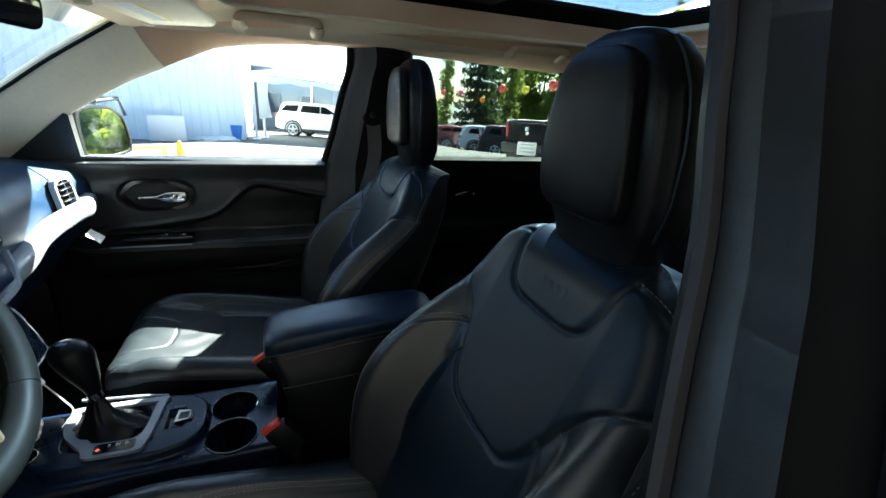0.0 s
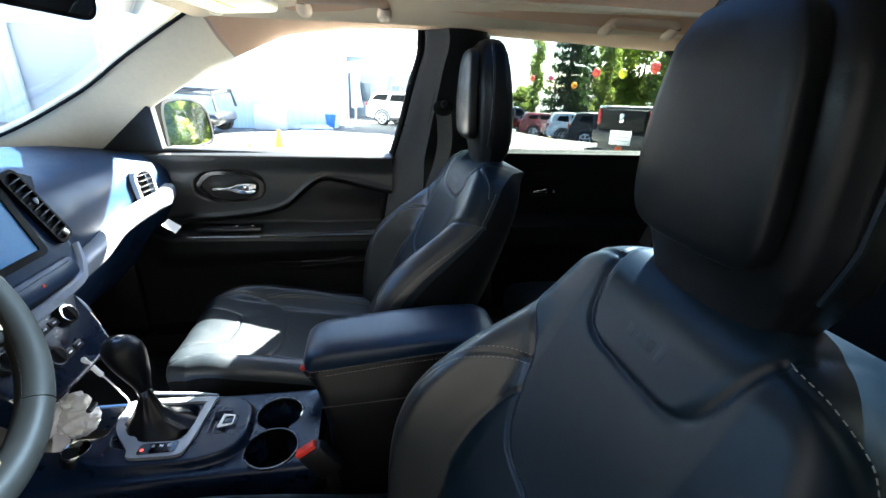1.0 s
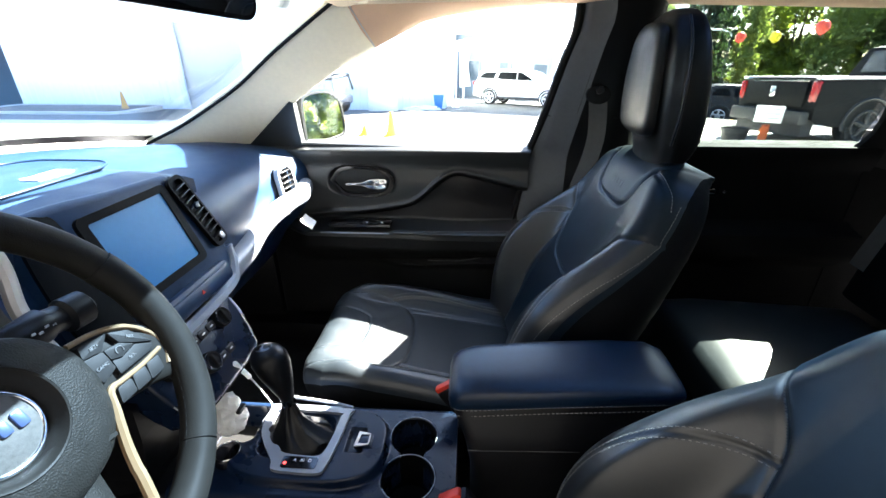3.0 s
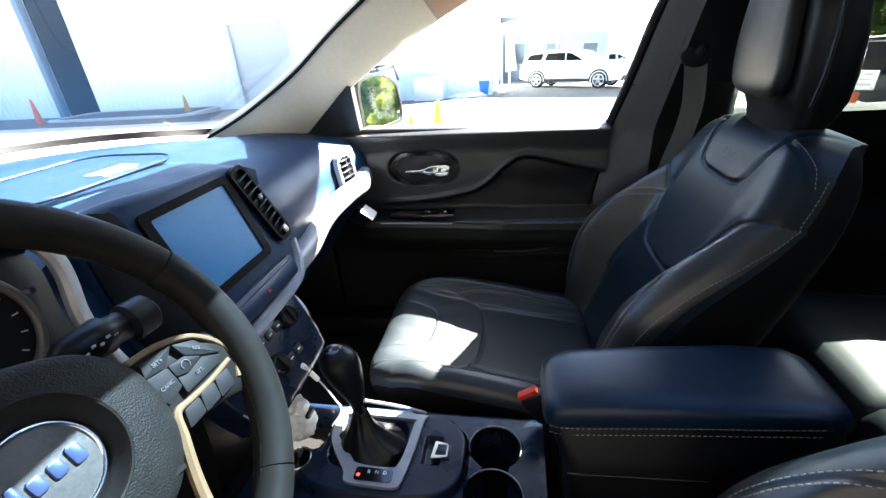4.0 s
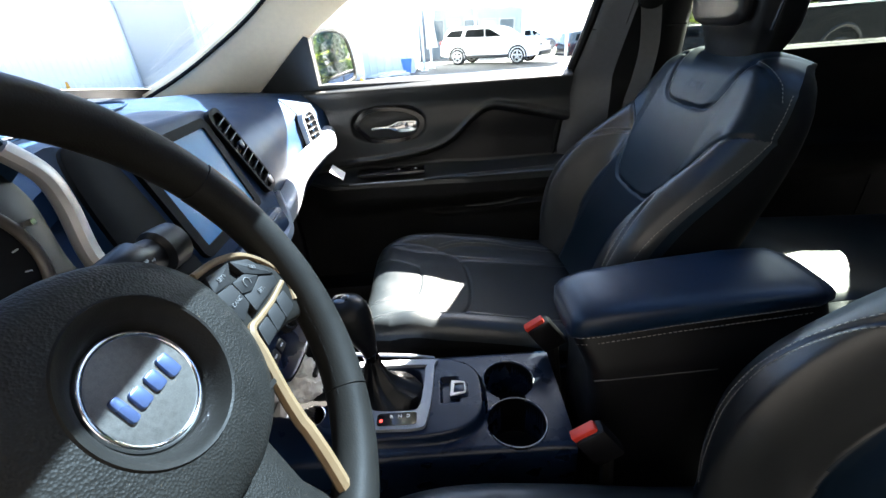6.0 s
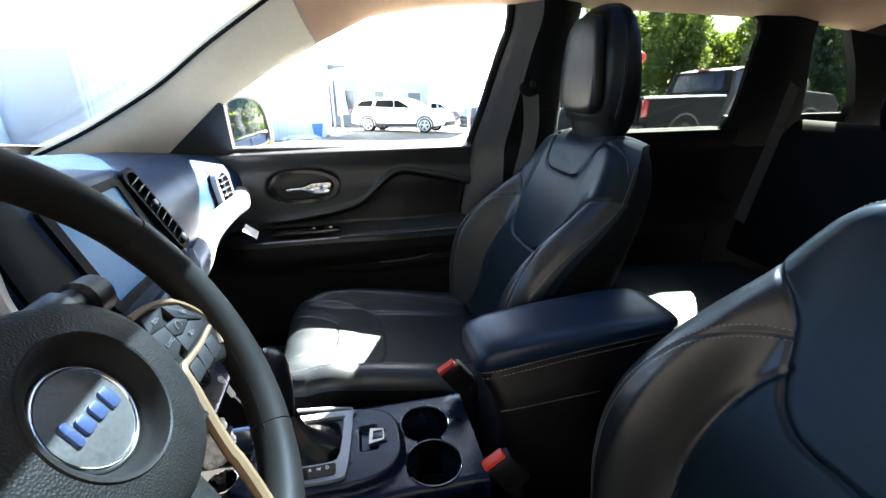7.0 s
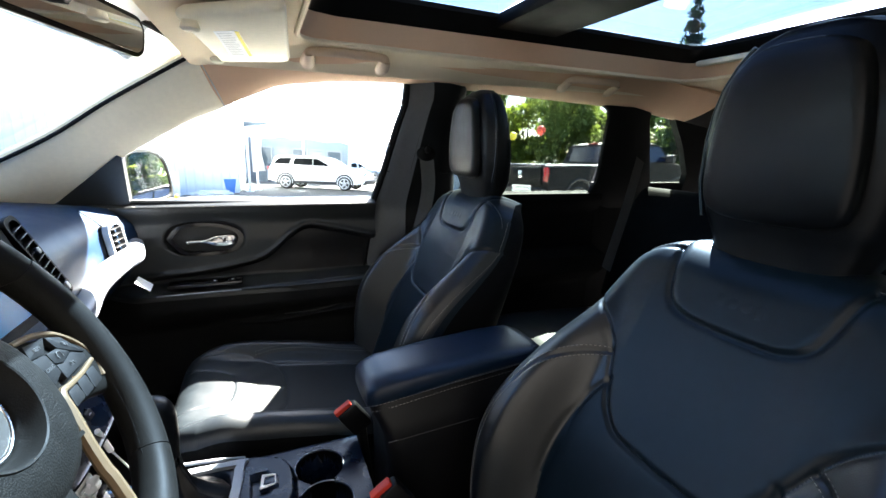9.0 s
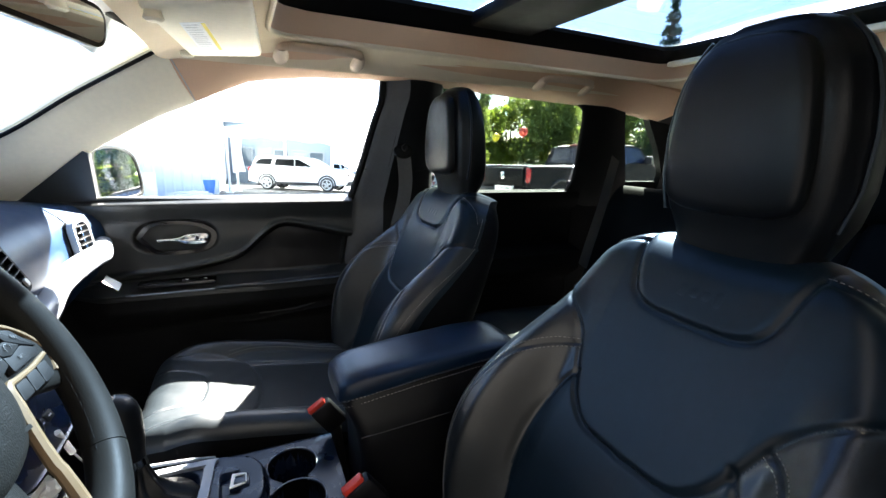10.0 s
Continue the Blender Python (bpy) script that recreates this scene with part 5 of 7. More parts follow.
for s in (1, -1):
    sp = part("spoke", loft([[WM @ Vector((s * x, yc + h * math.copysign(abs(math.sin(a)) ** 0.6, math.sin(a)), z + 0.011 * math.copysign(abs(math.cos(a)) ** 0.5, math.cos(a)))) for a in np.linspace(0, 2 * math.pi, 24, endpoint=False)] for x, yc, h, z in ((0.078, -0.004, 0.038, -0.014), (0.11, -0.003, 0.038, -0.013), (0.14, -0.006, 0.036, -0.012), (0.165, -0.012, 0.036, -0.009), (0.182, -0.014, 0.044, -0.004))]), WRAP, wheel, "side spoke with switches")
    om = WM @ Matrix.Translation((0, 0, -0.002)) @ Matrix.Diagonal((s, 1, 1, 1))
    part("spoke_trim", tube([om @ Vector((x, y, 0.002)) for x, y in soft_line([(0.081, 0.0345), (0.111, 0.0355), (0.139, 0.029), (0.160, 0.011), (0.167, -0.009), (0.160, -0.030)], 6)], 0.0030, 8, False, 1.0), CHAMP, sp, "champagne metal trim line")
    mid = soft_line([(0.160, -0.010), (0.132, -0.0165), (0.107, -0.0195), (0.091, -0.022), (0.084, -0.041), (0.075, -0.070), (0.070, -0.093), (0.064, -0.13), (0.056, -0.165)], 6)
    part("spoke_trim", tube([om @ Vector((x, y, 0.003 if y > -0.1 else 0.004)) for x, y in mid], [interp(i, [0, 14, 24, len(mid)], [0.0026, 0.0030, 0.0050, 0.0062]) for i in range(len(mid))], 8, False, 1.0), CHAMP, sp, "champagne metal trim line")
    for ol in ([(0.085, 0.0165), (0.087, 0.0295), (0.117, 0.0300), (0.104, 0.0162)],
               [(0.119, 0.0295), (0.139, 0.0235), (0.155, 0.001), (0.138, 0.0085), (0.124, 0.016)],
               [(0.1060, 0.0150), (0.1225, 0.0155), (0.136, 0.0078), (0.118, 0.0018), (0.1075, 0.004)],
               [(0.084, 0.0148), (0.1040, 0.0145), (0.1055, 0.003), (0.106, -0.005), (0.089, -0.012), (0.083, 0.003)],
               [(0.1078, 0.0025), (0.117, 0.0005), (0.136, 0.0065), (0.153, -0.001), (0.150, -0.007), (0.1078, -0.013)]):
        part("switch", prism(round_poly([(x, y) for x, y in grow(ol, 1.05)], 0.0018, 3), om, 0.0055, 0.0006), SWITCH, sp, "dark grey cruise switch")
    for k in range(3):
        x0 = 0.096 + 0.0195 * k
        part("switch", prism(round_poly([(x0, -0.0235 + 0.003 * k), (x0 + 0.018, -0.0215 + 0.003 * k), (x0 + 0.016, -0.037 + 0.002 * k), (x0 - 0.004, -0.040 + 0.002 * k)], 0.003, 3), om, 0.005, 0.0012), SWITCH, sp, "dark grey switch")
tm = WM @ Matrix.Translation((0, 0, 0.0043))
for txt, x, y, rot in (("SET+", 0.099, 0.0228, 4), ("RES", 0.136, 0.0165, -28), ("CANC", 0.0955, 0.002, 8), ("SET-", 0.127, -0.003, 0)):
    letters(txt, 0.0048, tm @ pose(x, y, 0, 0, 0, rot), DIMINK, wheel)
part("dial_mark", tube([tm @ Vector((0.119 + 0.0042 * math.cos(a), 0.0088 + 0.0042 * math.sin(a), 0)) for a in np.linspace(-0.6, 3.8, 14)], 0.0004, 5), DIMINK, wheel, "grey printed cruise symbol")
part("lower_spoke", loft([[WM @ Vector((w * math.cos(a), y, z + 0.012 * math.sin(a))) for a in np.linspace(0, 2 * math.pi, 16, endpoint=False)] for y, w, z in ((-0.08, 0.055, -0.02), (-0.13, 0.05, -0.016), (-0.185, 0.06, -0.004))]), HUBSKIN, wheel, "lower spoke")
part("column", tube([WC - wnv * 0.03, WC - wnv * 0.12, WC - wnv * 0.26], [0.035, 0.055, 0.06], 20), DARKPL, wheel, "dark steering column shroud")
part("ignition", box((-0.36, -0.245, 1.02), (0.03, 0.03, 0.06), 0.006), DARKPL, wheel)

# ---- centre console ----
con = thing("centre_console", "dark plastic centre console, sky blue put in, with shifter and cup holders", "console", (-0.15, 0.02, 0.45))


def deck(X, Y):
    z = 0.657 + 0.0 * X
    oval = ((np.abs(X + 0.19) / 0.155) ** 3.2 + (np.abs(Y - 0.008) / 0.092) ** 3.2)
    z = z + 0.020 * (1 - smooth(0.86, 1.04, oval))
    for cx, cy, r in ((0.012, 0.046, 0.046), (0.012, -0.050, 0.049)):
        d = np.hypot(X - cx, Y - cy)
        z = np.where(d < r, np.minimum(z, 0.657 - 0.085 * (1 - smooth(r - 0.004, r, d))), z)
    z = np.where((np.abs(X - 0.012) < 0.022) & (np.abs(Y + 0.002) < 0.04), np.minimum(z, 0.575), z)
    z = np.where((np.abs(X + 0.098) < 0.016) & (np.abs(Y - 0.012) < 0.028), z - 0.012, z)
    tray = (np.abs(X + 0.365) / 0.062) ** 6 + (np.abs(Y - 0.050) / 0.056) ** 6
    z = z - 0.055 * (1 - smooth(0.8, 1.15, tray))
    bx = (np.abs(X + 0.218) / 0.068) ** 4 + (np.abs(Y - 0.018) / 0.055) ** 4
    z = z - 0.02 * (1 - smooth(0.9, 1.05, bx))
    return z


xs, ys = np.linspace(-0.42, 0.10, 190), np.linspace(-0.105, 0.125, 90)
X, Y = np.meshgrid(xs, ys, indexing="ij")
Z = deck(X, Y)
o = np.clip((np.abs(Y - 0.01) - 0.100) / 0.015, 0, 0.99)
Z = Z - 0.015 * (1 - np.sqrt(1 - o * o))
front = np.stack([X, Y, Z], -1)


def con_down(p, f):
    q = p.copy()
    q.z = p.z + (0.42 - p.z) * f
    return q


shell(front, con_down, "deck", CONSOLE, con)
for cx, cy, r, a0, a1 in ((0.012, 0.046, 0.047, -20, 200), (0.012, -0.050, 0.050, -150, -215 + 360), (0.012, -0.050, 0.050, 30, 80)):
    part("cup_ring", tube([(cx + r * math.cos(radians(a)), cy + r * math.sin(radians(a)), 0.659) for a in np.linspace(a0, a1, 30)], 0.0011, 6), SILVER, con, "thin bright cup holder rim")
# linings added to darken the holders; their depth shade is in the colour
for cx, cy, r in ((0.012, 0.046, 0.0455), (0.012, -0.050, 0.0485)):
    lining = []
    for rr, z in ((r, 0.6555), (r - 0.001, 0.600), (r - 0.004, 0.578), (r - 0.012, 0.5745), (0.002, 0.5735)):
        lining.append([Vector((cx + rr * math.cos(a), cy + rr * math.sin(a), z)) for a in np.linspace(0, 2 * math.pi, 36, endpoint=False)])
    part("cup_lining", loft(lining, True, False), VOID, con, "cup lining, shade of its depth put in as black")
part("tray_mat", prism(rounded(0.100, 0.090, 0.02, 5, -0.365, 0.050), Matrix.Translation((0, 0, 0.6035)), 0.003), RUBBER, con, "black rubber mat of the open tray")
part("cup_pad", box((0.012, -0.062, 0.5745), (0.03, 0.03, 0.004), 0.001), CONSOLE, con, "square rubber pad in the cup holder")
# silver shifter frame
sf_o = soft_line([(-0.295, 0.075), (-0.295, 0.04), (-0.285, 0.005), (-0.245, -0.045), (-0.235, -0.066), (-0.20, -0.070), (-0.150, -0.070), (-0.138, -0.055), (-0.130, 0.0), (-0.125, 0.07), (-0.13, 0.085), (-0.28, 0.09), (-0.295, 0.075)], 4)[:-1]
sf_i = soft_line([(-0.278, 0.068), (-0.278, 0.042), (-0.268, 0.012), (-0.238, -0.020), (-0.228, -0.030), (-0.20, -0.034), (-0.162, -0.034), (-0.152, -0.026), (-0.146, 0.0), (-0.142, 0.062), (-0.148, 0.072), (-0.266, 0.076), (-0.278, 0.068)], 4)[:-1]
part("shifter_frame", ringplate(sf_o, sf_i, Matrix.Translation((0, 0, 0.672)), 0.012), SILVER, con, "satin silver frame round the shifter boot")
boot = []
for z, cx, cy, rx, ry in ((0.668, -0.212, 0.018, 0.068, 0.052), (0.682, -0.214, 0.018, 0.060, 0.045), (0.694, -0.225, 0.02, 0.040, 0.030), (0.712, -0.229, 0.024, 0.026, 0.02), (0.735, -0.230, 0.028, 0.015, 0.014), (0.752, -0.231, 0.031, 0.011, 0.011)):
    boot.append([Vector((cx + rx * math.cos(a) * (1 + 0.09 * math.sin(5 * a + z * 200)), cy + ry * math.sin(a) * (1 + 0.09 * math.sin(5 * a + z * 200)), z + 0.004 * math.sin(7 * a))) for a in np.linspace(0, 2 * math.pi, 40, endpoint=False)])
lever = part("boot", loft(boot), LEATHER_FINE, con, "creased leather shifter boot")
part("collar", tube([(-0.230, 0.031, 0.744), (-0.233, 0.032, 0.757)], 0.0135, 20), CHROME, lever, "chrome collar")
kn = []
for z, r, dx, fl in ((0.754, 0.0125, 0.011, 1.0), (0.770, 0.016, 0.007, 1.0), (0.790, 0.022, 0.001, 1.08), (0.812, 0.0275, -0.007, 1.14), (0.834, 0.0305, -0.013, 1.18), (0.850, 0.0300, -0.016, 1.16), (0.862, 0.0245, -0.017, 1.14), (0.868, 0.014, -0.017, 1.1), (0.870, 0.003, -0.017, 1.0)):
    kn.append([Vector((-0.243 + dx + r * fl * math.cos(a), 0.033 + 0.4 * max(0.0, 0.011 - dx) + r * math.sin(a), z)) for a in np.linspace(0, 2 * math.pi, 28, endpoint=False)])
knob = part("shift_knob", loft(kn), LEATHER_FINE, lever, "black leather shift knob", sharp=70)
part("knob_cap", prism(rounded(0.028, 0.026, 0.010), Matrix.Translation((-0.266, 0.044, 0.8655)), 0.004, 0.0015), PIANO, knob)
part("selector_display", prism(rounded(0.066, 0.024, 0.005, 4, -0.188, -0.051), Matrix.Translation((0, 0, 0.6835)), 0.002), PIANO, con, "gear selector display")
part("lamp", prism(circle(0.0032, 12, -0.214, -0.054), Matrix.Translation((0, 0, 0.6856)), 0.0006), REDLED, con, "lit red gear lamp")
for i, ch in enumerate("RND"):
    letters(ch, 0.009, Matrix.Translation((-0.197 + 0.014 * i, -0.047, 0.6860)), WHITEINK, con)
part("chrome_strip", tube(spline([(-0.290, 0.115, 0.684), (-0.26, 0.112, 0.682), (-0.18, 0.104, 0.680), (-0.125, 0.094, 0.678)], 6), 0.0035, 8), SILVER, con, "bright edge strip")
sw = part("parking_brake_switch", box((-0.082, 0.010, 0.676), (0.034, 0.032, 0.010), 0.003, 2), CONSOLE, con, "electric parking brake switch")
# white colour on the lip stands for sun on a silver lever
part("switch_lip", ringplate([(-0.012, -0.017), (0.014, -0.012), (0.014, 0.014), (-0.008, 0.018)], [(-0.006, -0.011), (0.016, -0.010), (0.016, 0.012), (-0.003, 0.012)], Matrix.Translation((-0.086, 0.010, 0.6805)), 0.003), PAPER, sw, "switch lip, sun glint put in as white", smooth=False)
dial = part("dial", prism(circle(0.027, 28, -0.338, -0.028), Matrix.Translation((0, 0, 0.655)), 0.022, 0.005), PIANO, con, "black terrain dial")
part("dial_ring", tube([(-0.338 + 0.0225 * math.cos(a), -0.028 + 0.0225 * math.sin(a), 0.6765) for a in np.linspace(0, 2 * math.pi, 36, endpoint=False)], 0.0014, 6, True), CHROME, dial, "thin chrome ring")
for k in range(4):
    part("dial_mark", prism(rounded(0.022, 0.003, 0.001, 2, -0.296, -0.036 - 0.007 * k), Matrix.Translation((0, 0, 0.6585)), 0.0006), GREYP, con, smooth=False)
part("lower_front", loft([[Vector((x, 0.01 + sy * w, z)) for sy, z in ((-1, 0.42), (-1, zt), (1, zt), (1, 0.42))] for x, w, zt in ((-0.80, 0.10, 0.60), (-0.55, 0.11, 0.61), (-0.42, 0.115, 0.655))]), DARKPL, con, smooth=False)
# crumpled white wrapping in the tray
wrap = thing("plastic_bag", "crumpled white plastic wrapping in the tray before the shifter", "bag", (-0.36, 0.0, 0.65))
bm = bmesh.new()
bmesh.ops.create_icosphere(bm, subdivisions=4, radius=1)
bmesh.ops.create_icosphere(bm, subdivisions=3, radius=1, matrix=Matrix.Translation((0.1, 0.05, 1.45)) @ Matrix.Diagonal((0.72, 0.72, 0.62, 1)))
for v in bm.verts:
    d = noise.noise(v.co * 2.3) * 0.35 + abs(noise.noise(v.co * 5.1)) * 0.3
    v.co = Vector((-0.366 + v.co.x * 0.030 * (1 + d), 0.037 + v.co.y * 0.026 * (1 + d), 0.686 + v.co.z * 0.030 * (1 + 0.6 * d)))
part("wrapping", bm, PAPER, wrap, sharp=25)
part("clip", box((-0.338, 0.040, 0.716), (0.010, 0.026, 0.009), 0.003), DARKPL, wrap, "dark plastic clip")
part("cable", tube([(-0.334, 0.050, 0.823), (-0.330, 0.079, 0.764)], 0.0050, 10), PAPER, wrap, "white plug on a thin lead")
part("lead", tube(spline([(-0.330, 0.079, 0.764), (-0.322, 0.082, 0.745), (-0.305, 0.080, 0.715), (-0.290, 0.070, 0.695), (-0.305, 0.05, 0.672)], 6), 0.0016, 6), GREYP, wrap)

# armrest
arm = thing("armrest", "black leather centre armrest with stitched lid edge", "armrest", (0.27, 0, 0.45))
lid = []
for x, hw, zb, zt in ((0.086, 0.040, 0.836, 0.856), (0.090, 0.055, 0.829, 0.868), (0.102, 0.062, 0.828, 0.878), (0.13, 0.066, 0.832, 0.887), (0.24, 0.070, 0.848, 0.897), (0.36, 0.071, 0.860, 0.905), (0.43, 0.069, 0.866, 0.904), (0.455, 0.058, 0.870, 0.895), (0.46, 0.04, 0.875, 0.888)):
    ring = []
    for i in range(36):
        t = 2 * math.pi * i / 36
        c, s = math.cos(t), math.sin(t)
        ring.append(Vector((x, 0.0 + hw * math.copysign(abs(c) ** 0.55, c), (zb + zt) / 2 + (zt - zb) / 2 * math.copysign(abs(s) ** 0.6, s))))
    lid.append(ring)
full = []
for a, b in zip(lid, lid[1:]):
    for f in (0, 0.33, 0.66):
        full.append([p.lerp(q, f) for p, q in zip(a, b)])
full.append(lid[-1])
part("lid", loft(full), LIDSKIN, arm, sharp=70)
rows = []
for dz in (0.002, -0.010):
    rows.append([Vector((x, -0.0 - interp(x, [0.09, 0.102, 0.13, 0.24, 0.36, 0.43], [0.056, 0.063, 0.067, 0.0705, 0.0715, 0.0695]) - 0.0005, interp(x, [0.09, 0.13, 0.24, 0.36, 0.43], [0.838, 0.845, 0.861, 0.873, 0.878]) + dz)) for x in np.linspace(0.095, 0.42, 30)])
stitches(rows, THREAD, arm)
base = []
for z, x0, x1, hw in ((0.46, 0.13, 0.46, 0.075), (0.72, 0.125, 0.46, 0.080), (0.78, 0.115, 0.46, 0.084), (0.80, 0.108, 0.46, 0.078), (0.83, 0.095, 0.46, 0.068), (0.855, 0.10, 0.455, 0.06)):
    base.append([Vector((x, y, z + 0.08 * max(0, x - 0.1) * (1 if z > 0.75 else 0))) for x, y in rounded(x1 - x0, 2 * hw, 0.025, 5, (x0 + x1) / 2, 0.0)])
part("box", loft(base), DARKPL, arm, "black armrest box", sharp=50)
part("crease", tube([(x, -0.083, 0.775 + 0.05 * (x - 0.1)) for x in np.linspace(0.12, 0.30, 10)], 0.0012, 6), WEBGREY, arm, "thin pale joint line")

# ---- overhead fittings ----
visor = thing("sun_visor", "beige sun visor with a white warning label, folded up", "sun visor", (-0.1, 0.26, 1.5))
flap = round_poly([(0.02, 0.445), (-0.135, 0.505), (-0.170, 0.10), (-0.012, -0.005)], 0.022)
fcx, fcy = -0.075, 0.26
vz = []
for sc, dz in ((0.95, -0.010), (0.985, -0.0065), (1.0, 0.0), (0.985, 0.007), (0.93, 0.010)):
    vz.append([Vector((fcx + (x - fcx) * (1 - (1 - sc) * 1.4), fcy + (y - fcy) * (1 - (1 - sc) * 0.6), 1.486 + 0.03 * (x - fcx) + dz)) for x, y in flap])
part("flap", loft(vz), BEIGEPL, visor, sharp=50)


def visor_sheet(u0, u1, v0, v1, off):
    """A print on the visor: u along the car, v across it, both from 0 to 1 of the label."""
    c00, c10, c01, c11 = Vector((-0.122, 0.175, 0)), Vector((-0.082, 0.15, 0)), Vector((-0.107, 0.41, 0)), Vector((-0.062, 0.39, 0))
    rows = []
    for u in (u0, u1):
        row = []
        for v in (v0, v1):
            p = c00.lerp(c10, u).lerp(c01.lerp(c11, u), v)
            row.append(Vector((p.x, p.y, 1.486 + 0.03 * (p.x - fcx) - 0.0104 - off)))
        rows.append(row)
    return slab(rows, (0, 0, -0.0004))


part("warning_label", visor_sheet(0, 1, 0, 1, 0.0), PAPER, visor, "white printed label", smooth=False)
part("label_edge", visor_sheet(0.84, 0.99, 0.02, 0.98, 0.0006), YELLOWP, visor, smooth=False)
for k in range(12):
    part("print_line", visor_sheet(0.10, 0.72 - 0.1 * (k % 3 == 1), 0.06 + 0.076 * k, 0.080 + 0.076 * k, 0.0006), PALEP, visor, smooth=False)
part("pivot", box((-0.142, 0.515, 1.482), (0.03, 0.03, 0.02), 0.008), BEIGEPL, visor)
part("visor_clip", loft([[Vector((-0.150 + r * math.cos(a), 0.115 + r * math.sin(a), z)) for a in np.linspace(0, 2 * math.pi, 16, endpoint=False)] for z, r in ((1.492, 0.014), (1.472, 0.012), (1.462, 0.015), (1.458, 0.010))]), BEIGEPL, visor, "beige visor clip")
for x0 in (0.045, 0.85):
    gh = thing("grab_handle", "folded beige grab handle on the roof rail", "grab handle", (x0 + 0.12, 0.46, 1.51), "grab handles")
    part("bar", tube(spline([(x0 + 0.018, 0.498, 1.492), (x0 + 0.020, 0.474, 1.508), (x0 + 0.04, 0.464, 1.514), (x0 + 0.12, 0.460, 1.516), (x0 + 0.20, 0.464, 1.516), (x0 + 0.22, 0.474, 1.510), (x0 + 0.222, 0.498, 1.494)], 6), 0.0075, 10, False, 1.5), TANPL, gh)
    for dx in (0.022, 0.218):
        part("mount", loft([[Vector((x0 + dx + w * c, 0.472 + 0.045 * k + 0.010 * q, 1.511 - 0.022 * k - 0.010 * abs(q))) for c, q in [(math.cos(a), math.sin(a)) for a in np.linspace(0, 2 * math.pi, 16, endpoint=False)]] for k, w in ((0, 0.014), (0.4, 0.018), (0.8, 0.019), (1.0, 0.015))]), TANPL, gh, sharp=60)
mir = thing("rear_view_mirror", "black framed interior rear-view mirror", "mirror", (-0.26, 0.06, 1.43))
mm = Matrix.Translation((-0.276, 0.042, 1.452)) @ Matrix(((0, 0, 1, 0), (1, 0, 0, 0), (0, 1, 0, 0), (0, 0, 0, 1))) @ pose(0, 0, 0, 6, -24, -4)
sh = rounded(0.245, 0.062, 0.022, 6)
part("housing", loft([[mm @ Vector((x * s, y * s, z)) for x, y in sh] for z, s in ((-0.035, 0.7), (-0.02, 0.93), (0.0, 1.0), (0.008, 0.985))]), PIANO, mir)
part("reflector", prism(rounded(0.228, 0.048, 0.016), mm @ Matrix.Translation((0, 0, 0.0075)), 0.0025), MIRROR, mir, "mirror glass")
part("mount", tube([mm @ Vector((0, 0, -0.03)), Vector((-0.30, 0.02, 1.49))], 0.012, 10), DARKPL, mir)
part("sensor_box", box((-0.32, 0.01, 1.475), (0.10, 0.08, 0.05), 0.015), DARKPL, mir)

# outside mirror
om = thing("door_mirror", "dark-shelled outside mirror showing trees and parked cars", "mirror", (-0.42, 0.9, 1.15))
mo = [(y, z) for y, z in soft_line([(-0.115, -0.07), (-0.10, 0.05), (-0.06, 0.075), (0.03, 0.075), (0.085, 0.05), (0.10, 0.0), (0.095, -0.06), (0.06, -0.078), (-0.07, -0.08), (-0.115, -0.07)], 5)[:-1]]
N_M = Vector((0.926, -0.344, 0.12)).normalized()
T_M = Vector((0, 0, 1)).cross(N_M).normalized()
U_M = N_M.cross(T_M)
OM = Matrix(((T_M.x, U_M.x, N_M.x, -0.40), (T_M.y, U_M.y, N_M.y, 0.93), (T_M.z, U_M.z, N_M.z, 1.172), (0, 0, 0, 1)))
part("shell", loft([[OM @ Vector((x * s, y * s, z)) for x, y in mo] for z, s in ((-0.11, 0.35), (-0.09, 0.7), (-0.05, 0.93), (0.0, 1.08), (0.008, 1.06), (0.009, 0.97), (0.004, 0.93))]), RUBBER, om)
part("reflector", prism([(x * 0.95, y * 0.95) for x, y in mo], OM @ Matrix.Translation((0, 0, 0.001)), 0.004), MIRROR, om, "mirror glass")
part("foot", loft([[Vector((-0.46 + dx, y, 1.095 + dz)) for dx, dz in ((-0.05, -0.03), (0.03, -0.03), (0.03, 0.02), (-0.05, 0.02))] for y in (0.74, 0.88)]), DARKPL, om)

# ---- belts ----


def ribbon(pts, width, across, mat, name, parent, label=""):
    P = spline(pts, 10)
    a = Vector(across).normalized() * width / 2
    return part(name, slab([[p - a, p, p + a] for p in P], (0.0012, 0.0012, 0.0012)), mat, parent, label)


belt = thing("seat_belt", "black passenger seat belt hanging from the middle pillar", "seat belt", (0.5, 0.66, 0.6))
ribbon([(0.447, 0.640, 1.262), (0.453, 0.637, 1.215), (0.455, 0.633, 1.155), (0.440, 0.620, 1.09), (0.418, 0.600, 1.035), (0.41, 0.59, 0.98), (0.42, 0.60, 0.85), (0.46, 0.63, 0.6)], 0.046, (0.97, -0.22, 0.1), BELTGREY, "webbing", belt)
guide = part("guide", loft([[Vector((0.448 + w * c, 0.640 + d, 1.268 + h * q)) for c, q in [(math.cos(a), math.sin(a)) for a in np.linspace(0, 2 * math.pi, 20, endpoint=False)]] for d, w, h in ((0.014, 0.020, 0.014), (0.006, 0.032, 0.024), (-0.006, 0.032, 0.024), (-0.012, 0.022, 0.015))]), RUBBER, belt, "black belt guide loop")
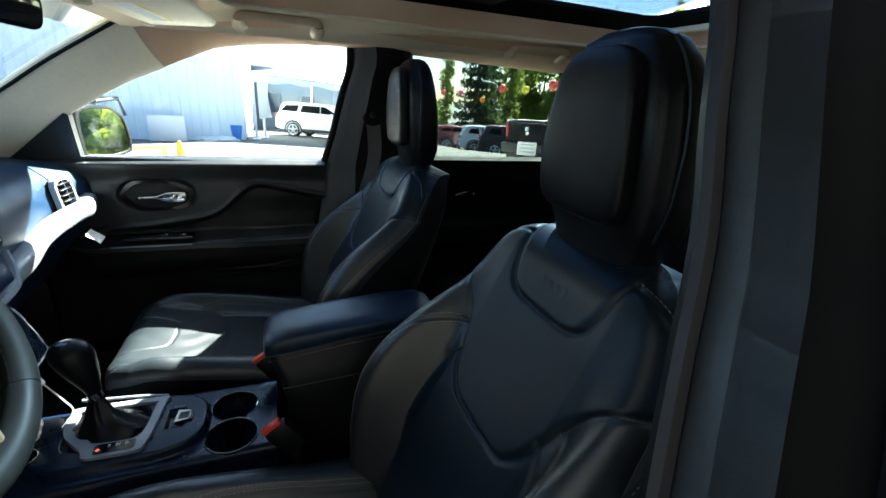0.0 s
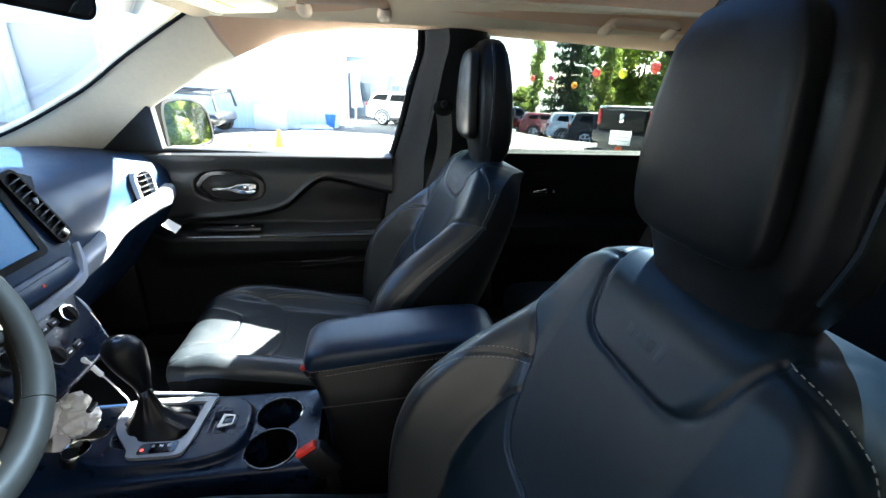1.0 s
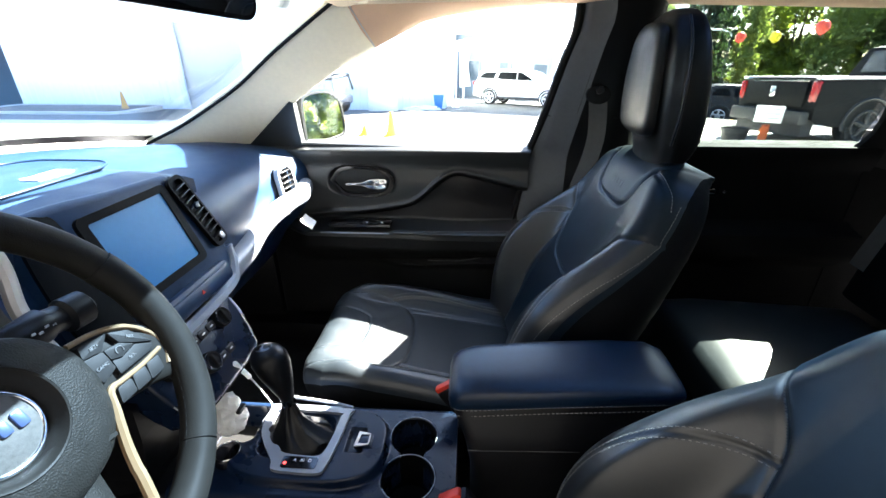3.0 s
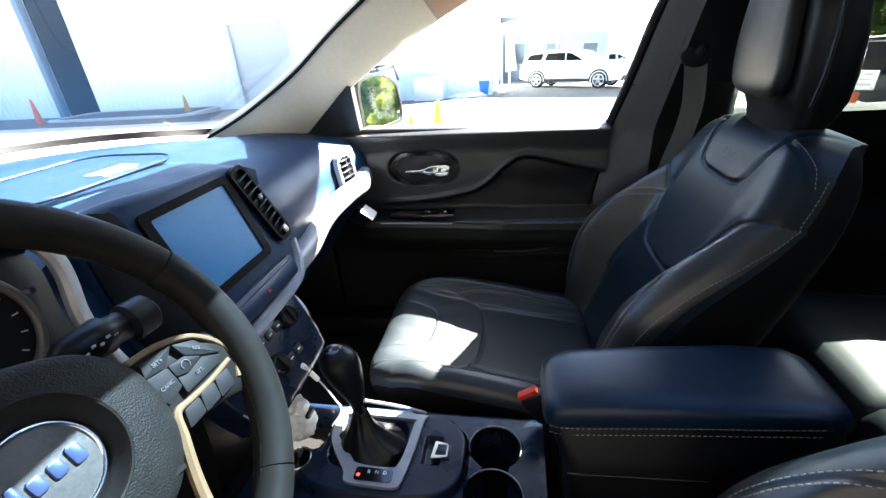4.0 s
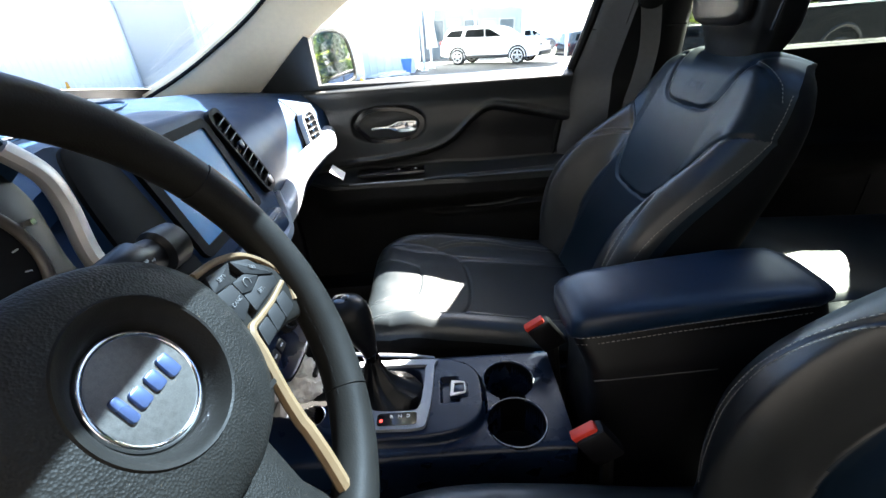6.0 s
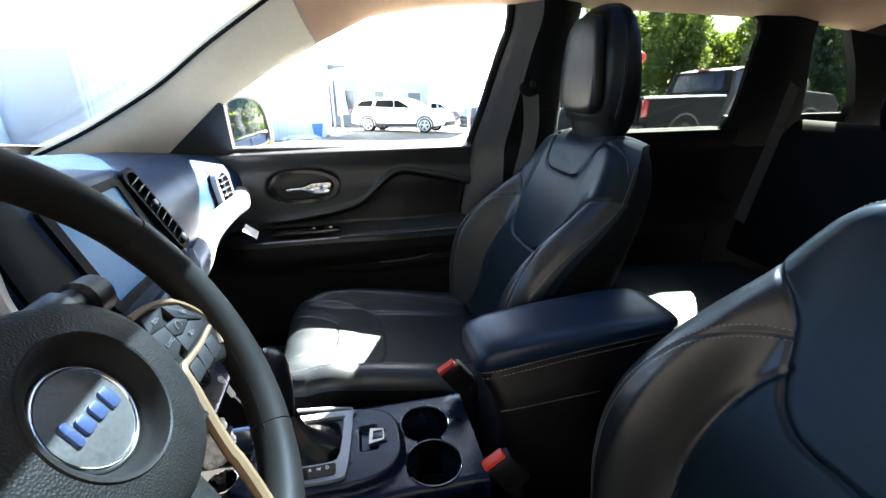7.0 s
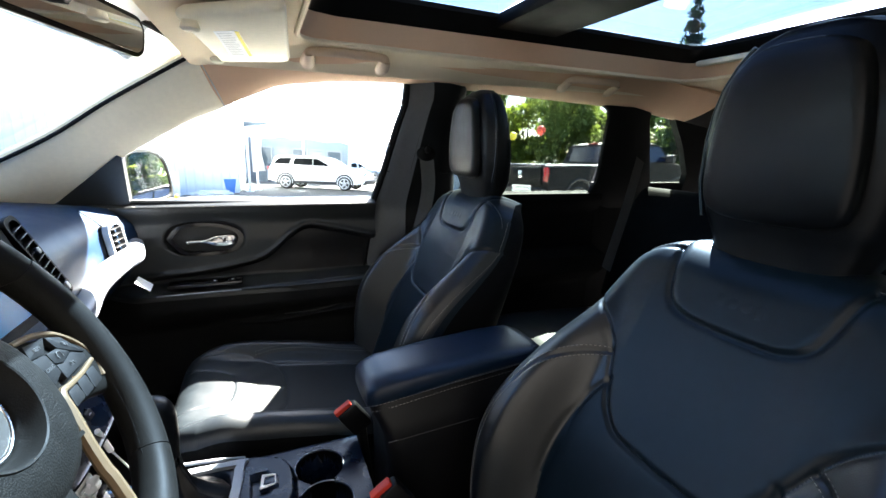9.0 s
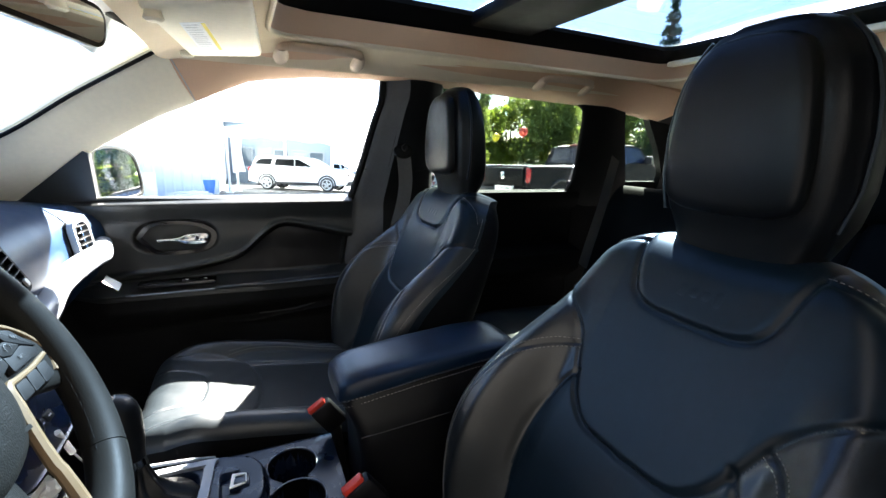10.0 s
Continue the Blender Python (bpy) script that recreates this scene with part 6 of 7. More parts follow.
part("guide_bolt", loft([[Vector((0.448 + w * math.cos(a), 0.640 + d, 1.280 + w * math.sin(a))) for a in np.linspace(0, 2 * math.pi, 14, endpoint=False)] for d, w in ((-0.010, 0.011), (-0.018, 0.010), (-0.020, 0.005))]), DARKPL, guide)
belt = thing("seat_belt", "black driver seat belt, slack beside the seat", "seat belt", (0.52, -0.6, 0.6))
ribbon([(0.452, -0.662, 1.30), (0.454, -0.656, 1.20), (0.455, -0.642, 1.08), (0.455, -0.622, 0.95), (0.453, -0.602, 0.80), (0.44, -0.60, 0.60)], 0.048, (1, 0.25, 0.0), WEBGREY, "webbing", belt)
part("guide", box((0.452, -0.655, 1.30), (0.055, 0.02, 0.035), 0.008), RUBBER, belt)
belt = thing("seat_belt", "grey rear seat belt running down the rear pillar", "seat belt", (1.3, 0.6, 0.9))
ribbon([(1.40, 0.64, 1.265), (1.36, 0.615, 1.20), (1.27, 0.56, 1.06), (1.17, 0.50, 0.93), (1.12, 0.47, 0.86)], 0.046, (0.75, -0.1, -0.45), BELTGREY, "webbing", belt)

# ---- rear seat ----
rear = thing("rear_bench", "black leather rear bench, shade put into backs and headrests, front edge sunlit", "car seat", (1.0, 0, 0.43))
for cy, w in ((-0.42, 0.40), (0.0, 0.40), (0.42, 0.40)):
    cr = []
    for x, zt, s in ((0.70, 0.61, 0.9), (0.71, 0.645, 0.97), (0.735, 0.668, 1.0), (0.82, 0.675, 1.0), (1.1, 0.66, 1.0), (1.28, 0.65, 1.0)):
        cr.append([Vector((x, cy + w * 0.545 * s * math.copysign(abs(math.cos(a)) ** 0.35, math.cos(a)), (zt + 0.56) / 2 + (zt - 0.56) / 2 * math.copysign(abs(math.sin(a)) ** 0.4, math.sin(a)))) for a in np.linspace(0, 2 * math.pi, 36, endpoint=False)])
    part("seat", loft(cr), CUSHIONSKIN, rear, sharp=60)
    br = []
    for z, x, d, s in ((0.70, 1.24, 0.12, 0.98), (0.85, 1.27, 0.12, 1.0), (1.0, 1.325, 0.11, 1.0), (1.10, 1.365, 0.10, 0.98), (1.14, 1.39, 0.07, 0.92), (1.155, 1.405, 0.03, 0.85)):
        br.append([Vector((x + d * (0.5 - 0.5 * math.copysign(abs(math.sin(a)) ** 0.5, math.sin(a))) , cy + w * 0.545 * s * math.copysign(abs(math.cos(a)) ** 0.4, math.cos(a)), z)) for a in np.linspace(0, 2 * math.pi, 36, endpoint=False)])
    # backrest and headrest darker than the cushion, shade painted in
    part("backrest", loft(br), SHADEBLACK, rear, sharp=60)
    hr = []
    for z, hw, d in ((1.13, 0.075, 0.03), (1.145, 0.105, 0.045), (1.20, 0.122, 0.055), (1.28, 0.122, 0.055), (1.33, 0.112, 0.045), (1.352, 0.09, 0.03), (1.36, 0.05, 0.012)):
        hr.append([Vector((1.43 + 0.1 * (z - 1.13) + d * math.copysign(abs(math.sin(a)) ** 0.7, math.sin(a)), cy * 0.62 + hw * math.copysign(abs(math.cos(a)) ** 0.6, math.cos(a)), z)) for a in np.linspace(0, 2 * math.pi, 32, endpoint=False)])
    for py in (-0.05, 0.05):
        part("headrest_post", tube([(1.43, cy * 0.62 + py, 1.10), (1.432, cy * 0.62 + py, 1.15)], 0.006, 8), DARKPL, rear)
    part("headrest", loft(hr), SHADEBLACK, rear, sharp=60)

# ---- outside: the lot ----
def ground_z(x, y):
    far = min(1.0, max(0.0, (y - 11.0) / 8.0))
    cross = (0.03 * min(max(x + 1.0, 0.0), 8.0) + 0.12 * max(0.0, min(x, 20.0) - 9.0)) * far
    dip = min(1.0, max(0.0, (-1.0 - x) / 2.0, (x - 6.0) / 4.0))
    return -0.041 * max(0.0, min(y, 60.0) - 0.5) - cross - 0.025 * dip * max(0.0, min(y, 30.0) - 15.0)


ASPHALT = material("sunlit_asphalt", (0.10, 0.10, 0.10), 0.9, vary=0.3, scale=0.6, grain=0.6, grain_scale=60, fine=25, distance=0.01)
CONCRETE = material("kerb_and_glare_concrete", (0.52, 0.50, 0.46), 0.9, vary=0.12, scale=0.8, grain=0.4, grain_scale=40, fine=20, distance=0.008)
SIDING = material("pale_blue_siding", (0.64, 0.70, 0.75), 0.7, vary=0.06, scale=0.7, fine=12)
SIDINGW = material("white_siding", (0.80, 0.82, 0.84), 0.7, vary=0.05, scale=0.7, fine=12)
OFFFRAME = material("grey_window_frame", (0.20, 0.22, 0.235), 0.6, vary=0.05, scale=2)
OFFICE = material("blue_grey_office_wall", (0.15, 0.19, 0.23), 0.75, vary=0.06, scale=0.8, fine=12)
STEEL = material("white_steel_post", (0.75, 0.77, 0.79), 0.5, vary=0.05)
DARKWIN = material("dark_car_glass", (0.004, 0.005, 0.006), 0.30, spec=0.06, vary=0.1)
OFFWIN = material("office_window_glass", (0.05, 0.07, 0.09), 0.1, vary=0.2, rough_vary=0.02)
TYRE = material("tyre_rubber", (0.015, 0.015, 0.016), 0.85, vary=0.2)
RIM = material("alloy_rim", (0.6, 0.61, 0.62), 0.35, metal=0.7, vary=0.05)
ORANGE = material("orange_cone_plastic", (0.42, 0.07, 0.008), 0.6, vary=0.08)
YELLOW = material("yellow_paint", (0.5, 0.24, 0.01), 0.6, vary=0.08)
BLUEP = material("blue_plastic", (0.05, 0.2, 0.55), 0.5, vary=0.08)
BARK = material("bark", (0.10, 0.075, 0.055), 0.9, vary=0.3, scale=4, grain=0.6, grain_scale=20, distance=0.02)
REDLAMP = material("red_lamp_glass", (0.30, 0.010, 0.010), 0.2, vary=0.05, coat=0.5)
DARKTRIM = material("dark_bumper_plastic", (0.03, 0.03, 0.032), 0.6, vary=0.15)


def leaf_material(name, color):
    m = material(name, color, 0.6, vary=0.45, scale=0.8, fine=6)
    nt = m.node_tree
    b = nt.nodes["Principled BSDF"]
    tl = nt.nodes.new("ShaderNodeBsdfTranslucent")
    mx = nt.nodes.new("ShaderNodeMixShader")
    mx.inputs[0].default_value = 0.4
    tl.inputs[0].default_value = (color[0] * 2.2, color[1] * 2.0, color[2] * 1.2, 1)
    nt.links.new(b.outputs[0], mx.inputs[1])
    nt.links.new(tl.outputs[0], mx.inputs[2])
    nt.links.new(mx.outputs[0], nt.nodes["Material Output"].inputs[0])
    return m


def cloth_material(name, color, through_light):
    """Thin cloth that lets part of the light through."""
    m = material(name, color, 0.8, vary=0.04, scale=2)
    nt = m.node_tree
    tl = nt.nodes.new("ShaderNodeBsdfTranslucent")
    tl.inputs[0].default_value = (*color, 1)
    mx = nt.nodes.new("ShaderNodeMixShader")
    mx.inputs[0].default_value = through_light
    nt.links.new(nt.nodes["Principled BSDF"].outputs[0], mx.inputs[1])
    nt.links.new(tl.outputs[0], mx.inputs[2])
    nt.links.new(mx.outputs[0], nt.nodes["Material Output"].inputs[0])
    return m


CANVAS = cloth_material("white_canvas", (0.80, 0.81, 0.82), 0.25)
LEAF = leaf_material("green_leaves", (0.13, 0.18, 0.055))
LEAF2 = leaf_material("bright_leaves", (0.18, 0.24, 0.05))
FIR = leaf_material("dark_fir_needles", (0.022, 0.042, 0.024))

xs = [-400, -120, -60, -40, -25, -18, -12, -8, -5, -3, -2, -1, 0, 1, 3, 5, 6, 7, 8, 9, 10, 12, 15, 18, 25, 40, 60, 120, 400]
ys = [-400, -120, -40, -15, -5, -2, 0, 0.5, 2, 4, 6, 8, 10, 11, 13, 15, 17, 19, 22, 25, 30, 40, 50, 60, 80, 120, 400]
bm = bmesh.new()
vs = [[bm.verts.new((x, y, ground_z(x, y))) for y in ys] for x in xs]
for i in range(len(xs) - 1):
    for j in range(len(ys) - 1):
        bm.faces.new((vs[i][j], vs[i + 1][j], vs[i + 1][j + 1], vs[i][j + 1]))
tagged(part("ground", bm, ASPHALT, None, "worn grey asphalt of a sloping car lot", kind="structure"), category="ground")
# pale apron: the glare of the sunlit ground put into its colour
apr = slab([[Vector((x, y, ground_z(x, y) + 0.006)) for y in np.linspace(2.2, 12.4, 8)] for x in np.linspace(-26, 30, 8)], (0, 0, -0.004))
tagged(part("pavement", apr, CONCRETE, None, "apron beside the car, sun glare put into its pale colour", kind="structure"), category="pavement")
SHADEWALL = material("dark_shade_wall", (0.035, 0.034, 0.032), 0.85, vary=0.1, scale=1.5)
# unseen wall, added to block light from the open driver side
tagged(part("shade_wall_west", box((-1.0, -1.6, 2.3), (15.0, 0.2, 5.4), 0.01), SHADEWALL, None, "plain dark wall, unseen, added to keep light off the driver side", kind="structure"), category="wall")

# long shed with ribbed siding
DOORGREY = material("pale_grey_door", (0.46, 0.47, 0.475), 0.6, vary=0.05, scale=0.8)
REDP_BAY = material("red_tank_paint", (0.45, 0.04, 0.03), 0.4, vary=0.08)
SHED = thing("shed_building", "pale ribbed metal shed wall with roller doors", "building", (-10, 19, -0.8))
gz = ground_z(0, 18) - 0.2


def ribbed(x0, x1, y, z0, z1, mat, parent, name="wall"):
    pts = []
    x = x0
    while x < x1:
        for dx, dy in ((0, 0), (0.14, 0), (0.16, -0.03), (0.20, -0.03), (0.22, 0)):
            if x + dx < x1:
                pts.append((x + dx, y + dy))
        x += 0.30
    pts.append((x1, y))
    grid = [[Vector((px, py, z)) for z in (z0, z1)] for px, py in pts]
    return part(name, slab(grid, (0, 0.25, 0)), mat, parent, smooth=False)


ribbed(-9.2, -0.95, 18.0, gz, 8.4, SIDING, SHED)
ribbed(-19.6, -12.0, 18.0, gz, 8.4, SIDINGW, SHED)
ribbed(-12.0, -9.2, 18.0, 2.62, 8.4, SIDINGW, SHED)
part("roller_door", slab([[Vector((x, 18.12 + 0.006 * (i % 2), gz + 0.1 * i)) for x in (-12.0, -9.2)] for i in range(36)], (0, 0.1, 0)), DOORGREY, SHED, "closed pale grey roller door", smooth=False)
for x in (-12.0, -9.2):
    part("door_jamb", box((x, 17.97, (gz + 2.6) / 2), (0.14, 0.12, 2.6 - gz), 0.01), SIDING, SHED)
part("door_head", box((-10.6, 17.97, 2.66), (2.9, 0.12, 0.12), 0.01), SIDING, SHED)
part("wall", box((-1.06, 24.15, (gz + 8.4) / 2), (0.2, 11.75, 8.4 - gz), 0.01), SIDING, SHED, "shed end wall")
part("roof", box((-19.0, 21.3, 8.5), (37, 7.0, 0.2), 0.03), STEEL, SHED)
ribbed(-38.0, -21.6, 18.0, gz, 8.4, SIDING, SHED)
ribbed(-21.6, -19.6, 18.0, 4.9, 8.4, SIDINGW, SHED)
part("bay_back", box((-20.6, 24.0, 2.2), (6.0, 0.2, 6.4), 0.01), DARKTRIM, SHED, "dark back of the open service bay")
for x in (-21.75, -19.45):
    part("bay_side", box((x, 21.2, 2.2), (0.2, 5.6, 6.4), 0.01), DARKTRIM, SHED)
part("bay_post", box((-21.62, 17.95, (gz + 5.0) / 2), (0.28, 0.3, 5.0 - gz), 0.02), OFFICE, SHED, "blue door post")
part("hose", tube(spline([(-21.4, 18.6, 4.2), (-21.2, 18.7, 2.6), (-20.6, 18.8, 1.9), (-19.8, 18.7, 1.75)], 8), 0.035, 6), RUBBER, SHED, "black hose hanging in the bay")
part("bay_shelf", box((-20.6, 21.5, 0.25), (1.8, 0.6, 0.1), 0.02), STEEL, SHED)
part("red_tank", box((-20.2, 20.0, 0.75), (0.3, 0.3, 0.5), 0.06), REDP_BAY, SHED, "small red tank in the bay")

# office behind the tent
OFF = thing("office_building", "blue-grey office building with a row of windows", "building", (2.2, 28.0, -1.2))
OM = Matrix.Translation((-0.3, 28.7, 0)) @ pose(0, 0, 0, 0, 0, -15) @ pose(0, 0, 0, 0, 2.5, 0)
part("wall", rbox(bmesh.new(), (2.0, 1.25, 0.45), (7.0, 2.5, 3.9), 0.03, 2, OM), OFFICE, OFF)
part("roof", rbox(bmesh.new(), (2.0, 1.25, 2.55), (7.6, 3.2, 0.3), 0.04, 2, OM), CANVAS, OFF, "white flat roof edge")
for k in range(5):
    x = 0.43 + 1.05 * k
    w = part("window", rbox(bmesh.new(), (x, -0.01, 0.39), (0.80, 0.06, 1.14), 0.01, 1, OM), OFFWIN, OFF)
    part("frame", ringplate(rounded(0.94, 1.28, 0.02, 2, x, 0.39), rounded(0.78, 1.12, 0.02, 2, x, 0.39), OM @ Matrix(((1, 0, 0, 0), (0, 0, -1, -0.02), (0, 1, 0, 0), (0, 0, 0, 1))), 0.04), OFFFRAME, w)
    if k in (1, 3):
        part("blind", rbox(bmesh.new(), (x, -0.05, 0.62 if k == 1 else 0.50), (0.74, 0.012, 0.62 if k == 1 else 0.85), 0.004, 1, OM), OFFFRAME, w, "half-drawn pale blind")

# tent over the parked vehicle, its eaves falling with the lot
# white canvas darkened to grey, so the shaded eave edge shows
VALANCE = material("shade_grey_valance", (0.55, 0.57, 0.59), 0.8, vary=0.06, scale=3)
TENT = thing("tent", "white open-sided canvas tent on thin steel posts", "tent", (4.3, 20.5, -0.9))
TU, TV, TW, TD = Vector((0.914, -0.407, -0.066)), Vector((0.407, 0.914, 0)), 5.7, 6.6


def tent_at(u, v, z):
    return Vector((-0.57, 18.7, z)) + TU * u + TV * v


def tent_post(u, v, r):
    top = tent_at(u, v, 1.79)
    g0 = ground_z(top.x, top.y)
    part("post", tube([(top.x, top.y, g0), top], r, 8), STEEL, TENT)
    part("foot", box((top.x, top.y, g0 + 0.02), (0.3, 0.3, 0.04), 0.01), STEEL, TENT)


for u, v in ((0, 0), (TW, 0), (0, TD), (TW, TD), (-0.25, 1.3)):
    tent_post(u, v, 0.05)
grid = []
for v in np.linspace(-1, 1, 17):
    row = []
    for u in np.linspace(-1, 1, 17):
        m = max(abs(u), abs(v))
        row.append(tent_at(TW / 2 * (1 + u * 1.03), TD / 2 * (1 + v * 1.03), 1.80 + 1.3 * (1 - m) ** 1.25))
    grid.append(row)
part("canopy", slab(grid, (0, 0, -0.02)), CANVAS, TENT, sharp=20)
for (a, b) in (((0, 0), (TW, 0)), ((0, TD), (TW, TD)), ((0, 0), (0, TD)), ((TW, 0), (TW, TD))):
    n = 24
    part("eave_rail", tube([tent_at(a[0], a[1], 1.79), tent_at(b[0], b[1], 1.79)], 0.035, 8), OFFICE, TENT, "thin grey eave rail")
    if a[1] > 0:
        continue
    grid = [[tent_at(a[0] + (b[0] - a[0]) * k / n, a[1] + (b[1] - a[1]) * k / n, z + (0.04 * math.sin(k * 1.3) + 0.14 * (2 * k / n - 1) ** 2 * -1 if z < 1.7 else 0)) for z in (1.56, 1.78)] for k in range(n + 1)]
    part("valance", slab(grid, (0.012, 0.012, 0)), VALANCE, TENT, "white canvas valance, its shade put in as grey")
drape = [[tent_at(0.10 + (0.10 + 0.05 * math.sin(z * 2)) * math.sin(k * 1.7), 0.15 + 0.20 * k * (0.55 + 0.45 * abs(z - 0.9)), z) for z in np.linspace(0.05, 1.7, 8)] for k in range(8)]
part("side_drape", slab(drape, (0.02, 0, 0)), CANVAS, TENT, "gathered white canvas side")


# ---- vehicles ----
def wheel_parts(parent, x, y, r, w, m, rim=None):
    ty = []
    for z, rr in ((-w / 2, r * 0.72), (-w / 2, r * 0.95), (-w * 0.35, r), (w * 0.35, r), (w / 2, r * 0.95), (w / 2, r * 0.72)):
        ty.append([m @ Vector((x + rr * math.cos(a), y + z, r + rr * math.sin(a))) for a in np.linspace(0, 2 * math.pi, 28, endpoint=False)])
    wh = part("wheel", loft(ty), TYRE, parent, "black tyre")
    for s in (-1, 1):
        yy = y + s * (w / 2 + 0.004)
        bm = bmesh.new()
        tube([m @ Vector((x + r * 0.68 * math.cos(a), yy, r + r * 0.68 * math.sin(a))) for a in np.linspace(0, 2 * math.pi, 24, endpoint=False)], 0.03, 6, True, 1.0, bm)
        for k in range(5):
            a = 2 * math.pi * k / 5 + 0.3
            tube([m @ Vector((x, yy, r)), m @ Vector((x + r * 0.68 * math.cos(a), yy, r + r * 0.68 * math.sin(a)))], [0.06, 0.035], 6, False, 1.0, bm)
        part("rim", bm, rim or RIM, wh, "alloy rim" if rim is None else "dark steel rim")


def vehicle(name, label, m, paint, L, W, profile, glass_spans, wheels, r=0.37, shoulder=0.95, lamps=True, group=""):
    """A car: body lofted across its width from a side outline (x back to front, z), glass let in."""
    car = thing(name, label, "car", m.translation, group)
    xs = [p[0] for p in profile]
    zs = [p[1] for p in profile]
    zmax = max(zs)
    rings = []
    for t in np.linspace(-1, 1, 15):
        ring = []
        for x, z in profile:
            up = max(0.0, (z - shoulder) / max(zmax - shoulder, 1e-3))
            half = W / 2 * (1 - 0.17 * up)
            e = abs(t) ** 6
            cxm = (max(xs) + min(xs)) / 2
            ring.append(m @ Vector((cxm + (x - cxm) * (1 - 0.02 * e), half * math.copysign(abs(t) ** 0.55, t), z - 0.05 * e * (1 if z > 0.6 else -0.4))))
        rings.append(ring)
    part("body", loft(rings), paint, car, sharp=35)
    for s in (-1, 1):
        for span in glass_spans:
            pts = []
            for x, z in span:
                up = max(0.0, (z - shoulder) / max(zmax - shoulder, 1e-3))
                pts.append((x, s * (W / 2 * (1 - 0.17 * up) + 0.006), z))
            a = [m @ Vector(p) for p in pts]
            b = [m @ Vector((p[0], p[1] - s * 0.05, p[2])) for p in pts]
            part("window", loft([a, b]), DARKWIN, car, smooth=False)
        for wx in wheels:
            arch = [m @ Vector((wx + (r + 0.07) * math.cos(a), s * (W / 2 + 0.004), r + (r + 0.07) * math.sin(a))) for a in np.linspace(-0.35, math.pi + 0.35, 18)]
            part("wheel_arch", tube(arch, 0.04, 6), DARKTRIM, car)
            wheel_parts(car, wx, s * (W / 2 - 0.10), r, 0.23, m)
        part("side_sill", rbox(bmesh.new(), ((wheels[0] + wheels[1]) / 2, s * (W / 2 - 0.02), 0.36), (abs(wheels[1] - wheels[0]) - 2 * r - 0.1, 0.08, 0.14), 0.03, 2, m), DARKTRIM, car)
        if lamps:
            part("tail_lamp", rbox(bmesh.new(), (min(xs) + 0.05, s * (W / 2 - 0.10), 0.98), (0.10, 0.2, 0.16), 0.02, 2, m), REDLAMP, car)
            part("head_lamp", rbox(bmesh.new(), (max(xs) - 0.06, s * (W / 2 - 0.18), 0.80), (0.12, 0.3, 0.14), 0.03, 2, m), CHROME, car)
            part("door_mirror", rbox(bmesh.new(), (wheels[1] - 1.0, s * (W / 2 + 0.10), 1.12), (0.12, 0.2, 0.14), 0.04, 2, m), paint, car)
    for e in (min(xs), max(xs)):
        part("bumper", rbox(bmesh.new(), (e - math.copysign(0.02, e), 0, 0.42), (0.16, W * 0.94, 0.2), 0.05, 2, m), DARKTRIM, car)
    return car


def suv_profile(L, H, cab=0.30, hood=1.02):
    h = L / 2
    return [(-h, 0.40), (-h - 0.0, 0.75), (-h + 0.04, 1.0), (-h + 0.12, 1.12), (-h + 0.30, H - 0.10), (-h + 0.50, H - 0.02), (-h + 1.2, H), (h - 2.3, H - 0.03), (h - 1.95, H - 0.12), (h - 1.25, hood + 0.06), (h - 0.9, hood), (h - 0.3, hood - 0.08), (h - 0.08, hood - 0.22), (h, 0.62), (h - 0.02, 0.38), (h - 0.6, 0.28), (-h + 0.6, 0.28)]


def suv_glass(L, H):
    h = L / 2
    return [[(-h + 0.48, 1.20), (-h + 0.62, H - 0.20), (-h + 1.08, H - 0.17), (-h + 1.15, 1.17)],
            [(-h + 1.30, 1.16), (-h + 1.26, H - 0.16), (-h + 2.13, H - 0.15), (-h + 2.15, 1.13)],
            [(-h + 2.30, 1.13), (-h + 2.28, H - 0.15), (h - 2.14, H - 0.20), (h - 1.50, 1.12)]]


def place(x, y, heading):
    """Pose of a vehicle on the sloping ground, heading in degrees from +x."""
    return Matrix.Translation((x, y, ground_z(x, y))) @ pose(0, 0, 0, -2.35 if y > 1 else 0, 0, heading)


WHITEP = PAINT
YCAR = material("yellow_car_paint", (0.50, 0.27, 0.03), 0.3, vary=0.03, coat=0.6)
SILVBLUE = material("silver_blue_paint", (0.46, 0.54, 0.63), 0.3, vary=0.02, coat=0.5)
NAVY = material("dark_navy_paint", (0.014, 0.015, 0.02), 0.35, spec=0.3, vary=0.05, coat=0.2)
BLACKP = material("black_car_paint", (0.012, 0.012, 0.014), 0.2, vary=0.05, coat=0.9)
REDP = material("red_car_paint", (0.16, 0.02, 0.02), 0.25, vary=0.05, coat=0.8)
BROWNP = material("black_pickup_paint", (0.005, 0.005, 0.006), 0.5, spec=0.12, vary=0.05)

TRUCKWIN = material("blue_tinted_truck_glass", (0.010, 0.018, 0.05), 0.16, spec=0.35, vary=0.05)
SW = [-1.53, 1.45]
TENT_GLASS = [[(-2.17, 1.21), (-1.98, 1.40), (-1.86, 1.47), (-1.25, 1.50), (-1.35, 1.20)],
              [(-1.17, 1.19), (-1.07, 1.50), (-0.20, 1.50), (-0.17, 1.165)],
              [(-0.12, 1.165), (-0.14, 1.50), (0.08, 1.48), (0.45, 1.29), (0.68, 1.16)]]
vehicle("parked_suv", "white three-row parked SUV with alloy wheels under the tent", place(2.75, 21.9, -29), WHITEP, 4.95, 1.84, suv_profile(4.95, 1.65), TENT_GLASS, SW, 0.345)
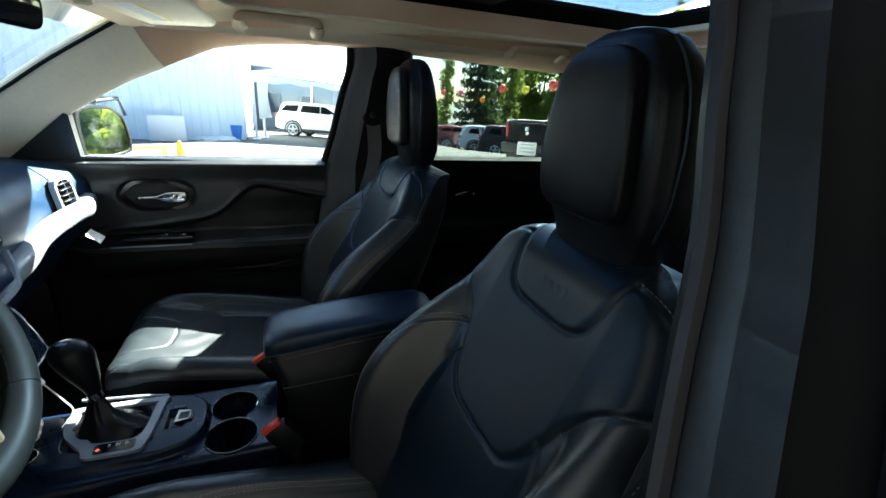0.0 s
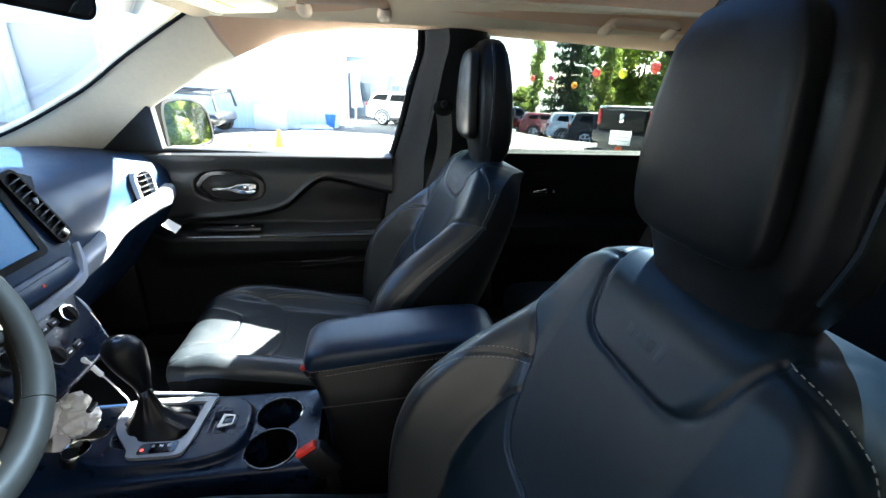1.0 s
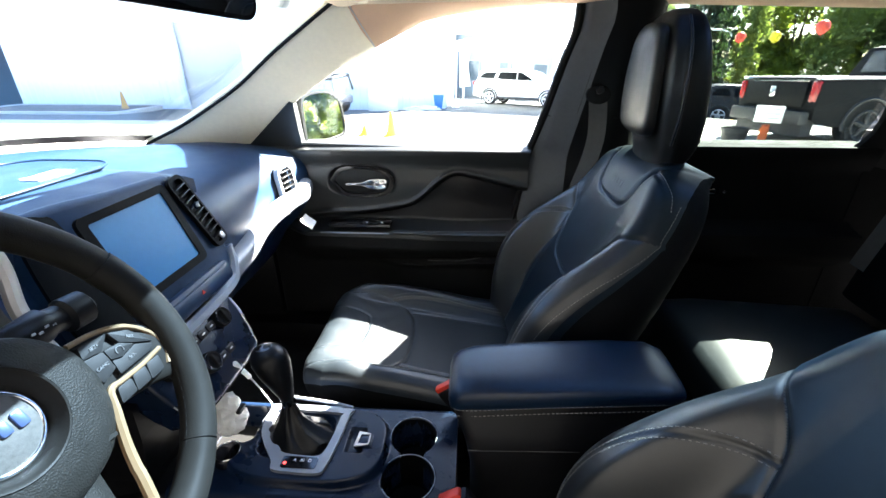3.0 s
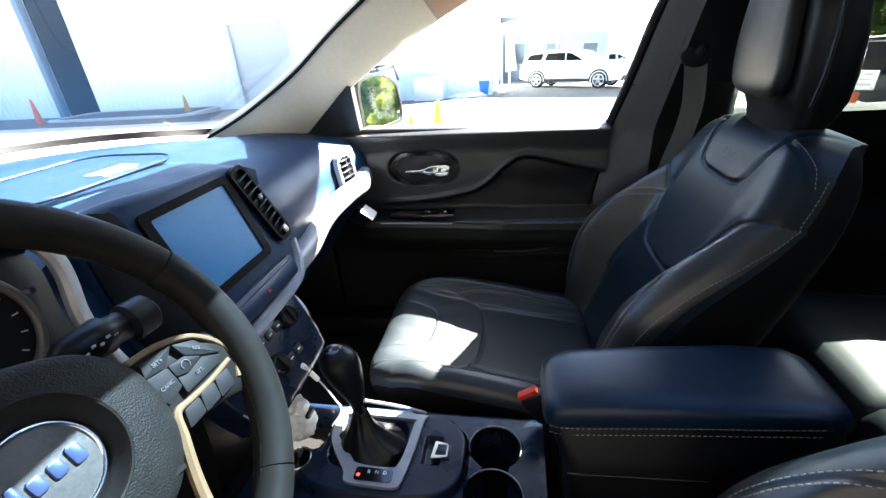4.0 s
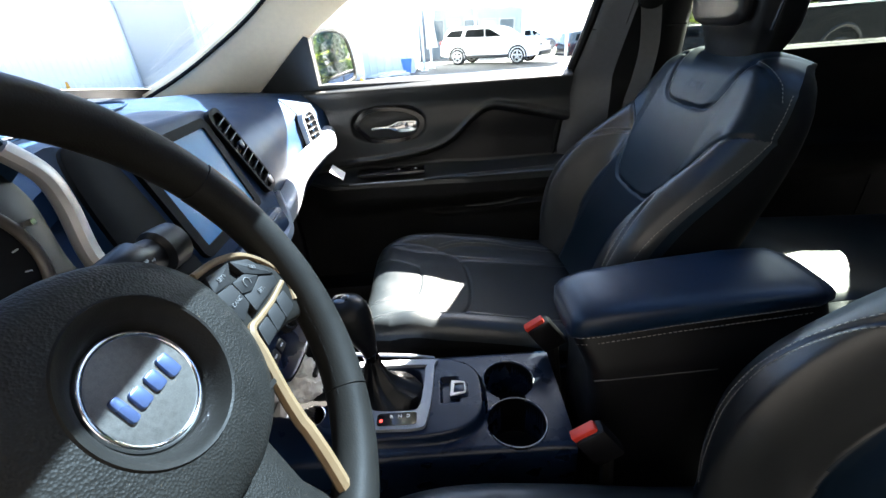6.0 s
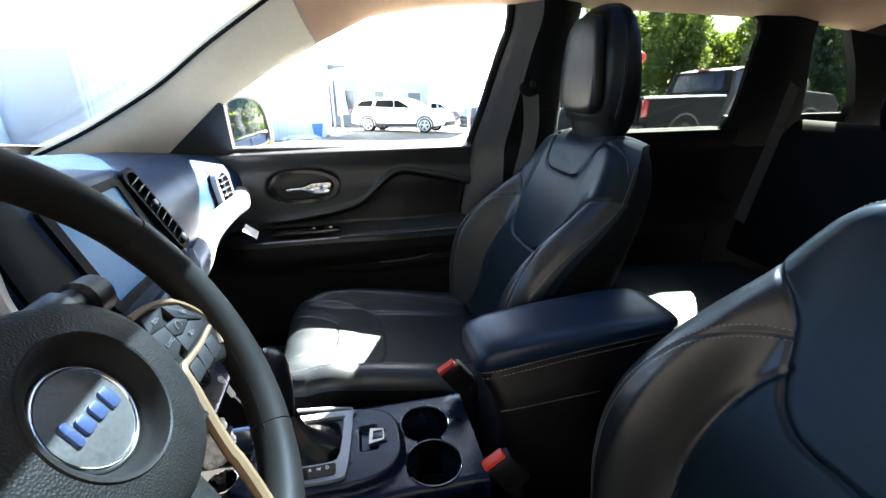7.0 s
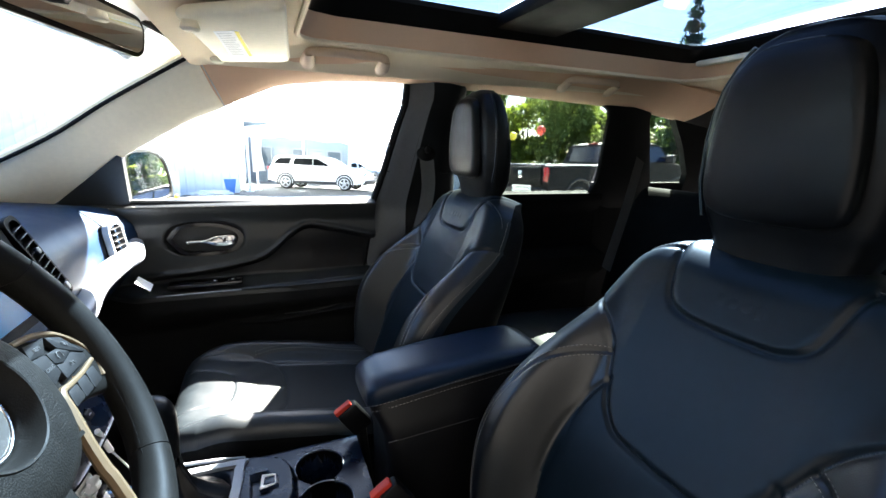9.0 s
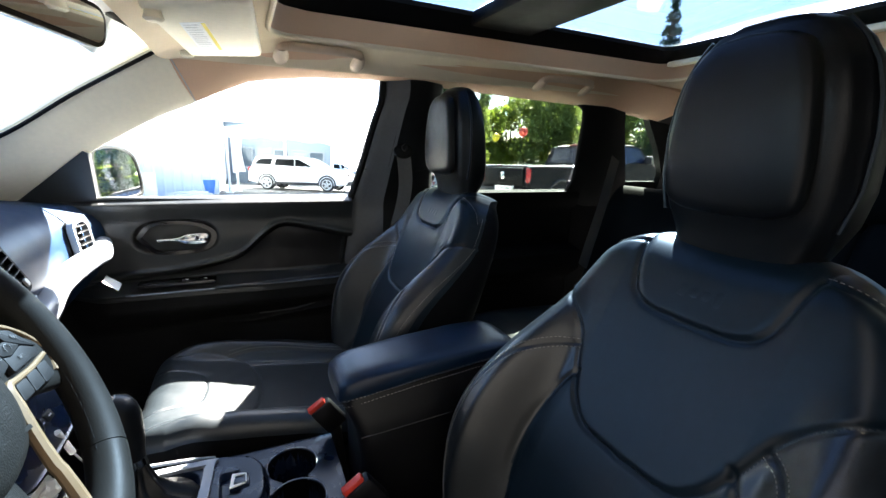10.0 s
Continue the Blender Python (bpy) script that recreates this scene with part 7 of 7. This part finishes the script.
vehicle("parked_suv", "silver-blue parked SUV in the lot row", place(12.45, 22.4, -20), SILVBLUE, 4.6, 1.85, suv_profile(4.6, 1.65), suv_glass(4.6, 1.65), [-1.40, 1.35], group="parked cars")
vehicle("parked_suv", "dark navy parked SUV with bright wheels", place(12.25, 19.4, -26), NAVY, 4.4, 1.82, suv_profile(4.4, 1.65), suv_glass(4.4, 1.65), [-1.32, 1.30], group="parked cars")
vehicle("parked_suv", "red parked car partly hidden in the row", place(11.9, 25.9, -15), REDP, 4.4, 1.8, suv_profile(4.4, 1.55), suv_glass(4.4, 1.55), [-1.32, 1.30], group="parked cars")
vehicle("parked_suv", "black parked SUV beside the lot edge", place(10.3, 29.6, 10), BLACKP, 4.8, 1.9, suv_profile(4.8, 1.75), suv_glass(4.8, 1.75), [-1.45, 1.40], group="parked cars")
for k, (x, y, h, p, lab) in enumerate(((6.5, 33.0, 10, SILVBLUE, "silver car far across the lot"), (11.5, 34.0, 10, WHITEP, "white car far across the lot"), (17.0, 31.0, 30, REDP, "red car far across the lot"), (22.0, 27.0, 40, WHITEP, "white car at the edge of the trees"), (26.5, 22.0, 60, SILVBLUE, "silver car at the edge of the trees"), (16.2, 27.0, 25, YCAR, "yellow car in the far row"), (13.2, 29.5, 25, YCAR, "yellow car behind the red one"), (30.0, 15.0, 80, WHITEP, "white car in the rear row"), (32.0, 8.0, 90, NAVY, "dark blue car in the rear row"), (19.0, 16.0, 70, BLACKP, "dark van roofed car beyond the pickup"))):
    vehicle("parked_car", lab, place(x, y, h), p, 4.4, 1.8, suv_profile(4.4, 1.6), suv_glass(4.4, 1.6), [-1.32, 1.30], group="far parked cars")

# pickup truck
PM = place(9.27, 9.58, 7.7)
pk = thing("pickup_truck", "black crew-cab pickup truck with red tail lamps, tailgate up", "pickup", PM.translation)
prof = [(-2.9, 0.55), (-2.92, 0.9), (-2.88, 1.24), (-0.50, 1.26), (-0.42, 1.30), (-0.25, 1.86), (0.1, 1.93), (1.55, 1.93), (1.85, 1.86), (2.4, 1.34), (3.5, 1.24), (3.8, 1.0), (3.85, 0.6), (3.4, 0.40), (-2.5, 0.42)]
rings = []
for t in np.linspace(-1, 1, 15):
    rings.append([PM @ Vector((x * (1 - 0.012 * abs(t) ** 6), 1.0 * (1 - 0.18 * max(0, (z - 1.25) / 0.7)) * math.copysign(abs(t) ** 0.5, t), z - 0.03 * abs(t) ** 8)) for x, z in prof])
part("body", loft(rings), BROWNP, pk, sharp=30)
part("bed_cavity", rbox(bmesh.new(), (-1.70, 0, 1.262), (2.2, 1.66, 0.03), 0.0, 1, PM), RUBBER, pk, "open cargo bed")
for s in (-1, 1):
    part("bed_rail", rbox(bmesh.new(), (-1.70, s * 0.93, 1.27), (2.4, 0.14, 0.05), 0.015, 2, PM), STEEL, pk, "bright bed rail cap")
    part("tail_lamp", rbox(bmesh.new(), (-2.87, s * 0.92, 1.03), (0.13, 0.14, 0.38), 0.03, 2, PM), REDLAMP, pk, "red tail lamp")
    for span in ([(-0.28, 1.36), (-0.16, 1.80), (0.62, 1.84), (0.64, 1.36)], [(0.74, 1.36), (0.72, 1.84), (1.72, 1.82), (2.10, 1.40)]):
        a = [PM @ Vector((x, s * (1.0 * (1 - 0.18 * max(0, (z - 1.25) / 0.7)) + 0.006), z)) for x, z in span]
        b = [PM @ Vector((x, s * (1.0 * (1 - 0.18 * max(0, (z - 1.25) / 0.7)) - 0.05), z)) for x, z in span]
        part("window", loft([a, b]), TRUCKWIN, pk, smooth=False)
    part("door_mirror", rbox(bmesh.new(), (1.95, s * 1.10, 1.47), (0.14, 0.26, 0.24), 0.04, 2, PM), DARKTRIM, pk, "black door mirror")
    part("door_seam", tube([PM @ Vector((0.69, s * 1.002, z)) for z in (0.55, 0.9, 1.24)], 0.008, 5), DARKTRIM, pk)
    for wx in (-1.75, 2.6):
        wheel_parts(pk, wx, s * 0.86, 0.40, 0.26, PM, DARKTRIM)
        part("wheel_arch", tube([PM @ Vector((wx + 0.48 * math.cos(a), s * 1.0, 0.42 + 0.48 * math.sin(a))) for a in np.linspace(-0.2, math.pi + 0.2, 16)], 0.04, 6), DARKTRIM, pk)
part("rear_window", loft([[PM @ Vector((-0.42 + 0.17 * (z - 1.30) / 0.56 + dx, y, z)) for y, z in ((-0.74, 1.37), (0.74, 1.37), (0.68, 1.79), (-0.68, 1.79))] for dx in (-0.008, 0.03)]), TRUCKWIN, pk, smooth=False)
part("tailgate", rbox(bmesh.new(), (-2.925, 0, 0.98), (0.05, 1.56, 0.48), 0.03, 2, PM), BROWNP, pk, "closed tailgate")
part("tailgate_badge", rbox(bmesh.new(), (-2.958, 0, 1.02), (0.02, 0.14, 0.2), 0.02, 2, PM), CHROME, pk, "plain bright badge")
part("bumper", rbox(bmesh.new(), (-2.98, 0, 0.55), (0.2, 1.9, 0.26), 0.04, 2, PM), DARKTRIM, pk, "dark rear bumper")
# added dark box in place of the shadow below the bumper
part("shade_box", rbox(bmesh.new(), (-2.80, 0, 0.36), (0.25, 1.75, 0.34), 0.03, 2, PM), DARKTRIM, pk, "dark box standing for the shade under the truck")
part("stop_lamp", rbox(bmesh.new(), (-0.20, 0, 1.885), (0.06, 0.34, 0.05), 0.01, 1, PM), REDLAMP, pk)

# open utility vehicle with a black cage by the shed
UM = place(-5.8, 14.6, 172)
uv = thing("open_utility_car", "dark open utility car with a black roll cage", "car", UM.translation)
part("body", rbox(bmesh.new(), (0, 0, 0.50), (3.4, 1.5, 0.34), 0.12, 3, UM), BLACKP, uv)
for s in (-1, 1):
    for wx in (-1.2, 1.2):
        wheel_parts(uv, wx, s * 0.72, 0.32, 0.22, UM, DARKTRIM)
    part("cage_bar", tube([UM @ Vector(p) for p in ((-1.7, s * 0.7, 0.78), (-1.6, s * 0.66, 1.24), (0.4, s * 0.66, 1.28), (0.8, s * 0.7, 0.80))], 0.05, 8), DARKTRIM, uv, "black cage bar")
for x in (-1.6, -0.6, 0.4):
    part("cage_bar", tube([UM @ Vector((x, -0.66, 1.27)), UM @ Vector((x, 0.66, 1.27))], 0.05, 8), DARKTRIM, uv)


# ---- small things in the lot ----
def cone(x, y, mat, h, label):
    g = ground_z(x, y)
    c = thing("traffic_cone", label, "traffic cone", (x, y, g), "traffic cones")
    part("base", box((x, y, g + 0.02), (0.34, 0.34, 0.04), 0.01), mat, c)
    part("body", loft([[Vector((x + r * math.cos(a), y + r * math.sin(a), g + z)) for a in np.linspace(0, 2 * math.pi, 20, endpoint=False)] for z, r in ((0.04, 0.13), (h * 0.5, 0.085), (h - 0.01, 0.032), (h, 0.02))]), mat, c)


cone(-18.0, 13.8, ORANGE, 0.95, "orange traffic cone on the pavement before the shed")
cone(-13.0, 15.6, YELLOW, 0.75, "yellow-orange cone near the planter")
cone(-1.69, 9.3, YELLOW, 0.55, "yellow-orange traffic cone in bright sun")
cone(-2.3, 9.3, YELLOW, 0.25, "yellow cone in bright sun")
PLANK = material("pale_yellow_plank", (0.80, 0.52, 0.16), 0.7, vary=0.1)
gzb = ground_z(-2.6, 9.3)
BARM = Matrix.Translation((-2.6, 9.3, gzb)) @ pose(0, 0, 0, 0, 0, 40.6)
bar = thing("barrier_plank", "yellow-orange barrier plank on feet beside the cones", "barrier", BARM.translation)
part("plank", rbox(bmesh.new(), (0, 0, 0.37), (1.84, 0.05, 0.09), 0.01, 2, BARM), PLANK, bar)
for x in (-0.7, 0.7):
    part("foot", rbox(bmesh.new(), (x, 0, 0.165), (0.04, 0.20, 0.33), 0.01, 2, BARM), PLANK, bar)
bd = thing("white_board", "plain white board leaning by the shed", "board", (-3.3, 16.6, ground_z(0, 16.6)))
part("sheet", box((-3.3, 16.6, ground_z(0, 16.6) + 0.425), (1.1, 0.05, 0.85), 0.01), CANVAS, bd)
tb = thing("plastic_tub", "dark plastic tub on the asphalt beside the lot sign", "tub", (5.6, 8.9, ground_z(5.6, 8.9)))
g0 = ground_z(5.6, 8.9)
part("tub_wall", loft([[Vector((5.6 + r * math.cos(a), 8.9 + r * math.sin(a), g0 + z)) for a in np.linspace(0, 2 * math.pi, 24, endpoint=False)] for z, r in ((0, 0.20), (0.26, 0.25), (0.28, 0.27), (0.30, 0.265), (0.28, 0.24), (0.10, 0.21))]), DARKTRIM, tb)
hp = thing("planting_heap", "low tan heap of rocks and bark behind the parked cars", "rock heap", (13.5, 27.5, ground_z(13.5, 27.5)))
g0 = ground_z(13.5, 27.5)
TANROCK = material("tan_rock", (0.36, 0.27, 0.18), 0.9, spec=0.2, vary=0.35, scale=3, grain=0.6, grain_scale=20, distance=0.03)
hrng = random.Random(21)
for k in range(26):
    bm = bmesh.new()
    bmesh.ops.create_icosphere(bm, subdivisions=2, radius=1)
    cx, cy, cr = 13.5 + hrng.uniform(-2.8, 2.8), 27.5 + hrng.uniform(-0.6, 0.6), hrng.uniform(0.22, 0.45)
    for v in bm.verts:
        d = 1 + 0.45 * noise.noise(v.co * 1.7 + Vector((k * 3.1, 0, 0)))
        v.co = Vector((cx + cr * 1.3 * v.co.x * d, cy + cr * v.co.y * d, g0 + cr * 0.55 + cr * 0.8 * v.co.z * d))
    part("rock", bm, TANROCK, hp, sharp=40)
bk = thing("bucket", "blue plastic bucket with cloths by the tent post", "bucket", (-1.25, 18.2, ground_z(-1.25, 18.2)))
g0 = ground_z(-1.25, 18.2)
part("tub", loft([[Vector((-1.25 + r * math.cos(a), 18.2 + r * math.sin(a), g0 + z)) for a in np.linspace(0, 2 * math.pi, 20, endpoint=False)] for z, r in ((0, 0.24), (0.55, 0.30), (0.56, 0.33), (0.52, 0.27))]), BLUEP, bk)
rg = thing("rag_pile", "heap of white cloths on the ground", "cloth", (-1.8, 17.2, ground_z(-1.8, 17.2)))
g0 = ground_z(-1.8, 17.2)
bm = bmesh.new()
bmesh.ops.create_icosphere(bm, subdivisions=3, radius=1)
for v in bm.verts:
    d = 1 + 0.5 * noise.noise(v.co * 3)
    v.co = Vector((-1.8 + 0.7 * v.co.x * d, 17.2 + 0.3 * v.co.y * d, g0 + 0.02 + max(-0.02, 0.16 * v.co.z * d)))
part("cloth", bm, CANVAS, rg)
sg = thing("sandwich_sign", "white lot sign with plain printed bars on an orange foot", "sign", (5.9, 8.45, ground_z(0, 8.45)))
sm = Matrix.Translation((5.9, 8.45, ground_z(0, 8.45))) @ pose(0, 0, 0, 0, 0, -35)
part("board", rbox(bmesh.new(), (0, 0, 0.60), (0.46, 0.03, 0.32), 0.01, 1, sm), CANVAS, sg)
part("foot", rbox(bmesh.new(), (0, 0, 0.2), (0.14, 0.2, 0.4), 0.02, 1, sm), ORANGE, sg)
for k in range(3):
    part("printed_bar", rbox(bmesh.new(), (0, -0.018, 0.70 - 0.085 * k), (0.34, 0.004, 0.03), 0.0, 1, sm), GREYP, sg, smooth=False)
pl = thing("planter_bed", "low brown planted bed with a pale kerb", "planter", (-15.4, 15.6, ground_z(0, 15.6)))
part("soil", box((-15.4, 15.6, ground_z(0, 15.6) + 0.05), (6.0, 2.2, 0.16), 0.05), BARK, pl)
part("kerb", ringplate(rounded(6.4, 2.6, 0.5, 5, -15.4, 15.6), rounded(6.0, 2.2, 0.4, 5, -15.4, 15.6), Matrix.Translation((0, 0, ground_z(0, 15.6) - 0.02)), 0.17), CONCRETE, pl)

BALLOON = {"red": material("red_balloon", (0.85, 0.10, 0.06), 0.3, vary=0.03), "yellow": material("yellow_balloon", (0.9, 0.75, 0.04), 0.3, vary=0.03), "orange": material("orange_balloon", (0.9, 0.30, 0.03), 0.3, vary=0.03), "pink": material("pink_balloon", (0.85, 0.12, 0.25), 0.3, vary=0.03)}


def balloon(x, y, z, col):
    g = ground_z(x, y)
    b = thing("balloon", col + " balloon tied to a thin pole over the lot", "balloon", (x, y, g), "lot balloons")
    part("balloon_skin", loft([[Vector((x + 0.155 * r * math.cos(a), y + 0.155 * r * math.sin(a), z + 0.17 * h)) for a in np.linspace(0, 2 * math.pi, 20, endpoint=False)] for h, r in ((-1.08, 0.06), (-1.0, 0.03), (-0.9, 0.3), (-0.6, 0.68), (-0.2, 0.94), (0.15, 1.0), (0.5, 0.88), (0.8, 0.6), (0.95, 0.3), (1.0, 0.04))]), BALLOON[col], b)
    part("pole", tube([(x, y, g), (x, y, z - 0.15)], 0.0018, 5), DARKTRIM, b)

BALLOON_AT = [(9.7, 24.6, 1.6, 'red'), (10.7, 24.3, 1.66, 'pink'), (10.6, 21.0, 1.33, 'orange'), (8.66, 15.25, 1.80, 'red'), (9.46, 14.80, 1.80, 'yellow'), (8.65, 11.74, 1.92, 'red')]
for bx, by, bz, col in BALLOON_AT:
    balloon(bx, by, bz, col)

# light pole over the lot
lp = thing("light_pole", "tall grey lot lamp on a curved arm", "street lamp", (13.2, 24.5, -1.0))
part("pole", tube([(13.2, 24.5, ground_z(13.2, 24.5)), (13.2, 24.5, 2.1)], 0.02, 8), DARKTRIM, lp)
part("arm", tube(spline([(13.2, 24.5, 2.1), (13.1, 24.5, 2.3), (12.6, 24.5, 2.42)], 6), 0.025, 8), STEEL, lp)
part("lamp_head", box((12.4, 24.5, 2.42), (0.45, 0.2, 0.08), 0.04), STEEL, lp)


# ---- trees ----
def leaf_cloud(blobs, count, size, rng, droop=0.0):
    """Many small leaf blades scattered over the skins of blobs (centre, radii)."""
    verts, faces = [], []
    wts = np.array([b[1][0] * b[1][2] for b in blobs])
    pick = rng.choice(len(blobs), count, p=wts / wts.sum())
    for i in pick:
        c, r = blobs[i]
        d = rng.normal(size=3)
        d /= np.linalg.norm(d)
        rad = rng.uniform(0.55, 1.08)
        p = np.array(c) + d * np.array(r) * rad
        u = rng.normal(size=3)
        u[2] -= droop
        u /= np.linalg.norm(u)
        v = np.cross(u, rng.normal(size=3))
        v /= np.linalg.norm(v) + 1e-9
        s = size * rng.uniform(0.6, 1.4)
        k = len(verts)
        verts += [tuple(p - u * s), tuple(p + v * s * 0.5), tuple(p + u * s), tuple(p - v * s * 0.5)]
        faces.append((k, k + 1, k + 2, k + 3))
    return verts, faces


def tree(name, label, kind, seed, h, w, mat):
    rng = np.random.default_rng(seed)
    t = thing(name, label, "tree", (0, 0, 0), "lot trees")
    if kind == "broad":
        trunk_top = h * 0.35
        blobs = []
        for k in range(26):
            a, q = rng.uniform(0, 2 * math.pi), rng.uniform(0, 1) ** 0.6
            z = h * rng.uniform(0.30, 0.95)
            rr = w / 2 * (1 - ((z / h - 0.58) / 0.48) ** 2) ** 0.5 if abs(z / h - 0.58) < 0.48 else 0.2
            blobs.append(((rr * q * math.cos(a), rr * q * math.sin(a), z), (w * 0.17, w * 0.17, h * 0.085)))
        count, size = 15000, 0.17
    elif kind == "poplar":
        trunk_top = h * 0.2
        blobs = []
        for k in range(22):
            z = h * (0.12 + 0.85 * k / 21)
            rr = w / 2 * (0.35 + 0.65 * math.sin(math.pi * min(1, (k + 3) / 24)) ** 0.8)
            a = rng.uniform(0, 2 * math.pi)
            blobs.append(((rr * 0.4 * math.cos(a), rr * 0.4 * math.sin(a), z), (rr * 0.75, rr * 0.75, h * 0.06)))
        count, size = 3600, 0.17
    else:
        trunk_top = h * 0.9
        blobs = []
        for k in range(16):
            z = h * (0.10 + 0.88 * k / 15)
            rr = w / 2 * (1 - k / 16) + 0.15
            for j in range(5):
                a = 2 * math.pi * (j + rng.uniform(0, 0.8)) / 5
                blobs.append(((rr * 0.6 * math.cos(a), rr * 0.6 * math.sin(a), z - 0.12 * rr), (rr * 0.5 + 0.1, rr * 0.5 + 0.1, h * 0.028)))
        count, size = 9000, 0.18
    bm = tube([(0, 0, 0), (0.05, 0.03, trunk_top * 0.5), (0, 0, trunk_top), (0.05, -0.05, h * 0.85)], [w * 0.04 + 0.05, w * 0.035 + 0.04, w * 0.028 + 0.03, 0.02], 9)
    for k in range(7 if kind == "broad" else 3):
        c = blobs[rng.integers(len(blobs))][0]
        z0 = min(trunk_top * rng.uniform(0.7, 1.3), c[2] * 0.8)
        tube([(0, 0, z0), (c[0] * 0.5, c[1] * 0.5, (z0 + c[2]) / 2 + 0.2), c], [0.09, 0.06, 0.02], 6, False, 1.0, bm)
    part("trunk", bm, BARK, t)
    v, f = leaf_cloud(blobs, count, size, rng, 0.5 if kind == "fir" else 0.2)
    me = bpy.data.meshes.new("crown")
    me.from_pydata(v, [], f)
    from_mesh("crown", me, mat, t, "leafy crown", smooth=False)
    return t


broad = tree("broadleaf_tree", "broad green leafy tree at the lot edge", "broad", 3, 10.5, 8.0, LEAF)
broad2 = tree("broadleaf_tree", "bright green leafy tree in sun at the lot edge", "broad", 8, 9.0, 7.0, LEAF2)
poplar = tree("poplar_tree", "slim columnar poplar tree at the lot edge", "poplar", 5, 11.0, 2.4, LEAF)
fir = tree("fir_tree", "tall dark fir tree at the lot edge", "fir", 6, 15.0, 6.5, FIR)


def plant(src, spots):
    for k, (x, y, s, rot, *slim) in enumerate(spots):
        m = Matrix.Translation((x, y, ground_z(x, y) - 0.05)) @ pose(0, 0, 0, 0, 0, rot)
        o = src if k == 0 else copy_thing(src, m)
        o.matrix_basis = m
        o.scale = (s * slim[0], s * slim[0], s) if slim else (s, s, s)


plant(fir, [(15.8, 33.0, 0.95, 0, 0.62), (18.6, 36.0, 0.9, 80, 0.7), (27.0, 21.6, 0.95, 30, 0.7)])
plant(poplar, [(12.9, 32.5, 0.8, 0, 0.6), (17.9, 31.0, 0.95, 120, 0.8), (22.5, 30.0, 1.0, 40), (25.5, 29.5, 1.05, 90), (29.0, 27.0, 1.1, 200), (33.0, 18.0, 1.0, 140), (36.0, 12.0, 1.0, 10)])
plant(broad, [(27.0, 34.0, 1.1, 0), (34.0, 27.0, 1.15, 70), (38.0, 20.0, 1.1, 150), (40.0, 10.0, 1.1, 220), (44.0, 2.0, 1.0, 300), (15.8, 44.0, 0.4, 30)])
plant(broad2, [(24.0, 36.0, 1.0, 0), (31.5, 31.0, 1.0, 60), (37.0, 24.0, 1.05, 120), (39.0, 15.0, 1.0, 190), (42.0, 6.0, 1.0, 250), (30.0, 22.0, 0.8, 10), (36.0, 4.0, 0.9, 90)])
# low hedge along the trees
rng = np.random.default_rng(12)
blobs = [((20 + 2.0 * k, 33 - 1.15 * k, ground_z(0, 33 - 1.15 * k) + 0.7), (1.6, 1.2, 0.9)) for k in range(14)]
v, f = leaf_cloud(blobs, 5000, 0.14, rng)
me = bpy.data.meshes.new("hedge")
me.from_pydata(v, [], f)
tagged(from_mesh("hedge", me, LEAF2, None, "low green hedge under the trees", smooth=False, kind="stuff"), category="hedge")
